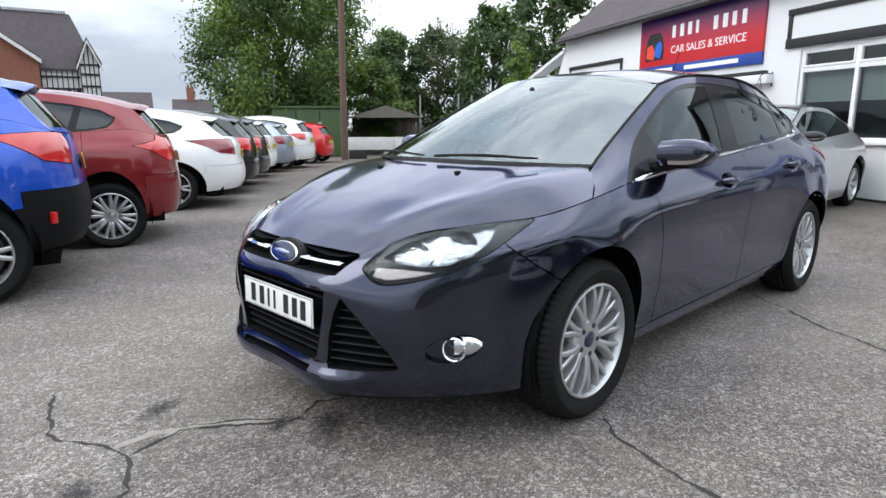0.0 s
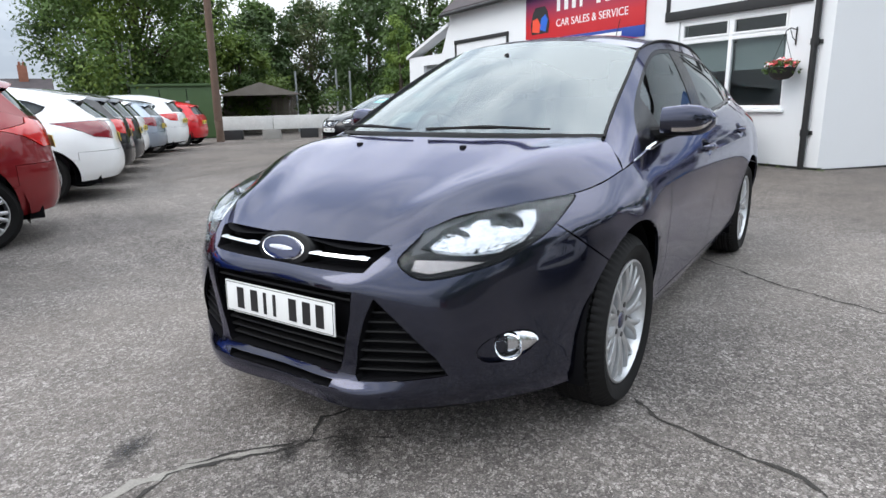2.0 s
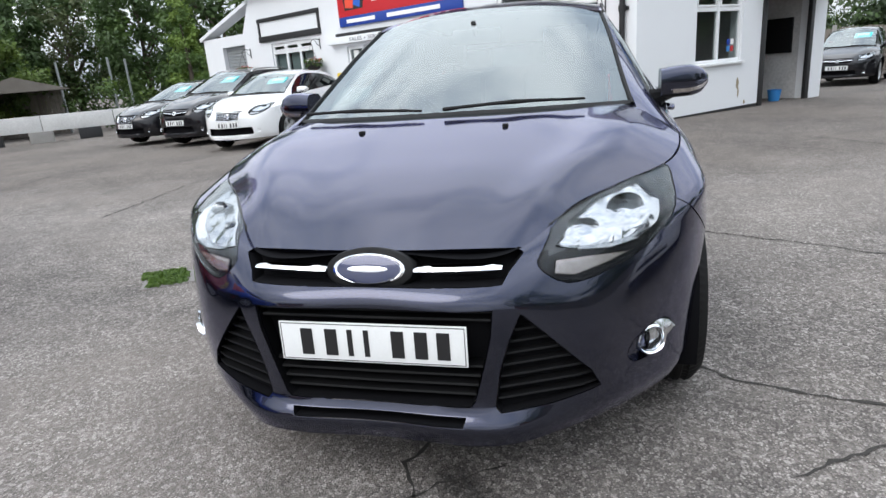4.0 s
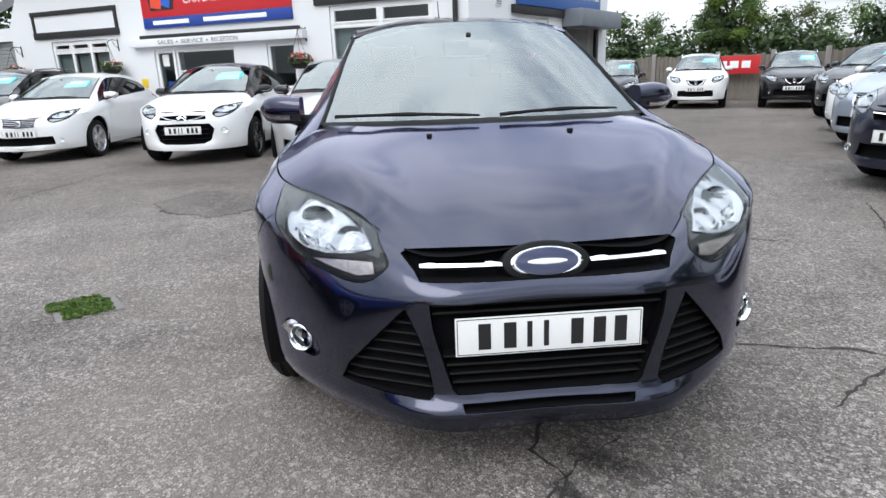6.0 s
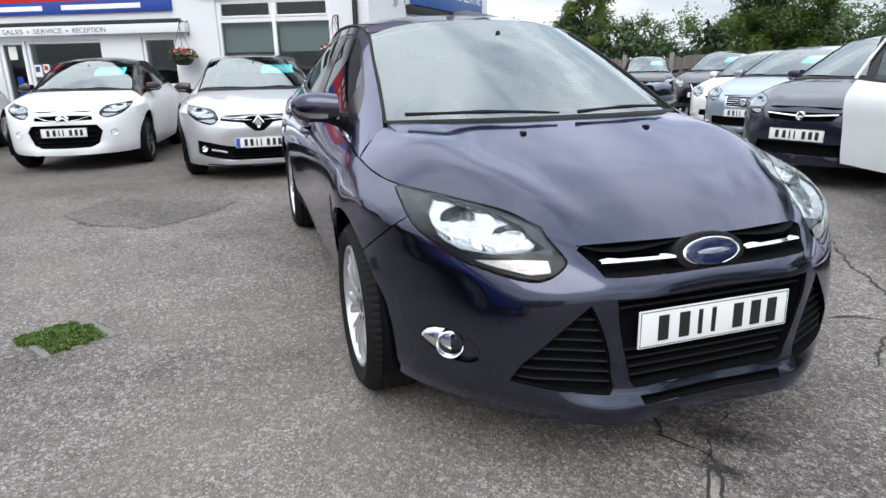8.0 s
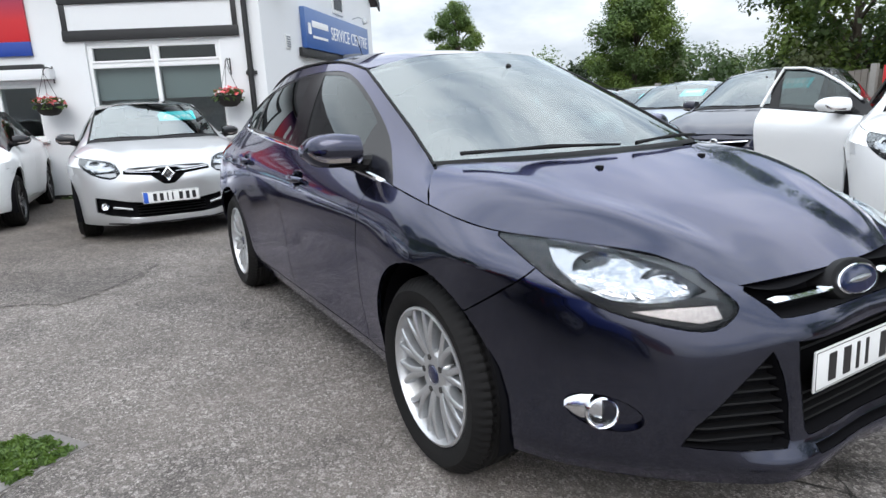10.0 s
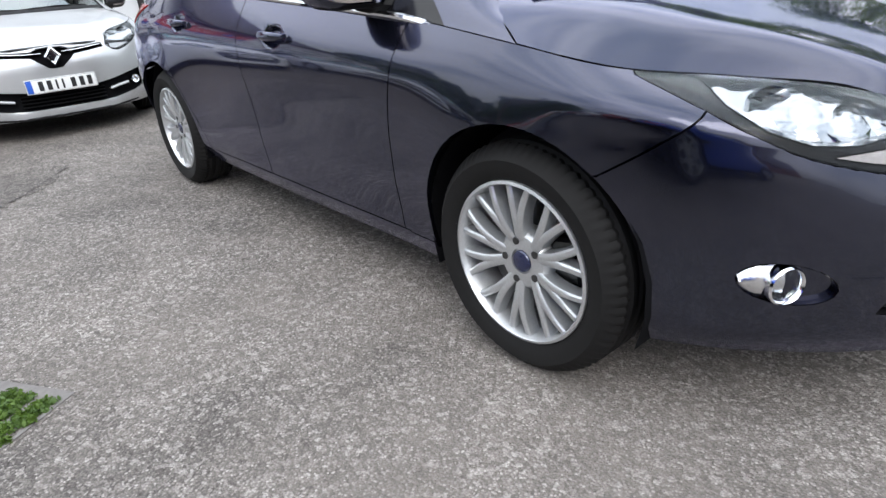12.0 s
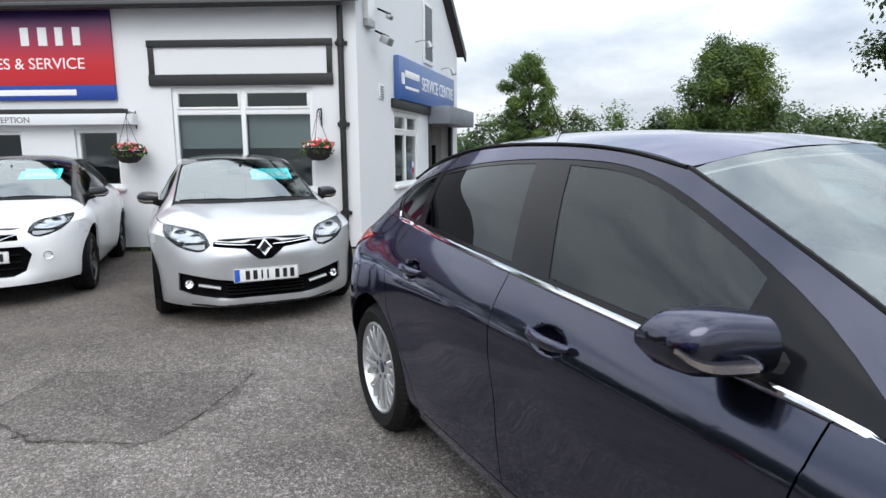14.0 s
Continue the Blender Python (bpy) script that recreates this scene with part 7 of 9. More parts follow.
for s, deep_ in ((3.76, 0.26), (5.60, 0.05)):
    tagged(part("door_jamb", sbox(s - 0.05, s + 0.09, -0.03, deep_, -0.6, 1.98, 0.006), M["black_paint"]), "black steel jamb of the workshop entrance", "jamb", kind="structure")
b = bmesh.new()
for q in ((3.6, 3.72, 0.25, 4.2, -0.5, 2.6), (5.70, 5.82, 0.25, 4.2, -0.5, 2.6), (3.6, 5.82, 4.2, 4.3, -0.5, 2.6), (3.6, 5.82, 0.25, 4.3, 2.6, 2.7)):
    add_box(b, *q)
bmesh.ops.transform(b, matrix=SM, verts=b.verts[:])
tagged(part("bay_lining", b, M["bay_wall"], None, "", 30), "grubby white painted workshop bay walls", "wall", kind="structure")
tagged(part("notice_board", sbox(5.62, 5.69, 0.39, 1.09, 0.84, 1.57, 0.01), M["black_plastic"]), "dark board on the workshop wall", "board")
for s, mt, lb in ((4.17, "red_plastic", "red plastic bucket on the workshop floor"), (4.92, "blue_plastic", "blue plastic bucket on the workshop floor")):
    bk = thing("bucket", SM @ Matrix.Translation((s, 0.30, -0.155)), lb, "bucket", "buckets")
    b = bmesh.new()
    add_lathe(b, [(0.001, 0.005), (0.10, 0.0), (0.14, 0.26), (0.15, 0.27), (0.135, 0.265), (0.098, 0.02), (0.001, 0.015)], 20, "z")
    part("body", b, M[mt], bk)
    b = bmesh.new()
    add_path(b, [(0.14 * math.cos(a), 0.02, 0.26 + 0.10 * math.sin(a)) for a in np.linspace(0, math.pi, 9)], 0.004, 5)
    part("bucket_handle", b, M["galv"], bk)
# vent, alarm box, lamps and cameras by the corner
v = thing("wall_vent", Matrix.Identity(4), "small white louvred wall vent", "vent")
part("vent_frame", sbox(0.88, 1.08, -0.02, -0.002, 2.26, 2.50, 0.004), M["upvc"], v)
for k in range(5):
    part("slat", sbox(0.90, 1.06, -0.028, -0.021, 2.285 + k * 0.04, 2.305 + k * 0.04, 0.002), M["grey_metal"], v)
al = thing("alarm_box", Matrix.Identity(4), "cream alarm box high on the white wall", "alarm box")
part("case", sbox(0.28, 0.56, -0.09, -0.002, 3.38, 3.75, 0.02), M["upvc"], al)
part("base", sbox(0.28, 0.56, -0.09, -0.002, 3.28, 3.378, 0.01), M["galv"], al)
for s, z, sz in ((0.70, 3.12, 0.12), (0.85, 3.50, 0.07)):
    fl = thing("floodlight", SM @ Matrix.Translation((s, -0.22, z)) @ Matrix.Rotation(radians(25), 4, "X"), "small grey floodlight on the white wall", "floodlight", "wall lights")
    part("body", box(-sz, sz, -sz * 0.6, sz * 0.6, -sz * 0.5, sz * 0.5, 0.02), M["galv"], fl)
    part("arm", box(-0.015, 0.015, 0.0, 0.24, sz * 0.4, sz * 0.4 + 0.03, 0.005), M["black_plastic"], fl)
for s, z in ((2.9, 3.42), (4.75, 3.15)):
    fl = thing("spot_lamp", SM @ Matrix.Translation((s, -0.25, z)), "small grey spot lamp on an arm", "lamp", "wall lights")
    b = bmesh.new()
    add_path(b, [(0, 0.25, 0.05), (0, 0.1, 0.08), (0, 0.0, 0.03)], 0.012, 6)
    part("arm", b, M["galv"], fl)
    b = bmesh.new()
    add_tube(b, (0, 0.0, 0.05), (0, -0.05, -0.07), 0.035, 0.06, 12)
    part("shade", b, M["galv"], fl)
uw = thing("window_6", Matrix.Identity(4), "tall narrow white upper window", "window", kind="structure")
part("window_frame", sbox(3.38, 4.05, -0.03, -0.002, 3.16, 4.35, 0.01), M["upvc"], uw)
part("pane", sbox(3.46, 3.97, -0.034, -0.031, 3.24, 4.28), M["gloss_black"], uw)
# flaked paint low on the side wall
M["bare_render"] = varied(material("bare_tan_render", (0.36, 0.30, 0.20), 0.9), 0.6, 12, 60, 0.002)
rng_w = random.Random(12)
for s_, z_, w_, h_, mt_, lb_ in ((2.98, 0.40, 0.055, 0.11, "bare_render", "tan patch of flaked paint on the white wall"), (3.02, 0.22, 0.03, 0.10, "bare_render", "tan streak of flaked paint on the white wall"), (3.25, 0.02, 0.04, 0.04, "bare_render", "tan chip of flaked paint low on the white wall")):
    b = bmesh.new()
    ring = [(s_ + w_ * rng_w.uniform(0.6, 1.15) * math.cos(a), z_ + h_ * rng_w.uniform(0.6, 1.15) * math.sin(a)) for a in np.linspace(0, 2 * math.pi, 18, endpoint=False)]
    f_ = [b.verts.new((x, -0.003, z)) for x, z in ring]
    k_ = [b.verts.new((x, 0.01, z)) for x, z in ring]
    b.faces.new(f_)
    for i in range(18):
        b.faces.new((f_[i], k_[i], k_[(i + 1) % 18], f_[(i + 1) % 18]))
    bmesh.ops.recalc_face_normals(b, faces=b.faces[:])
    bmesh.ops.transform(b, matrix=SM, verts=b.verts[:])
    tagged(part("wall_stain", b, M[mt_], None, "", 30), lb_, "stain", "stains on the side wall", "structure")
# plinth
tagged(part("plinth", fbox(LEFT_U, CORNER_U + 0.02, -0.02, 0.10, -0.65, -0.02), M["black_paint"]), "black painted plinth at the foot of the wall", "plinth", kind="structure")
tagged(part("plinth_side", sbox(-0.02, 3.67, -0.02, 0.10, -0.65, -0.04), M["black_paint"]), "black painted plinth at the foot of the side wall", "plinth", kind="structure")
# back and end walls, ceiling, roof
bw = bmesh.new()
add_box(bw, LEFT_U, -2.0, 6.2, 6.45, -0.6, 3.6)
add_box(bw, LEFT_U, LEFT_U + 0.25, 0.25, 6.2, -0.6, 2.4)
bmesh.ops.transform(bw, matrix=BM, verts=bw.verts[:])
tagged(part("wall_back", bw, M["render"], None, "", 30), "white rear and end walls of the garage", "wall", kind="structure")
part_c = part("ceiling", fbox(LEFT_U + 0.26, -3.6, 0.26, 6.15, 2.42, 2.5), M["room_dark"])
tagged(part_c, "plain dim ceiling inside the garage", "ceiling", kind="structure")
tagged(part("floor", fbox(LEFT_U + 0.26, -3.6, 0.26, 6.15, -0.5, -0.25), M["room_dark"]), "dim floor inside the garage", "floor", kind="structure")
rf_ = bmesh.new()
inv = BM.inverted()
re_, rr_, rb_ = inv @ (SC + SD * -0.25 + SN * 0.12), inv @ (SC + SD * 3.12 + SN * 0.12), inv @ (SC + SD * 6.55 + SN * 0.12)
quads = [[(-14.7, -0.22, 3.52), (re_.x, -0.22, 3.52), (rr_.x, rr_.y, 6.12), (-14.7, rr_.y, 6.12)], [(-14.7, rr_.y, 6.12), (rr_.x, rr_.y, 6.12), (rb_.x, rb_.y, 3.70), (-14.7, rb_.y, 3.70)]]
for q in quads:
    lo = [rf_.verts.new(BM @ Vector(p)) for p in q]
    hi = [rf_.verts.new(BM @ (Vector(p) + Vector((0, 0, 0.09)))) for p in q]
    rf_.faces.new(lo[::-1])
    rf_.faces.new(hi)
    for i in range(4):
        rf_.faces.new((lo[i], lo[(i + 1) % 4], hi[(i + 1) % 4], hi[i]))
tagged(part("roof", rf_, M["slate"], None, "", 30), "grey slate pitched roof of the garage", "roof", kind="structure")
gt = bmesh.new()
add_path(gt, [BM @ Vector((u, -0.27, 3.50)) for u in (-14.7, -9, -3.3)], 0.055, 8)
tagged(part("gutter", gt, M["black_paint"]), "black half-round gutter along the eave", "gutter", kind="structure")
for a, c in (((-0.28, 3.50), (3.12, 6.10)), ((3.12, 6.10), (6.60, 3.60))):
    b = bmesh.new()
    vs = []
    for (s, z) in (a, c):
        for dz in (0, 0.2):
            for y in (-0.16, -0.12):
                vs.append(b.verts.new(SM @ Vector((s, y, z + dz))))
    bmesh.ops.convex_hull(b, input=vs)
    tagged(part("barge_board", b, M["black_paint"], None, "", 30), "black painted barge board on the gable", "barge board", kind="structure")
b = bmesh.new()
vs = []
for u, z in ((-17.62, 2.43), (-14.6, 3.22)):
    for dz in (0, 0.1):
        for y in (-0.06, 0.35):
            vs.append(b.verts.new(BM @ Vector((u, y, z + dz))))
bmesh.ops.convex_hull(b, input=vs)
tagged(part("coping", b, M["render"], None, "", 30), "white coping on the sloping end of the wall", "coping", kind="structure")
tagged(part("low_roof", fbox(LEFT_U, -14.72, 0.26, 6.2, 2.38, 2.42), M["slate"]), "low flat grey roof", "roof", kind="structure")

# ---- the cars ----
def place(x, y, heading):
    """Level with the yard at the car's two ends."""
    h = radians(heading)
    a, b = zg(x, y), zg(x - 2.6 * math.cos(h), y - 2.6 * math.sin(h))
    return Matrix.Translation((x, y, a)) @ Matrix.Rotation(h, 4, "Z") @ Matrix.Rotation(-math.atan2(a - b, 2.6), 4, "Y")


P_WHITE = car_paint("white_paint", (0.78, 0.79, 0.79), 0.0, (0.76, 0.77, 0.77))
P_SILVER = car_paint("silver_paint", (0.50, 0.51, 0.52), 0.6, (0.47, 0.48, 0.49))
P_BLACK = car_paint("black_paint", (0.008, 0.008, 0.010), 0.2)
P_BLUE = car_paint("bright_blue_paint", (0.012, 0.075, 0.48), 0.3, (0.012, 0.07, 0.42))
P_RED = car_paint("dark_red_paint", (0.20, 0.013, 0.016), 0.3, (0.17, 0.012, 0.015))
P_BRIGHT_RED = car_paint("bright_red_paint", (0.52, 0.012, 0.018), 0.1)
P_NAVY = car_paint("navy_paint", (0.012, 0.014, 0.030), 0.35)
P_ICE = car_paint("pale_silver_blue_paint", (0.33, 0.38, 0.45), 0.6)
P_GREY = car_paint("graphite_paint", (0.035, 0.037, 0.042), 0.4)

hero, hsh = build_car("hatchback_car", Matrix.Identity(4), M["hero_paint"], "dark purple-grey five-door hatchback parked on the asphalt", None, True, None, "multi", 20, front="hero", price_card=False)


def axle_from_rear_wheel(wx, wy, heading, wb, half=0.77):
    h = radians(heading)
    f, lft = Vector((math.cos(h), math.sin(h))), Vector((-math.sin(h), math.cos(h)))
    p = Vector((wx, wy)) - lft * half + f * wb
    return p.x, p.y


ROW = "cars parked in the yard"
SUV = dict(length=4.30, width=1.79, height=1.64, wheelbase=2.57, front=0.88, belt=1.12, bonnet=0.85, wheel=0.345, cowl=-0.22, clear=0.25)
# row with their tails to the yard
x, y = axle_from_rear_wheel(1.50, -2.80, -14, 2.57)
build_car("parked_car", place(x, y, -14), P_BLUE, "bright blue crossover with black lower cladding, tail outwards", Shape(**{**SUV, "length": 4.17}), cladding=M["black_plastic"], group=ROW, price_card=False)
x, y = axle_from_rear_wheel(0.22, -4.32, -17, 2.60)
build_car("parked_car", place(x, y, -17), P_RED, "dark metallic red small MPV, tail outwards", Shape(4.10, 1.72, 1.54, 2.60, 0.80, 1.05, 0.80, 0.315, -0.15), group=ROW, price_card=False, wheel_style="twin", spokes=8, tail_shape="pointed")
for LH, wx, wy, pt, lb, shp, tl in (
    (-27, -1.30, -6.75, P_WHITE, "white sloping-back hatchback with dark red tail lamps", Shape(4.6, 1.84, 1.47, 2.70, 0.92), "dark_red_lens"),
    (-30, -2.55, -8.30, P_BLACK, "black hatchback with a roof spoiler, tail outwards", Shape(4.3, 1.80, 1.50, 2.65), "red_lens"),
    (-34, -3.50, -9.75, P_GREY, "graphite grey hatchback, tail outwards", Shape(4.25, 1.80, 1.53, 2.60), "red_lens"),
    (-38, -4.75, -11.7, P_WHITE, "white hatchback with dark tail lamps", Shape(4.2, 1.78, 1.52, 2.60), "dark_red_lens"),
    (-42, -6.15, -13.4, P_ICE, "pale silver-blue hatchback, tail outwards", Shape(4.3, 1.80, 1.48, 2.65), "dark_red_lens"),
    (-46, -7.6, -14.7, P_WHITE, "white tall-backed small MPV, tail outwards", Shape(4.15, 1.74, 1.62, 2.60, 0.8, 1.08, 0.82), "red_lens"),
    (-50, -9.9, -16.9, P_BRIGHT_RED, "bright red small hatchback, tail outwards", Shape(3.9, 1.72, 1.49, 2.5, 0.8), "red_lens"),
):
    x, y = axle_from_rear_wheel(wx, wy, LH, shp.wb)
    build_car("parked_car", place(x, y, LH), pt, lb, shp, tail=tl, group=ROW, price_card=False)
# in front of the building, noses to the yard
build_car("parked_car", place(-5.72, -1.0, -2), P_SILVER, "silver three-door coupe with a turquoise price card", Shape(4.31, 1.80, 1.43, 2.64, 0.80, 0.98, 0.715, 0.32, clear=0.15), front="vee", doors=2, group=ROW, roof=P_BLACK, pillars=P_SILVER, price="\u00a39295")
build_car("parked_car", place(-7.45, -3.25, -5), P_WHITE, "white small hatchback with a black roof and black wheels", Shape(3.95, 1.72, 1.47, 2.46, 0.80, 1.0, 0.76, 0.315, -0.2), front="open", doors=2, group=ROW, roof=P_BLACK, rim="dark_alloy", wheel_style="twin", spokes=6, price="\u00a39495")
build_car("parked_car", place(-8.75, -6.2, -2), P_WHITE, "white three-door hatchback with a price card", Shape(4.05, 1.72, 1.44, 2.47, 0.85, 1.0, 0.73, 0.315), front="tall", doors=2, group=ROW)
build_car("parked_car", place(-10.3, -8.4, -8), P_BLACK, "black estate with roof rails beside the building", Shape(4.6, 1.85, 1.62, 2.70, 0.92, 1.1, 0.82, 0.33), front="plain", group=ROW, rails=True)
build_car("parked_car", place(-11.4, -10.6, -12), P_BLACK, "black saloon with a chrome grille", Shape(4.83, 1.86, 1.5, 2.74, 0.95, 1.02, 0.75, 0.33), front="tall", group=ROW)
# right-hand row, noses to the yard
build_car("parked_car", place(-2.73, 4.80, -74), P_NAVY, "dark navy hatchback with a chrome grille bar", Shape(4.42, 1.81, 1.51, 2.685, 0.92, 1.02, 0.76, 0.325), front="plain", group=ROW)
build_car("parked_car", place(-0.05, 3.65, -65), P_WHITE, "white hatchback with its driver's door standing open", Shape(4.42, 1.81, 1.51, 2.685, 0.92, 1.02, 0.76, 0.325), front="plain", group=ROW, open_door=50, price_card=False)
build_car("parked_car", place(-5.55, 6.75, -70), P_ICE, "pale silver-blue saloon with a slatted chrome grille", Shape(4.83, 1.86, 1.5, 2.74, 0.95, 1.02, 0.75, 0.33), front="tall", group=ROW)
build_car("parked_car", place(-7.6, 8.1, -66), P_WHITE, "white hatchback between two darker cars", Shape(4.3, 1.8, 1.52, 2.65), front="plain", group=ROW)
build_car("parked_car", place(-10.6, 10.0, -58), P_BLACK, "black crossover at the end of the row", Shape(**SUV), front="suv", group=ROW)
build_car("parked_car", place(-14.9, 11.3, -33), P_BLACK, "black crossover with roof rails by the fence", Shape(**SUV), front="suv", group=ROW, rails=True)
build_car("parked_car", place(-16.1, 9.0, -29), P_WHITE, "white crossover with roof rails by the fence", Shape(**SUV), front="suv", group=ROW, rails=True)
build_car("parked_car", place(-17.6, 6.9, -27), P_BLACK, "black hatchback by the fence", Shape(4.4, 1.82, 1.55, 2.65), front="plain", group=ROW)

# ---- trees, hedges and the far surroundings ----
M["bark"] = varied(material("grey_brown_bark", (0.10, 0.08, 0.06), 0.9), 0.6, 6, 50, 0.01)
M["wood_grey"] = varied(material("weathered_grey_timber", (0.20, 0.18, 0.155), 0.9), 0.55, 3, 50, 0.003, 0.05, (0.5, 0.48, 0.45), 0.25)
M["brick"] = varied(material("red_brown_brick", (0.24, 0.10, 0.065), 0.9), 0.5, 3, 30, 0.003, 0.05, (0.5, 0.5, 0.5), 0.2)
M["tudor_white"] = varied(material("white_infill_panel", (0.68, 0.68, 0.66), 0.85), 0.2, 1, 20)
M["green_metal"] = varied(material("green_painted_steel", (0.055, 0.105, 0.035), 0.55), 0.3, 1.5, 20)
M["barrier_white"] = varied(material("chalky_white_board", (0.66, 0.66, 0.64), 0.8), 0.4, 1.5, 20)
M["pole_wood"] = varied(material("brown_pole_timber", (0.14, 0.095, 0.07), 0.9), 0.5, 2, 30, 0.004)
M["grass"] = leaf_material("short_grass", (0.10, 0.17, 0.025))
M["banner"] = varied(material("red_banner", (0.55, 0.015, 0.02), 0.6), 0.2, 1, 20)


def foliage(name, clumps, per, size, mat, seed, parent=None, flat=0.6):
    """Leaves in clumps (centre, radius): one mesh of many small, bent leaves."""
    rng = np.random.default_rng(seed)
    C = np.repeat(np.array([c for c, r in clumps], float), per, axis=0)
    Rr = np.repeat(np.array([r for c, r in clumps], float), per)
    n = len(C)
    d = rng.normal(size=(n, 3))
    d /= np.linalg.norm(d, axis=1, keepdims=True)
    P = C + d * (Rr * rng.random(n) ** 0.62 * rng.uniform(0.75, 1.30, n))[:, None] * [1, 1, 0.85]
    a = rng.normal(size=(n, 3))
    nn = d * 0.7 + rng.normal(size=(n, 3)) * 0.6 + [0, 0, flat]
    nn /= np.linalg.norm(nn, axis=1, keepdims=True)
    a -= nn * (a * nn).sum(1, keepdims=True)
    a /= np.linalg.norm(a, axis=1, keepdims=True)
    b = np.cross(nn, a)
    s = size * rng.uniform(0.55, 1.25, n)[:, None]
    V = np.stack([P - a * s, P - b * s * 0.55 + nn * s * 0.12, P + a * s, P + b * s * 0.55 + nn * s * 0.12], axis=1).reshape(-1, 3)
    me = bpy.data.meshes.new(name)
    me.vertices.add(4 * n)
    me.vertices.foreach_set("co", V.ravel())
    me.loops.add(4 * n)
    me.loops.foreach_set("vertex_index", np.arange(4 * n, dtype=np.int32))
    me.polygons.add(n)
    me.polygons.foreach_set("loop_start", np.arange(0, 4 * n, 4, dtype=np.int32))
    me.update(calc_edges=True)
    for m in mat if isinstance(mat, list) else [mat]:
        me.materials.append(m)
    if isinstance(mat, list):
        # whole clumps share a tone
        me.polygons.foreach_set("material_index", np.repeat(rng.integers(0, len(mat), len(clumps)), per).astype(np.int32))
    o = new(name, me)
    if parent is not None:
        o.parent = parent
    return o


def tree(x, y, h, rad, low, mats, label, seed, clumps=46, per=120, leaf=0.13, conifer=False):
    rnd = random.Random(seed)
    z0 = zg(x, y)
    t = thing("tree", Matrix.Translation((x, y, z0)), label, "tree", "trees round the yard")
    b = bmesh.new()
    lean = (rnd.uniform(-0.3, 0.3), rnd.uniform(-0.3, 0.3))
    r0 = 0.035 * h * 0.5 + 0.06
    spine = [(lean[0] * k * k, lean[1] * k * k, h * 0.9 * k) for k in (0, 0.25, 0.5, 0.75, 1)]
    add_path(b, spine, [r0, r0 * 0.8, r0 * 0.55, r0 * 0.3, 0.03], 8)
    cl = []
    for i in range(clumps):
        k = (i + 0.5) / clumps
        a = i * 2.39996 + rnd.uniform(-0.4, 0.4)
        zz = low + (h - low) * k
        if conifer:
            rr = rad * (1 - 0.85 * k)
        else:
            rr = rad * math.sin(math.pi * (0.12 + 0.83 * k)) ** 0.7 * rnd.uniform(0.45, 1.05)
        c = (rr * math.cos(a) + lean[0] * k, rr * math.sin(a) + lean[1] * k, zz + rnd.uniform(-0.3, 0.3))
        cl.append((c, (0.30 if not conifer else 0.34) * rad * rnd.uniform(0.65, 1.2)))
        if i % 3 == 0 and not conifer:
            s = Vector((lean[0] * 0.3, lean[1] * 0.3, max(low * 0.7, zz - rad * 0.6)))
            e = Vector(c)
            add_path(b, [s, s.lerp(e, 0.5) + Vector((0, 0, 0.15 * rad)), e], [0.3 * r0, 0.2 * r0, 0.015], 5)
    part("trunk", b, M["bark"], t)
    o = foliage("crown", cl, per, leaf, mats, seed, t)
    return t


SH = M["leaf_shade"]
MD, LT, DK, OL = M["leaf_mid"], M["leaf_light"], M["leaf_dark"], M["leaf_olive"]
tree(-14.3, -26.2, 10.5, 4.3, 1.4, [MD, MD, LT, DK], "broad leafy green tree behind the cars", 1, 150, 520, 0.10)
tree(-18.6, -24.6, 4.6, 2.0, 0.5, [LT, MD], "low light green tree beside the pole", 2, 44, 240, 0.12)
tree(-25.2, -31.0, 7.6, 2.2, 1.0, [DK, DK, MD], "dark green tree in the tree line", 3, 50, 240, 0.15)
tree(-29.8, -31.0, 8.2, 3.4, 1.5, [OL, DK, DK], "tall open olive-green tree in the tree line", 4, 60, 190, 0.15)
tree(-29.0, -25.0, 8.8, 2.7, 1.0, [DK, MD, DK], "dark green tree in the tree line", 5, 56, 240, 0.15)
tree(-25.8, -18.0, 9.6, 3.0, 1.0, [DK, MD], "tall dark green tree behind the building", 6, 64, 240, 0.15)
tree(-21.4, -16.6, 5.0, 0.95, 0.2, [LT, MD], "narrow yellow-green conifer by the building", 7, 46, 110, 0.09, True)
tree(-22.6, -17.6, 4.6, 0.9, 0.2, [LT, MD], "narrow yellow-green conifer by the building", 8, 46, 110, 0.09, True)
tree(-23.0, 13.8, 5.7, 1.3, 1.6, [LT, MD, MD], "slim leafy tree standing above the hedge", 9, 60, 620, 0.055)
tree(-14.0, 15.4, 5.0, 1.55, 1.0, [LT, MD, MD], "rounded leafy green tree above the hedge", 10, 90, 800, 0.05)
tree(-7.2, 16.2, 6.6, 2.4, 1.0, [MD, DK, LT], "leafy green tree overhanging the fence", 14, 64, 480, 0.085)
tree(-2.5, 15.8, 6.8, 3.0, 1.0, [MD, DK], "leafy green tree overhanging the fence", 15, 60, 420, 0.09)
tree(4.5, 14.5, 7.5, 3.2, 1.2, [MD, DK], "leafy green tree beyond the fence", 16, 56, 220, 0.14)
tree(11.0, 11.0, 8.5, 3.4, 1.4, [MD, DK], "leafy green tree at the edge of the yard", 17, 50, 100, 0.14)


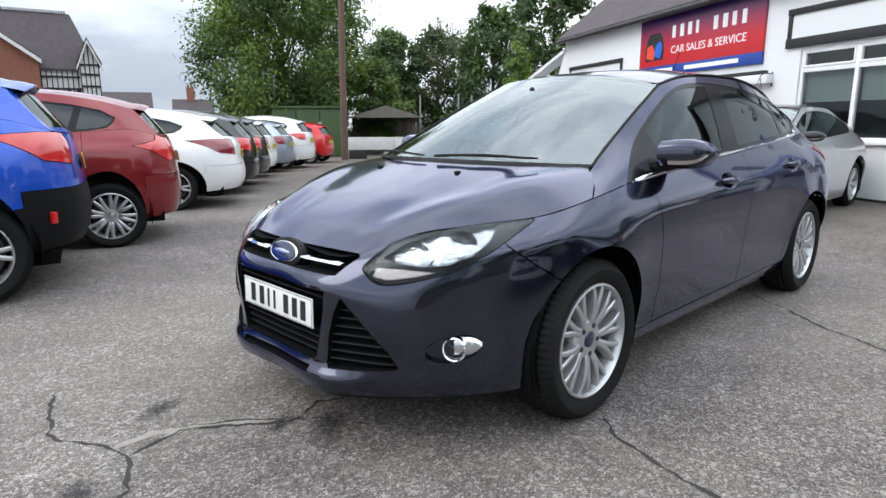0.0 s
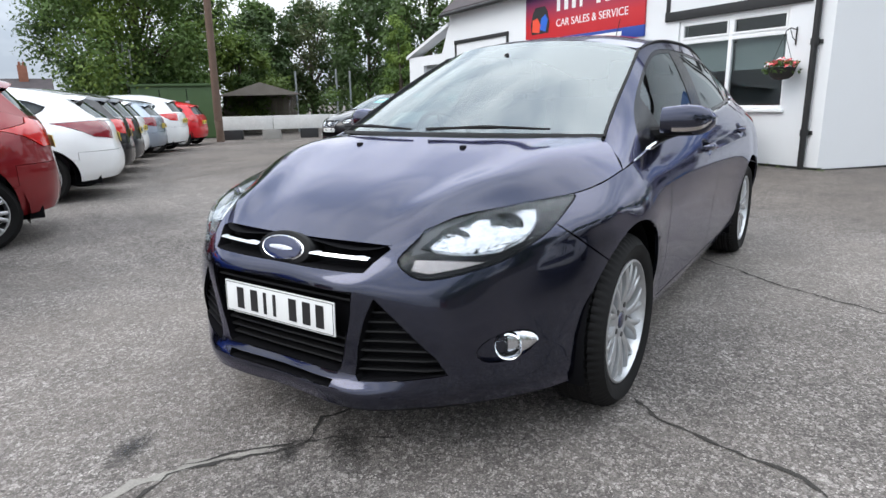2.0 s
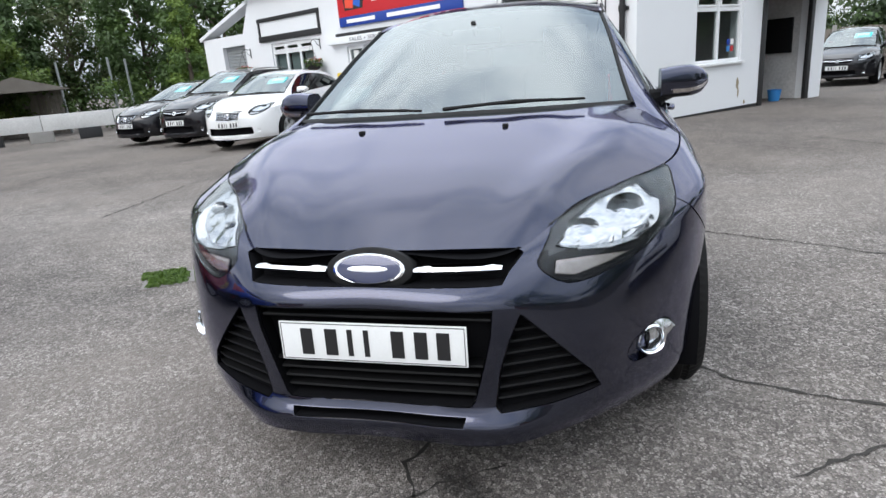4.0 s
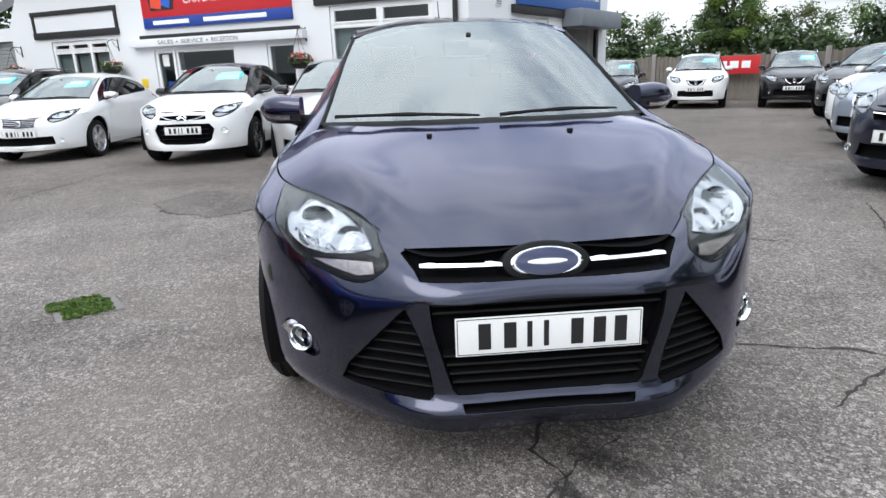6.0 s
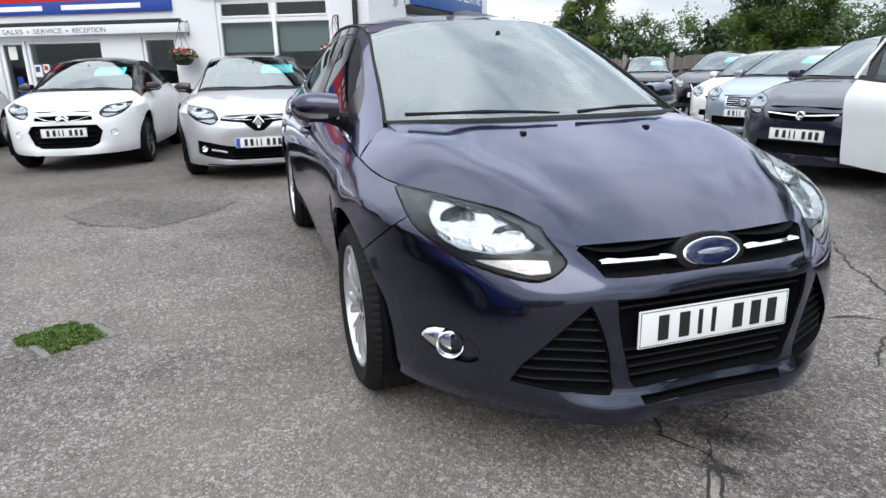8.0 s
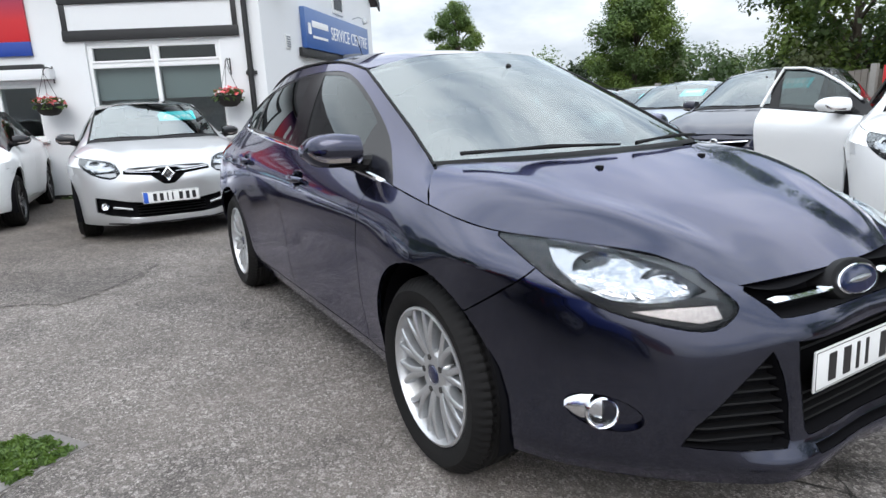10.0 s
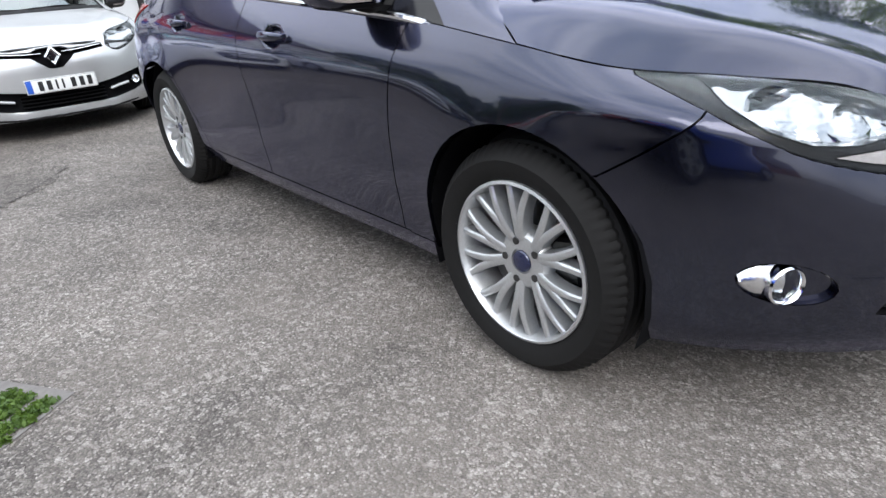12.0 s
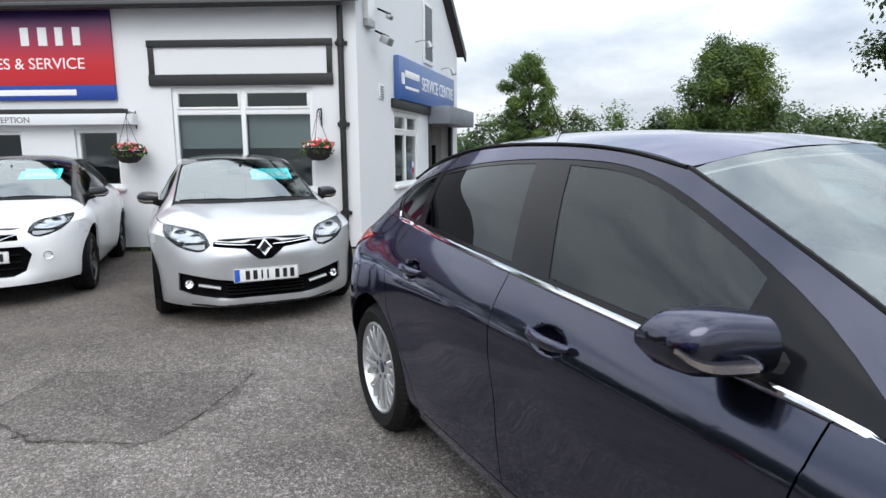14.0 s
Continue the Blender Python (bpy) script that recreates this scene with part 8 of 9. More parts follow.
def hedge(points, width, height, mats, label, seed, per=70, leaf=0.16, gap=0.9):
    rnd = random.Random(seed)
    cl = []
    for (x0, y0), (x1, y1) in zip(points, points[1:]):
        n = max(2, int(math.hypot(x1 - x0, y1 - y0) / gap))
        for i in range(n):
            for row in range(3):
                t = (i + rnd.random()) / n
                x = x0 + (x1 - x0) * t + rnd.uniform(-width, width) * 0.5
                y = y0 + (y1 - y0) * t + rnd.uniform(-width, width) * 0.5
                hh = height * rnd.uniform(0.55, 1.0)
                cl.append(((x, y, zg(x, y) + hh * (0.25 + 0.3 * row)), rnd.uniform(0.5, 0.95) * min(1.3, height * 0.33)))
    o = foliage("hedge", cl, per, leaf, mats, seed)
    return tagged(o, label, "hedge", kind="stuff")


hedge([(-18, -36), (-27, -32), (-34, -25), (-31, -17), (-27, -11)], 3.0, 4.2, [DK, MD, DK], "dense dark green hedge and scrub behind the yard", 21, 90)
hedge([(-20.0, -21.5), (-23.5, -18.5), (-21.5, -14.5)], 1.6, 2.2, [MD, DK, LT], "green shrubs beside the garage", 22, 80, 0.11)
hedge([(-44, 8), (-38, 19), (-29, 27), (-19, 30), (-9, 27)], 4.0, 5.2, [MD, OL, DK, DK, MD], "mixed green hedge beyond the yard", 23, 420, 0.10)
# the SH tones of the next two hedges carry painted-in shade
hedge([(-27, 8.5), (-22.5, 14.5)], 2.4, 3.9, [SH, SH, DK, SH], "dense dark green bushes behind the fence", 24, 220, 0.13, 0.6)
hedge([(-22.5, 14.5), (-13.5, 17.5)], 2.4, 3.4, [SH, SH, DK, DK, SH], "dark green bushes behind the fence", 30, 230, 0.12, 0.5)
hedge([(-13.5, 17.5), (-8.5, 15.6)], 1.8, 2.9, [DK, MD, DK, OL], "low dark green bushes behind the fence", 28, 110, 0.12, 0.6)
hedge([(-8.5, 15.6), (-6, 15), (2, 13.3), (9, 11)], 2.2, 3.3, [DK, MD, DK, OL], "tall dense green bushes behind the fence", 29, 300, 0.085, 0.7)
hedge([(-13.2, 16.0), (-10.2, 15.4)], 1.0, 2.1, [LT, LT, MD], "light green bush over the fence", 25, 200, 0.07, 0.5)
hedge([(-2, -38), (-16, -34)], 2.0, 1.8, [DK, MD], "low green hedge before the houses", 26, 60, 0.16)
hedge([(-30, -62), (-14, -66), (2, -62)], 3.0, 2.6, [DK, MD], "far green hedge between the houses", 27, 50, 0.3)

# timber fence round the back of the yard
fence = thing("fence", Matrix.Identity(4), "weathered grey vertical board fence", "fence")
FP = [(-25.5, 6.8), (-19.2, 13.4), (-12.0, 14.4), (-4.0, 12.4), (3.5, 10.8), (10.0, 8.5)]
stuff = bmesh.new()
board_mesh = None
count = 0
for (x0, y0), (x1, y1) in zip(FP, FP[1:]):
    ln = math.hypot(x1 - x0, y1 - y0)
    n = int(ln / 0.155)
    ang = math.atan2(y1 - y0, x1 - x0)
    for i in range(n):
        t = (i + 0.5) / n
        x, y = x0 + (x1 - x0) * t, y0 + (y1 - y0) * t
        if board_mesh is None:
            first = part("board", box(-0.07, 0.07, -0.011, 0.011, 0.0, 1.62), M["wood_grey"], fence, "", 30)
            board_mesh = first.data
            o = first
        else:
            o = new("board", board_mesh)
            o.parent = fence
        count += 1
        o.matrix_basis = Matrix.Translation((x, y, zg(x, y) + 0.03)) @ Matrix.Rotation(ang, 4, "Z") @ Matrix.Diagonal((1, 1, 0.97 + 0.05 * random.random(), 1))
    for k in range(int(ln / 2.4) + 1):
        t = min(1, k * 2.4 / ln)
        x, y = x0 + (x1 - x0) * t, y0 + (y1 - y0) * t
        b = box(-0.06, 0.06, -0.06, 0.06, 0, 1.82, 0.01)
        o = part("post", b, M["concrete"], fence)
        o.matrix_basis = Matrix.Translation((x + 0.08 * math.sin(ang), y - 0.08 * math.cos(ang), zg(x, y) - 0.05))

# red banners on the fence
for cx, cy, ang, w, zc, h in ((-19.95, 12.15, 46.5, 2.1, 0.98, 0.62), (-3.6, 12.15, -12.5, 2.3, 1.18, 0.80)):
    bn = thing("banner", Matrix.Translation((cx, cy, zc)) @ Matrix.Rotation(radians(ang), 4, "Z"), "red banner with pale lettering bars on the fence", "banner", "banners")
    part("cloth", box(-w / 2, w / 2, -0.10, -0.09, -h / 2, h / 2, 0.003), M["banner"], bn)
    for k in range(4):
        part("letter_bar", box(-w * 0.36 + k * w * 0.19, -w * 0.36 + k * w * 0.19 + w * 0.14, -0.106, -0.099, -h * 0.18, h * 0.22, 0.004), M["white_letters"], bn)

# green steel cabin, pole, barrier, shed
A = Vector((-12.05, -23.3, 0))
B_ = Vector((-14.75, -21.65, 0))
ax = (B_ - A).normalized()
ay = Vector((ax.y, -ax.x, 0))
if ay.dot(A) < 0:
    ay = -ay
gm = Matrix(((ax.x, ay.x, 0, A.x), (ax.y, ay.y, 0, A.y), (0, 0, 1, -0.38), (0, 0, 0, 1)))
gc = thing("storage_container", gm, "green painted steel storage container", "container")
part("body", box(0, 3.2, 0, 2.4, 0.05, 2.22, 0.02), M["green_metal"], gc)
part("roof", box(-0.08, 3.28, -0.1, 2.5, 2.223, 2.33, 0.03), M["green_metal"], gc)
for xx in (1.05, 2.1):
    part("door_seam", box(xx - 0.015, xx + 0.015, -0.012, -0.001, 0.15, 2.1), M["lamp_dark"], gc)
part("lock", box(2.02, 2.18, -0.03, -0.001, 1.5, 1.62, 0.01), M["galv"], gc)
tp = thing("telegraph_pole", Matrix.Translation((-12.35, -18.2, -0.5)), "tall brown timber telegraph pole", "pole")
b = bmesh.new()
add_path(b, [(0, 0, 0), (0.02, 0, 1.0), (0.0, 0.05, 5.0), (-0.05, 0.1, 9.5)], [0.17, 0.15, 0.13, 0.10], 12)
part("shaft", b, M["pole_wood"], tp)
b = bmesh.new()
for k in range(6):
    add_tube(b, (0.1, 0, 3.5 + k * 0.6), (0.28, 0, 3.5 + k * 0.6), 0.012, 0.012, 6)
o_ = part("climbing_irons", b, M["galv"], tp)
o_["kind"] = "stuff"
bp0, bp1 = Vector((-13.0, -19.3, 0)), Vector((-18.9, -12.9, 0))
bar = thing("barrier", Matrix.Identity(4), "long white boarded barrier on dark blocks", "barrier")
d_ = (bp1 - bp0)
ln = d_.length
bmx = Matrix.Translation((bp0.x, bp0.y, 0)) @ Matrix.Rotation(math.atan2(d_.y, d_.x), 4, "Z")
for k in range(4):
    part("board", box(k * ln / 4 + 0.01, (k + 1) * ln / 4 - 0.01, -0.06, 0.06, 0.08, 0.60, 0.01, bmx), M["barrier_white"], bar)
for k in range(6):
    part("block", box(k * ln / 6 + 0.3, k * ln / 6 + 1.0, -0.15, 0.15, -0.55, 0.078, 0.02, bmx), M["concrete"] if k % 2 else M["black_paint"], bar)
sm_ = Matrix.Translation((-17.75, -24.4, -0.45)) @ Matrix.Rotation(math.atan2(1.8, -2.25), 4, "Z")
sd = thing("shed", sm_, "weathered grey timber shed with a low roof", "shed")
for k in range(22):
    part("board", box(-0.4 + k * 0.16, -0.4 + k * 0.16 + 0.15, -0.02, 0.02, 0.05, 1.9, 0.004), M["wood_grey"], sd)
b = bmesh.new()
add_prism(b, [(-0.5, 1.88), (3.2, 1.88), (1.35, 2.45)], -0.02, 3.0)
bmesh.ops.transform(b, matrix=Matrix(((1, 0, 0, 0), (0, 0, -1, 0), (0, 1, 0, 0), (0, 0, 0, 1))), verts=b.verts[:])
part("roof", b, M["wood_grey"], sd, "", 30)
for i, (px, py, h) in enumerate(((-12.45, -24.6, 4.4), (-12.65, -24.5, 4.3), (-12.85, -24.4, 4.5), (-22.1, -21.4, 3.3), (-22.6, -20.9, 3.2), (-20.4, -22.6, 3.2))):
    b = bmesh.new()
    add_tube(b, (0, 0, 0), (0, 0, h), 0.05, 0.05, 8)
    tagged(part("metal_post", b, M["galv"]), "plain galvanised steel post behind the yard", "post", "steel posts").matrix_world = Matrix.Translation((px, py, -0.6))

# ---- far houses ----
hm = Matrix(((0.977, 0.214, 0, -12.9), (-0.214, 0.977, 0, -50.9), (0, 0, 1, -0.65), (0, 0, 0, 1))) @ Matrix.Diagonal((0.54, 1, 0.86, 1))
th = thing("house", hm, "brick house with black and white timbered gables and slate roof", "house")


def gable_prism(x0, x1, y0, y1, z0, ridge, axis="y", over=0.3):
    """A pitched roof whose ridge runs along the axis."""
    b = bmesh.new()
    if axis == "y":
        prof = [(x0 - over, z0), ((x0 + x1) / 2, ridge), (x1 + over, z0), (x1 + over, z0 + 0.18), ((x0 + x1) / 2, ridge + 0.22), (x0 - over, z0 + 0.18)]
        A_ = [b.verts.new((x, y0 - over, z)) for x, z in prof]
        C_ = [b.verts.new((x, y1 + over, z)) for x, z in prof]
    else:
        prof = [(y0 - over, z0), ((y0 + y1) / 2, ridge), (y1 + over, z0), (y1 + over, z0 + 0.18), ((y0 + y1) / 2, ridge + 0.22), (y0 - over, z0 + 0.18)]
        A_ = [b.verts.new((x0 - over, y, z)) for y, z in prof]
        C_ = [b.verts.new((x1 + over, y, z)) for y, z in prof]
    n = len(prof)
    b.faces.new((A_[0], A_[1], A_[4], A_[5]))
    b.faces.new((A_[1], A_[2], A_[3], A_[4]))
    b.faces.new((C_[0], C_[1], C_[4], C_[5]))
    b.faces.new((C_[1], C_[2], C_[3], C_[4]))
    for i in range(n):
        b.faces.new((A_[i], A_[(i + 1) % n], C_[(i + 1) % n], C_[i]))
    bmesh.ops.recalc_face_normals(b, faces=b.faces[:])
    return b


def gable_wall(x0, x1, y, z0, apex, thick=0.25):
    b = bmesh.new()
    pts = [(x0, 0), (x1, 0), (x1, z0), ((x0 + x1) / 2, apex), (x0, z0)]
    f = [b.verts.new((x, y, z)) for x, z in pts]
    k = [b.verts.new((x, y - thick, z)) for x, z in pts]
    b.faces.new(f)
    b.faces.new(k[::-1])
    for i in range(5):
        b.faces.new((f[i], f[(i + 1) % 5], k[(i + 1) % 5], k[i]))
    bmesh.ops.recalc_face_normals(b, faces=b.faces[:])
    return b


part("wall", box(0.25, 18.0, -8.0, -0.5, 0, 6.7), M["brick"], th, "brown brick wall", 30)
b = gable_prism(0.2, 18.0, -8.0, -0.3, 6.7, 11.9, "x")
for v in b.verts:
    # hipped end above the timbered gable
    if v.co.z > 11 and v.co.x < 1:
        v.co.x += 2.6
part("roof", b, M["slate"], th, "dark slate roof", 30)
b = bmesh.new()
for k in range(46):
    x = 3.0 + k * 0.33
    add_box(b, x, x + 0.22, -4.27, -4.03, 12.08, 12.34, 0)
crest = part("ridge_tile", b, M["slate"], th, "row of crested ridge tiles", 30)
crest["kind"] = "stuff"
part("timber_wall", box(1.9, 7.0, -0.49, -0.25, 0, 6.7), M["tudor_white"], th, "", 30)
part("gable_wall", gable_wall(-0.1, 2.3, 0.6, 7.2, 9.2), M["tudor_white"], th, "black and white timbered gable", 30)
part("gable_side", box(-0.1, 0.15, -0.5, 0.36, 0, 7.2), M["tudor_white"], th, "", 30)
part("gable_roof", gable_prism(-0.1, 2.3, -4.5, 0.6, 7.2, 9.3, "y", 0.35), M["slate"], th, "", 30)
part("brick_gable", gable_wall(7.0, 17.4, 0.5, 7.6, 10.0), M["brick"], th, "", 30)
part("gable_roof", gable_prism(7.0, 17.4, -4.5, 0.5, 7.6, 9.9, "y", 0.3), M["slate"], th, "", 30)
for s in (0, 1):
    b = bmesh.new()
    xa, xb = (6.6, 12.2) if s == 0 else (17.8, 12.2)
    vs = [b.verts.new(p) for p in ((xa, 0.82, 7.50), (xb, 0.82, 10.15), (xb, 0.82, 9.80), (xa, 0.82, 7.15), (xa, 0.9, 7.50), (xb, 0.9, 10.15), (xb, 0.9, 9.80), (xa, 0.9, 7.15))]
    bmesh.ops.convex_hull(b, input=vs)
    part("barge_board", b, M["tudor_white"], th, "", 30)
    b = bmesh.new()
    xa, xb = (-0.5, 1.1) if s == 0 else (2.7, 1.1)
    vs = [b.verts.new(p) for p in ((xa, 0.96, 6.95), (xb, 0.96, 9.3), (xb, 0.96, 9.0), (xa, 0.96, 6.65), (xa, 1.04, 6.95), (xb, 1.04, 9.3), (xb, 1.04, 9.0), (xa, 1.04, 6.65))]
    bmesh.ops.convex_hull(b, input=vs)
    part("barge_board", b, M["tudor_white"], th, "", 30)
for x in np.arange(1.95, 7.0, 0.62):
    part("timber", box(x - 0.07, x + 0.07, -0.25, -0.2, 0.0, 6.7), M["black_paint"], th, "", 30)
for z in (2.2, 4.2, 5.2, 6.2):
    part("timber", box(1.95, 7.0, -0.195, -0.17, z - 0.09, z + 0.09), M["black_paint"], th, "", 30)
for x in (-0.02, 0.56, 1.1, 1.64, 2.22):
    part("timber", box(x - 0.07, x + 0.07, 0.6, 0.65, 0.0, 7.4 if abs(x - 1.1) > 0.9 else (8.4 if abs(x - 1.1) > 0.3 else 9.0)), M["black_paint"], th, "", 30)
for z in (2.2, 3.6, 4.4, 5.4, 6.4, 7.2):
    part("timber", box(-0.1, 2.3, 0.652, 0.68, z - 0.09, z + 0.09), M["black_paint"], th, "", 30)
for k in range(4):
    x = 2.35 + k * 1.24
    part("window", box(x, x + 0.55, -0.19, -0.15, 4.4, 5.1, 0.02), M["gloss_black"], th)
for x, z in ((9.4, 3.4), (13.0, 3.4)):
    wv = part("window", box(x, x + 1.1, 0.5, 0.56, z, z + 1.4, 0.02), M["gloss_black"], th)
    part("window_frame", box(x - 0.1, x + 1.2, 0.502, 0.54, z - 0.12, z - 0.003, 0.01), M["tudor_white"], wv)


def house(m, w, dep, eave, ridge, wallmat, label, chimney=True, axis="x"):
    t = thing("house", m, label, "house")
    part("wall", box(0, w, -dep, 0, 0, eave), wallmat, t, "", 30)
    part("roof", gable_prism(0, w, -dep, 0, eave, ridge, axis), M["slate"], t, "", 30)
    for k in range(int(w / 2.6)):
        x = 0.9 + k * 2.6
        wv = part("window", box(x, x + 1.1, 0.0, 0.05, eave - 1.7, eave - 0.5, 0.02), M["gloss_black"], t)
        part("window_sill", box(x - 0.1, x + 1.2, 0.0, 0.12, eave - 1.8, eave - 1.71, 0.01), M["tudor_white"], wv)
    if chimney:
        c = part("chimney", box(w * 0.45, w * 0.45 + 0.9, -dep / 2 - 0.4, -dep / 2 + 0.4, ridge - 0.8, ridge + 1.6, 0.02), M["brick"], t)
        for dx in (0.25, 0.65):
            b = bmesh.new()
            add_tube(b, (w * 0.45 + dx, -dep / 2, ridge + 1.6), (w * 0.45 + dx, -dep / 2, ridge + 2.0), 0.14, 0.11, 10)
            part("chimney_pot", b, M["brick"], c)
    return t


def facing(x, y):
    """A base whose +y looks back to the yard from (x, y)."""
    a = math.atan2(-y, -x) - math.pi / 2
    return Matrix.Translation((x, y, -0.65)) @ Matrix.Rotation(a, 4, "Z")


house(facing(-20.5, -62.5), 5.0, 5, 2.6, 4.8, M["brick"], "low brick house with a grey roof far behind the cars", False)
house(facing(-31.0, -72.0), 4.2, 5, 2.2, 4.6, M["brick"], "far red brick house with a tall chimney")
house(facing(34.0, -30.0), 12.0, 7, 5.0, 8.0, M["brick"], "plain brick house across the road")
house(facing(30.0, 22.0), 12.0, 7, 5.0, 8.0, M["brick"], "plain brick house beyond the yard")

# ---- marks on the yard ----
def flat_patch(name, pts, lift, mat, label, category, rough=0.03, seed=0, kind="structure"):
    """A thin, uneven-edged skin on the ground."""
    rnd = random.Random(seed)
    out = []
    for (x0, y0), (x1, y1) in zip(pts, pts[1:] + pts[:1]):
        n = max(2, int(math.hypot(x1 - x0, y1 - y0) / 0.06))
        for i in range(n):
            t = i / n
            out.append((x0 + (x1 - x0) * t + rnd.uniform(-rough, rough), y0 + (y1 - y0) * t + rnd.uniform(-rough, rough)))
    b = bmesh.new()
    cx, cy = sum(p[0] for p in out) / len(out), sum(p[1] for p in out) / len(out)
    c = b.verts.new((cx, cy, zg(cx, cy) + lift))
    ring = [b.verts.new((x, y, zg(x, y) + lift)) for x, y in out]
    low = [b.verts.new((x + (x - cx) * 0.01, y + (y - cy) * 0.01, zg(x, y) - 0.004)) for x, y in out]
    for i in range(len(ring)):
        j = (i + 1) % len(ring)
        b.faces.new((c, ring[i], ring[j]))
        b.faces.new((ring[i], low[i], low[j], ring[j]))
    bmesh.ops.recalc_face_normals(b, faces=b.faces[:])
    return tagged(part(name, b, mat, None, "", 30), label, category, kind=kind)


def crack(pts, width, label, seed, mat="crack", lift=0.003):
    rnd = random.Random(seed)
    P_ = []
    for (x0, y0), (x1, y1) in zip(pts, pts[1:]):
        n = max(2, int(math.hypot(x1 - x0, y1 - y0) / 0.035))
        for i in range(n):
            t = i / n
            P_.append((x0 + (x1 - x0) * t, y0 + (y1 - y0) * t))
    P_.append(pts[-1])
    b = bmesh.new()
    prev = None
    off = 0.0
    for i, (x, y) in enumerate(P_):
        a, c = P_[max(0, i - 1)], P_[min(len(P_) - 1, i + 1)]
        d = Vector((c[0] - a[0], c[1] - a[1])).normalized()
        nrm = Vector((-d.y, d.x))
        off = off * 0.7 + rnd.uniform(-0.012, 0.012)
        w = width * rnd.uniform(0.15, 1.0) * (1 if 0 < i < len(P_) - 1 else 0.1)
        q = [Vector((x, y)) + nrm * (off + s * w / 2) for s in (-1, 1)]
        vs = [b.verts.new((p.x, p.y, zg(p.x, p.y) + lift)) for p in q]
        if prev:
            b.faces.new((prev[0], vs[0], vs[1], prev[1]))
        prev = vs
    bmesh.ops.recalc_face_normals(b, faces=b.faces[:])
    return tagged(part("crack", b, M[mat], None, "", 30), label, "crack", "cracks in the asphalt", "structure")


flat_patch("asphalt_patch", [(-4.35, -2.45), (-4.05, -1.95), (-3.78, -1.33), (-3.35, -1.6), (-3.0, -1.95), (-3.3, -2.5), (-3.75, -2.75)], 0.004, M["patch"], "darker square repair patch in the asphalt", "patch", 0.05, 3)
crack([(-4.35, -2.45), (-4.05, -1.95), (-3.78, -1.33), (-3.35, -1.6), (-3.0, -1.95)], 0.013, "dark edge of the repair patch", 14, "crack", 0.006)
crack([(-3.0, -1.95), (-3.3, -2.5), (-3.75, -2.75), (-4.35, -2.45)], 0.014, "dark edge of the repair patch", 15, "crack", 0.006)
crack([(1.42, -0.12), (1.22, -0.17), (1.1, -0.1), (0.98, -0.01), (0.85, 0.05), (0.70, 0.0), (0.5, 0.1)], 0.022, "dark crack in the asphalt before the car", 1)
crack([(-3.0, -0.3), (-2.37, 0.60), (-1.97, 1.16), (-1.72, 1.56), (-1.3, 2.3)], 0.02, "straight dark joint in the asphalt", 2)
crack([(-0.05, 0.92), (0.08, 1.08), (0.15, 1.27), (0.2, 1.5), (0.45, 1.75), (0.6, 2.2)], 0.022, "branching dark crack beside the front wheel", 3)
crack([(-2.3, 3.55), (-1.5, 3.05), (-0.86, 2.57), (-0.4, 2.2), (0.07, 1.88), (0.6, 1.1)], 0.022, "dark crack across the asphalt", 4)
crack([(1.9, 0.4), (1.5, 0.1), (1.42, -0.12), (1.6, -0.5), (1.5, -0.9)], 0.018, "dark crack in the asphalt before the car", 5)
crack([(-7.9, 1.6), (-7.0, 2.4), (-6.0, 3.2), (-4.6, 3.9)], 0.03, "dark joint in the asphalt by the building", 6)
crack([(-6.5, -4.2), (-4.5, -4.5), (-2.5, -4.2)], 0.03, "dark seam in the asphalt of the yard", 7)
crack([(-9, -9.5), (-6, -8.3), (-3.2, -7.4)], 0.04, "dark seam in the asphalt of the yard", 8)
crack([(1.47, -0.20), (1.30, -0.225), (1.15, -0.155), (1.02, -0.075), (0.92, -0.03)], 0.06, "pale worn cement smear beside the crack", 11, "pale_cement", 0.002)
crack([(1.20, -0.20), (1.02, -0.10), (0.90, -0.02), (0.78, 0.12), (0.66, 0.30)], 0.012, "thin dark crack in the asphalt before the car", 12)


def stain(x, y, rx, ry, turn, seed):
    """A soft-edged dark blot soaked into the asphalt."""
    b = bmesh.new()
    n = 20
    c = b.verts.new((0, 0, 0))
    ring = [b.verts.new((math.cos(a), math.sin(a), 0)) for a in np.linspace(0, 2 * math.pi, n, endpoint=False)]
    for i in range(n):
        b.faces.new((c, ring[i], ring[(i + 1) % n]))
    o = part("oil_stain", b, M["oil_soft"], None, "", 30)
    o.matrix_world = Matrix.Translation((x, y, zg(x, y) + 0.0015 + 0.0003 * seed)) @ Matrix.Rotation(turn, 4, "Z") @ Matrix.Diagonal((rx, ry, 1, 1))
    return tagged(o, "dark oil stain soaked into the asphalt", "stain", "oil stains", "structure")


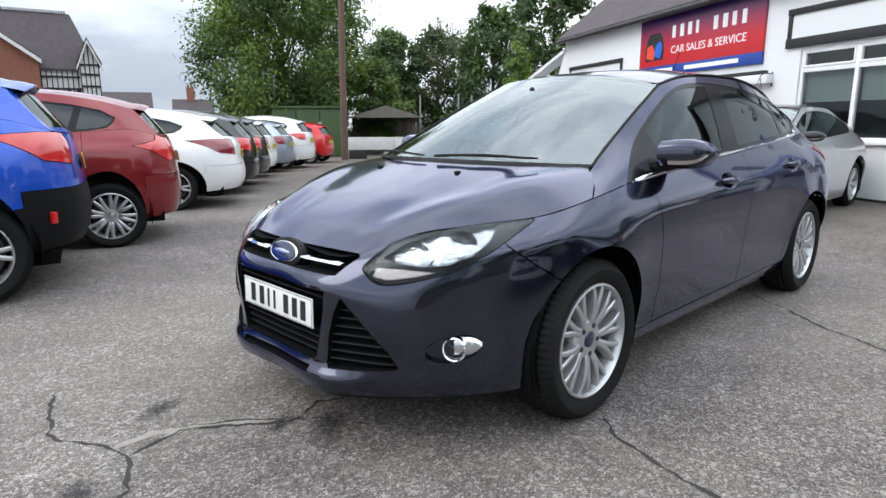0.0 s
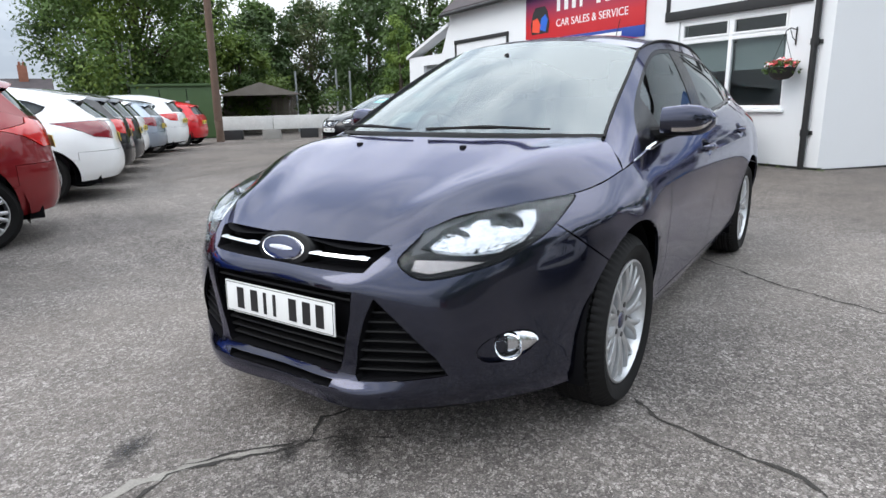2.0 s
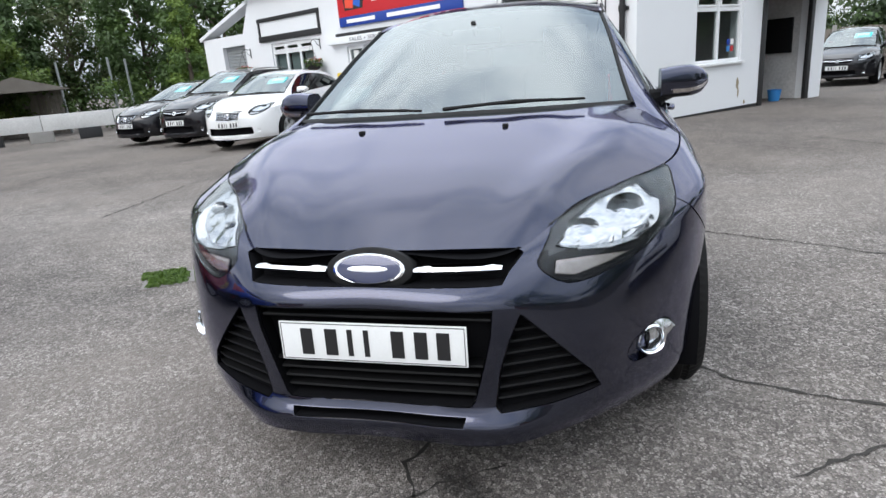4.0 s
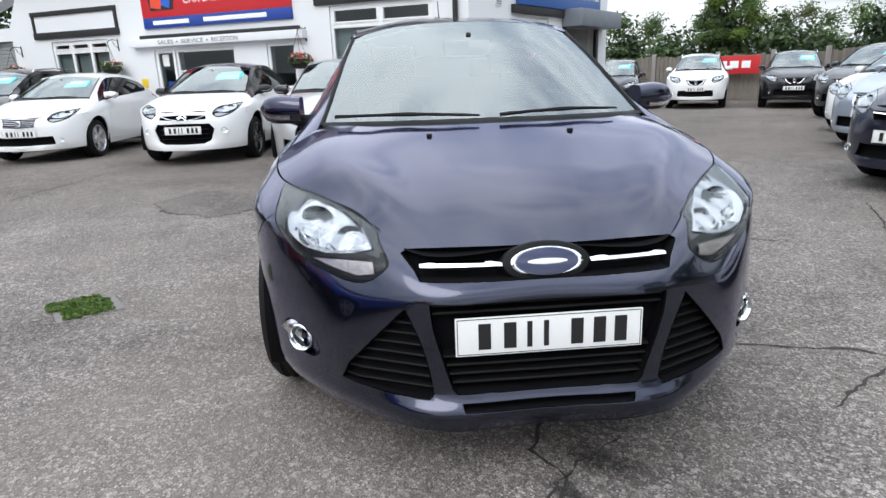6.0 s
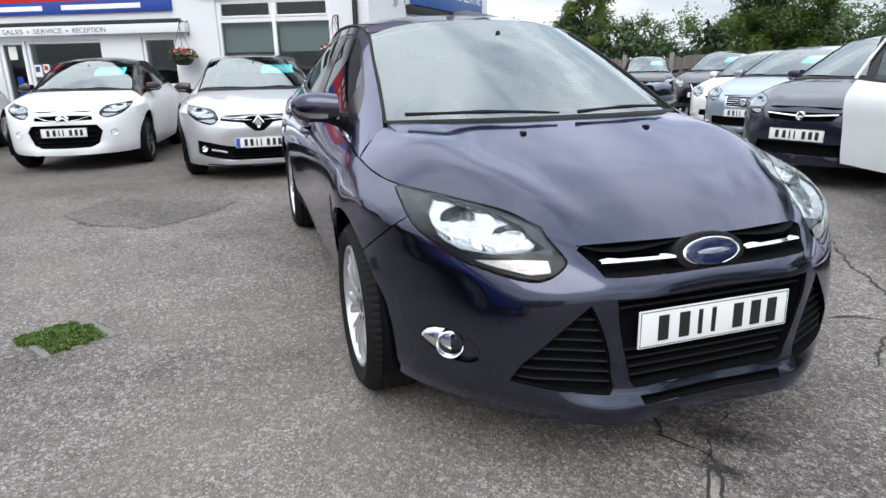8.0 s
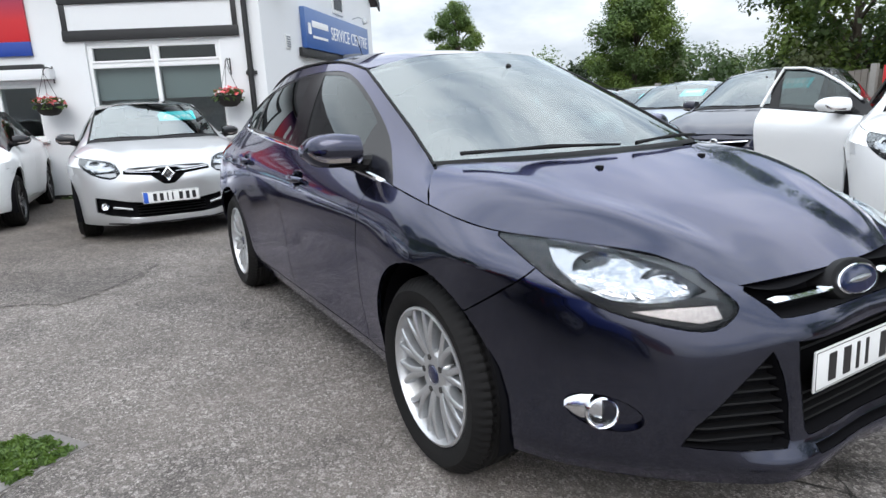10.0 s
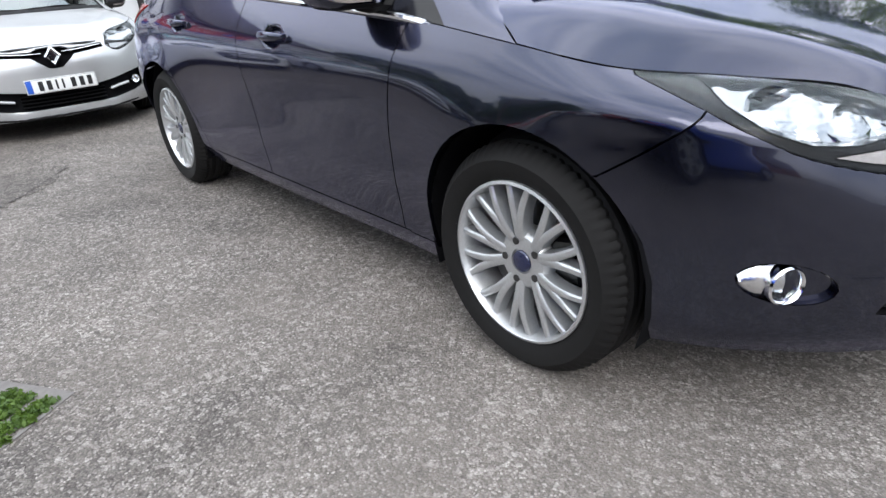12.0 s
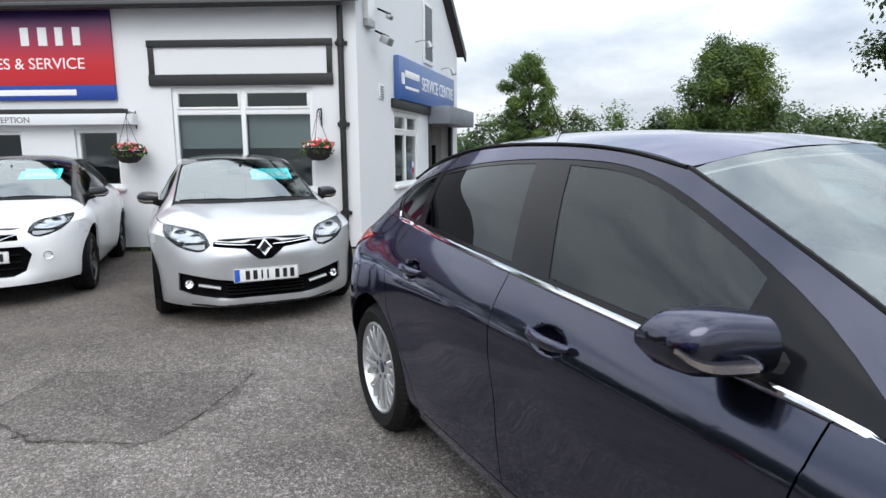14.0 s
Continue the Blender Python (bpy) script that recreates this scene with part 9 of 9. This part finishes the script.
for i_, (x_, y_, rx_, ry_, tn_) in enumerate(((0.78, 0.20, 0.26, 0.11, 0.9), (0.92, 0.06, 0.14, 0.06, 0.5), (1.22, 0.58, 0.12, 0.09, 0.2), (1.62, 0.02, 0.16, 0.09, 1.2), (1.20, -0.42, 0.16, 0.08, 0.4))):
    stain(x_, y_, rx_, ry_, tn_, i_)
# grassed drain cover
M["worn_iron"] = varied(material("worn_grey_iron", (0.20, 0.185, 0.175), 0.6, 0.2), 0.6, 14, 90, 0.001)
dm = Matrix.Translation((-0.872, -2.092, 0.0)) @ Matrix.Rotation(radians(123), 4, "Z")
dr = thing("drain_cover", dm, "worn iron drain cover overgrown with grass", "drain cover")
part("surround", box(-0.17, 0.17, -0.155, 0.155, -0.02, 0.0025, 0.001), M["patch"], dr)
for x0, x1 in ((-0.158, -0.118), (0.100, 0.158)):
    part("end_plate", box(x0, x1, -0.142, 0.142, -0.004, 0.006, 0.002), M["worn_iron"], dr)
for y0, y1 in ((-0.142, -0.130), (0.130, 0.142)):
    part("edge_rail", box(-0.118, 0.100, y0, y1, -0.004, 0.006, 0.001), M["worn_iron"], dr)
for k in range(6):
    part("bar", box(-0.116, 0.098, -0.105 + k * 0.042, -0.088 + k * 0.042, 0.0, 0.007, 0.002), M["worn_iron"], dr)
rng_ = random.Random(8)
cl = []
for _ in range(300):
    x_, y_ = rng_.uniform(-0.125, 0.105), rng_.uniform(-0.128, 0.15)
    if -0.075 < y_ < -0.03 and rng_.random() < 0.85:
        continue
    tall = 0.012 if y_ > 0.02 else 0.005
    p = dm @ Vector((x_ - (0.035 if y_ > 0.05 else 0.0), y_, tall))
    cl.append(((p.x, p.y, p.z), 0.016 + 0.6 * tall))
gr = foliage("grass", cl, 60, 0.009, [M["grass"], M["grass"], M["leaf_mid"]], 31, None, 0.0)
tagged(gr, "short green grass growing through the drain", "grass", kind="stuff")
# weeds along the wall's foot
cl = []
for k in range(60):
    u = rng_.uniform(-8.5, -3.0)
    p = BM @ Vector((u, -0.06 + rng_.uniform(-0.06, 0.04), -0.12 + rng_.uniform(0, 0.05)))
    cl.append(((p.x, p.y, p.z), 0.07))
tagged(foliage("weeds", cl, 26, 0.03, [M["leaf_mid"], M["leaf_olive"]], 32), "straggling weeds at the foot of the wall", "weeds", kind="stuff")
# metal drain grating by the silver car
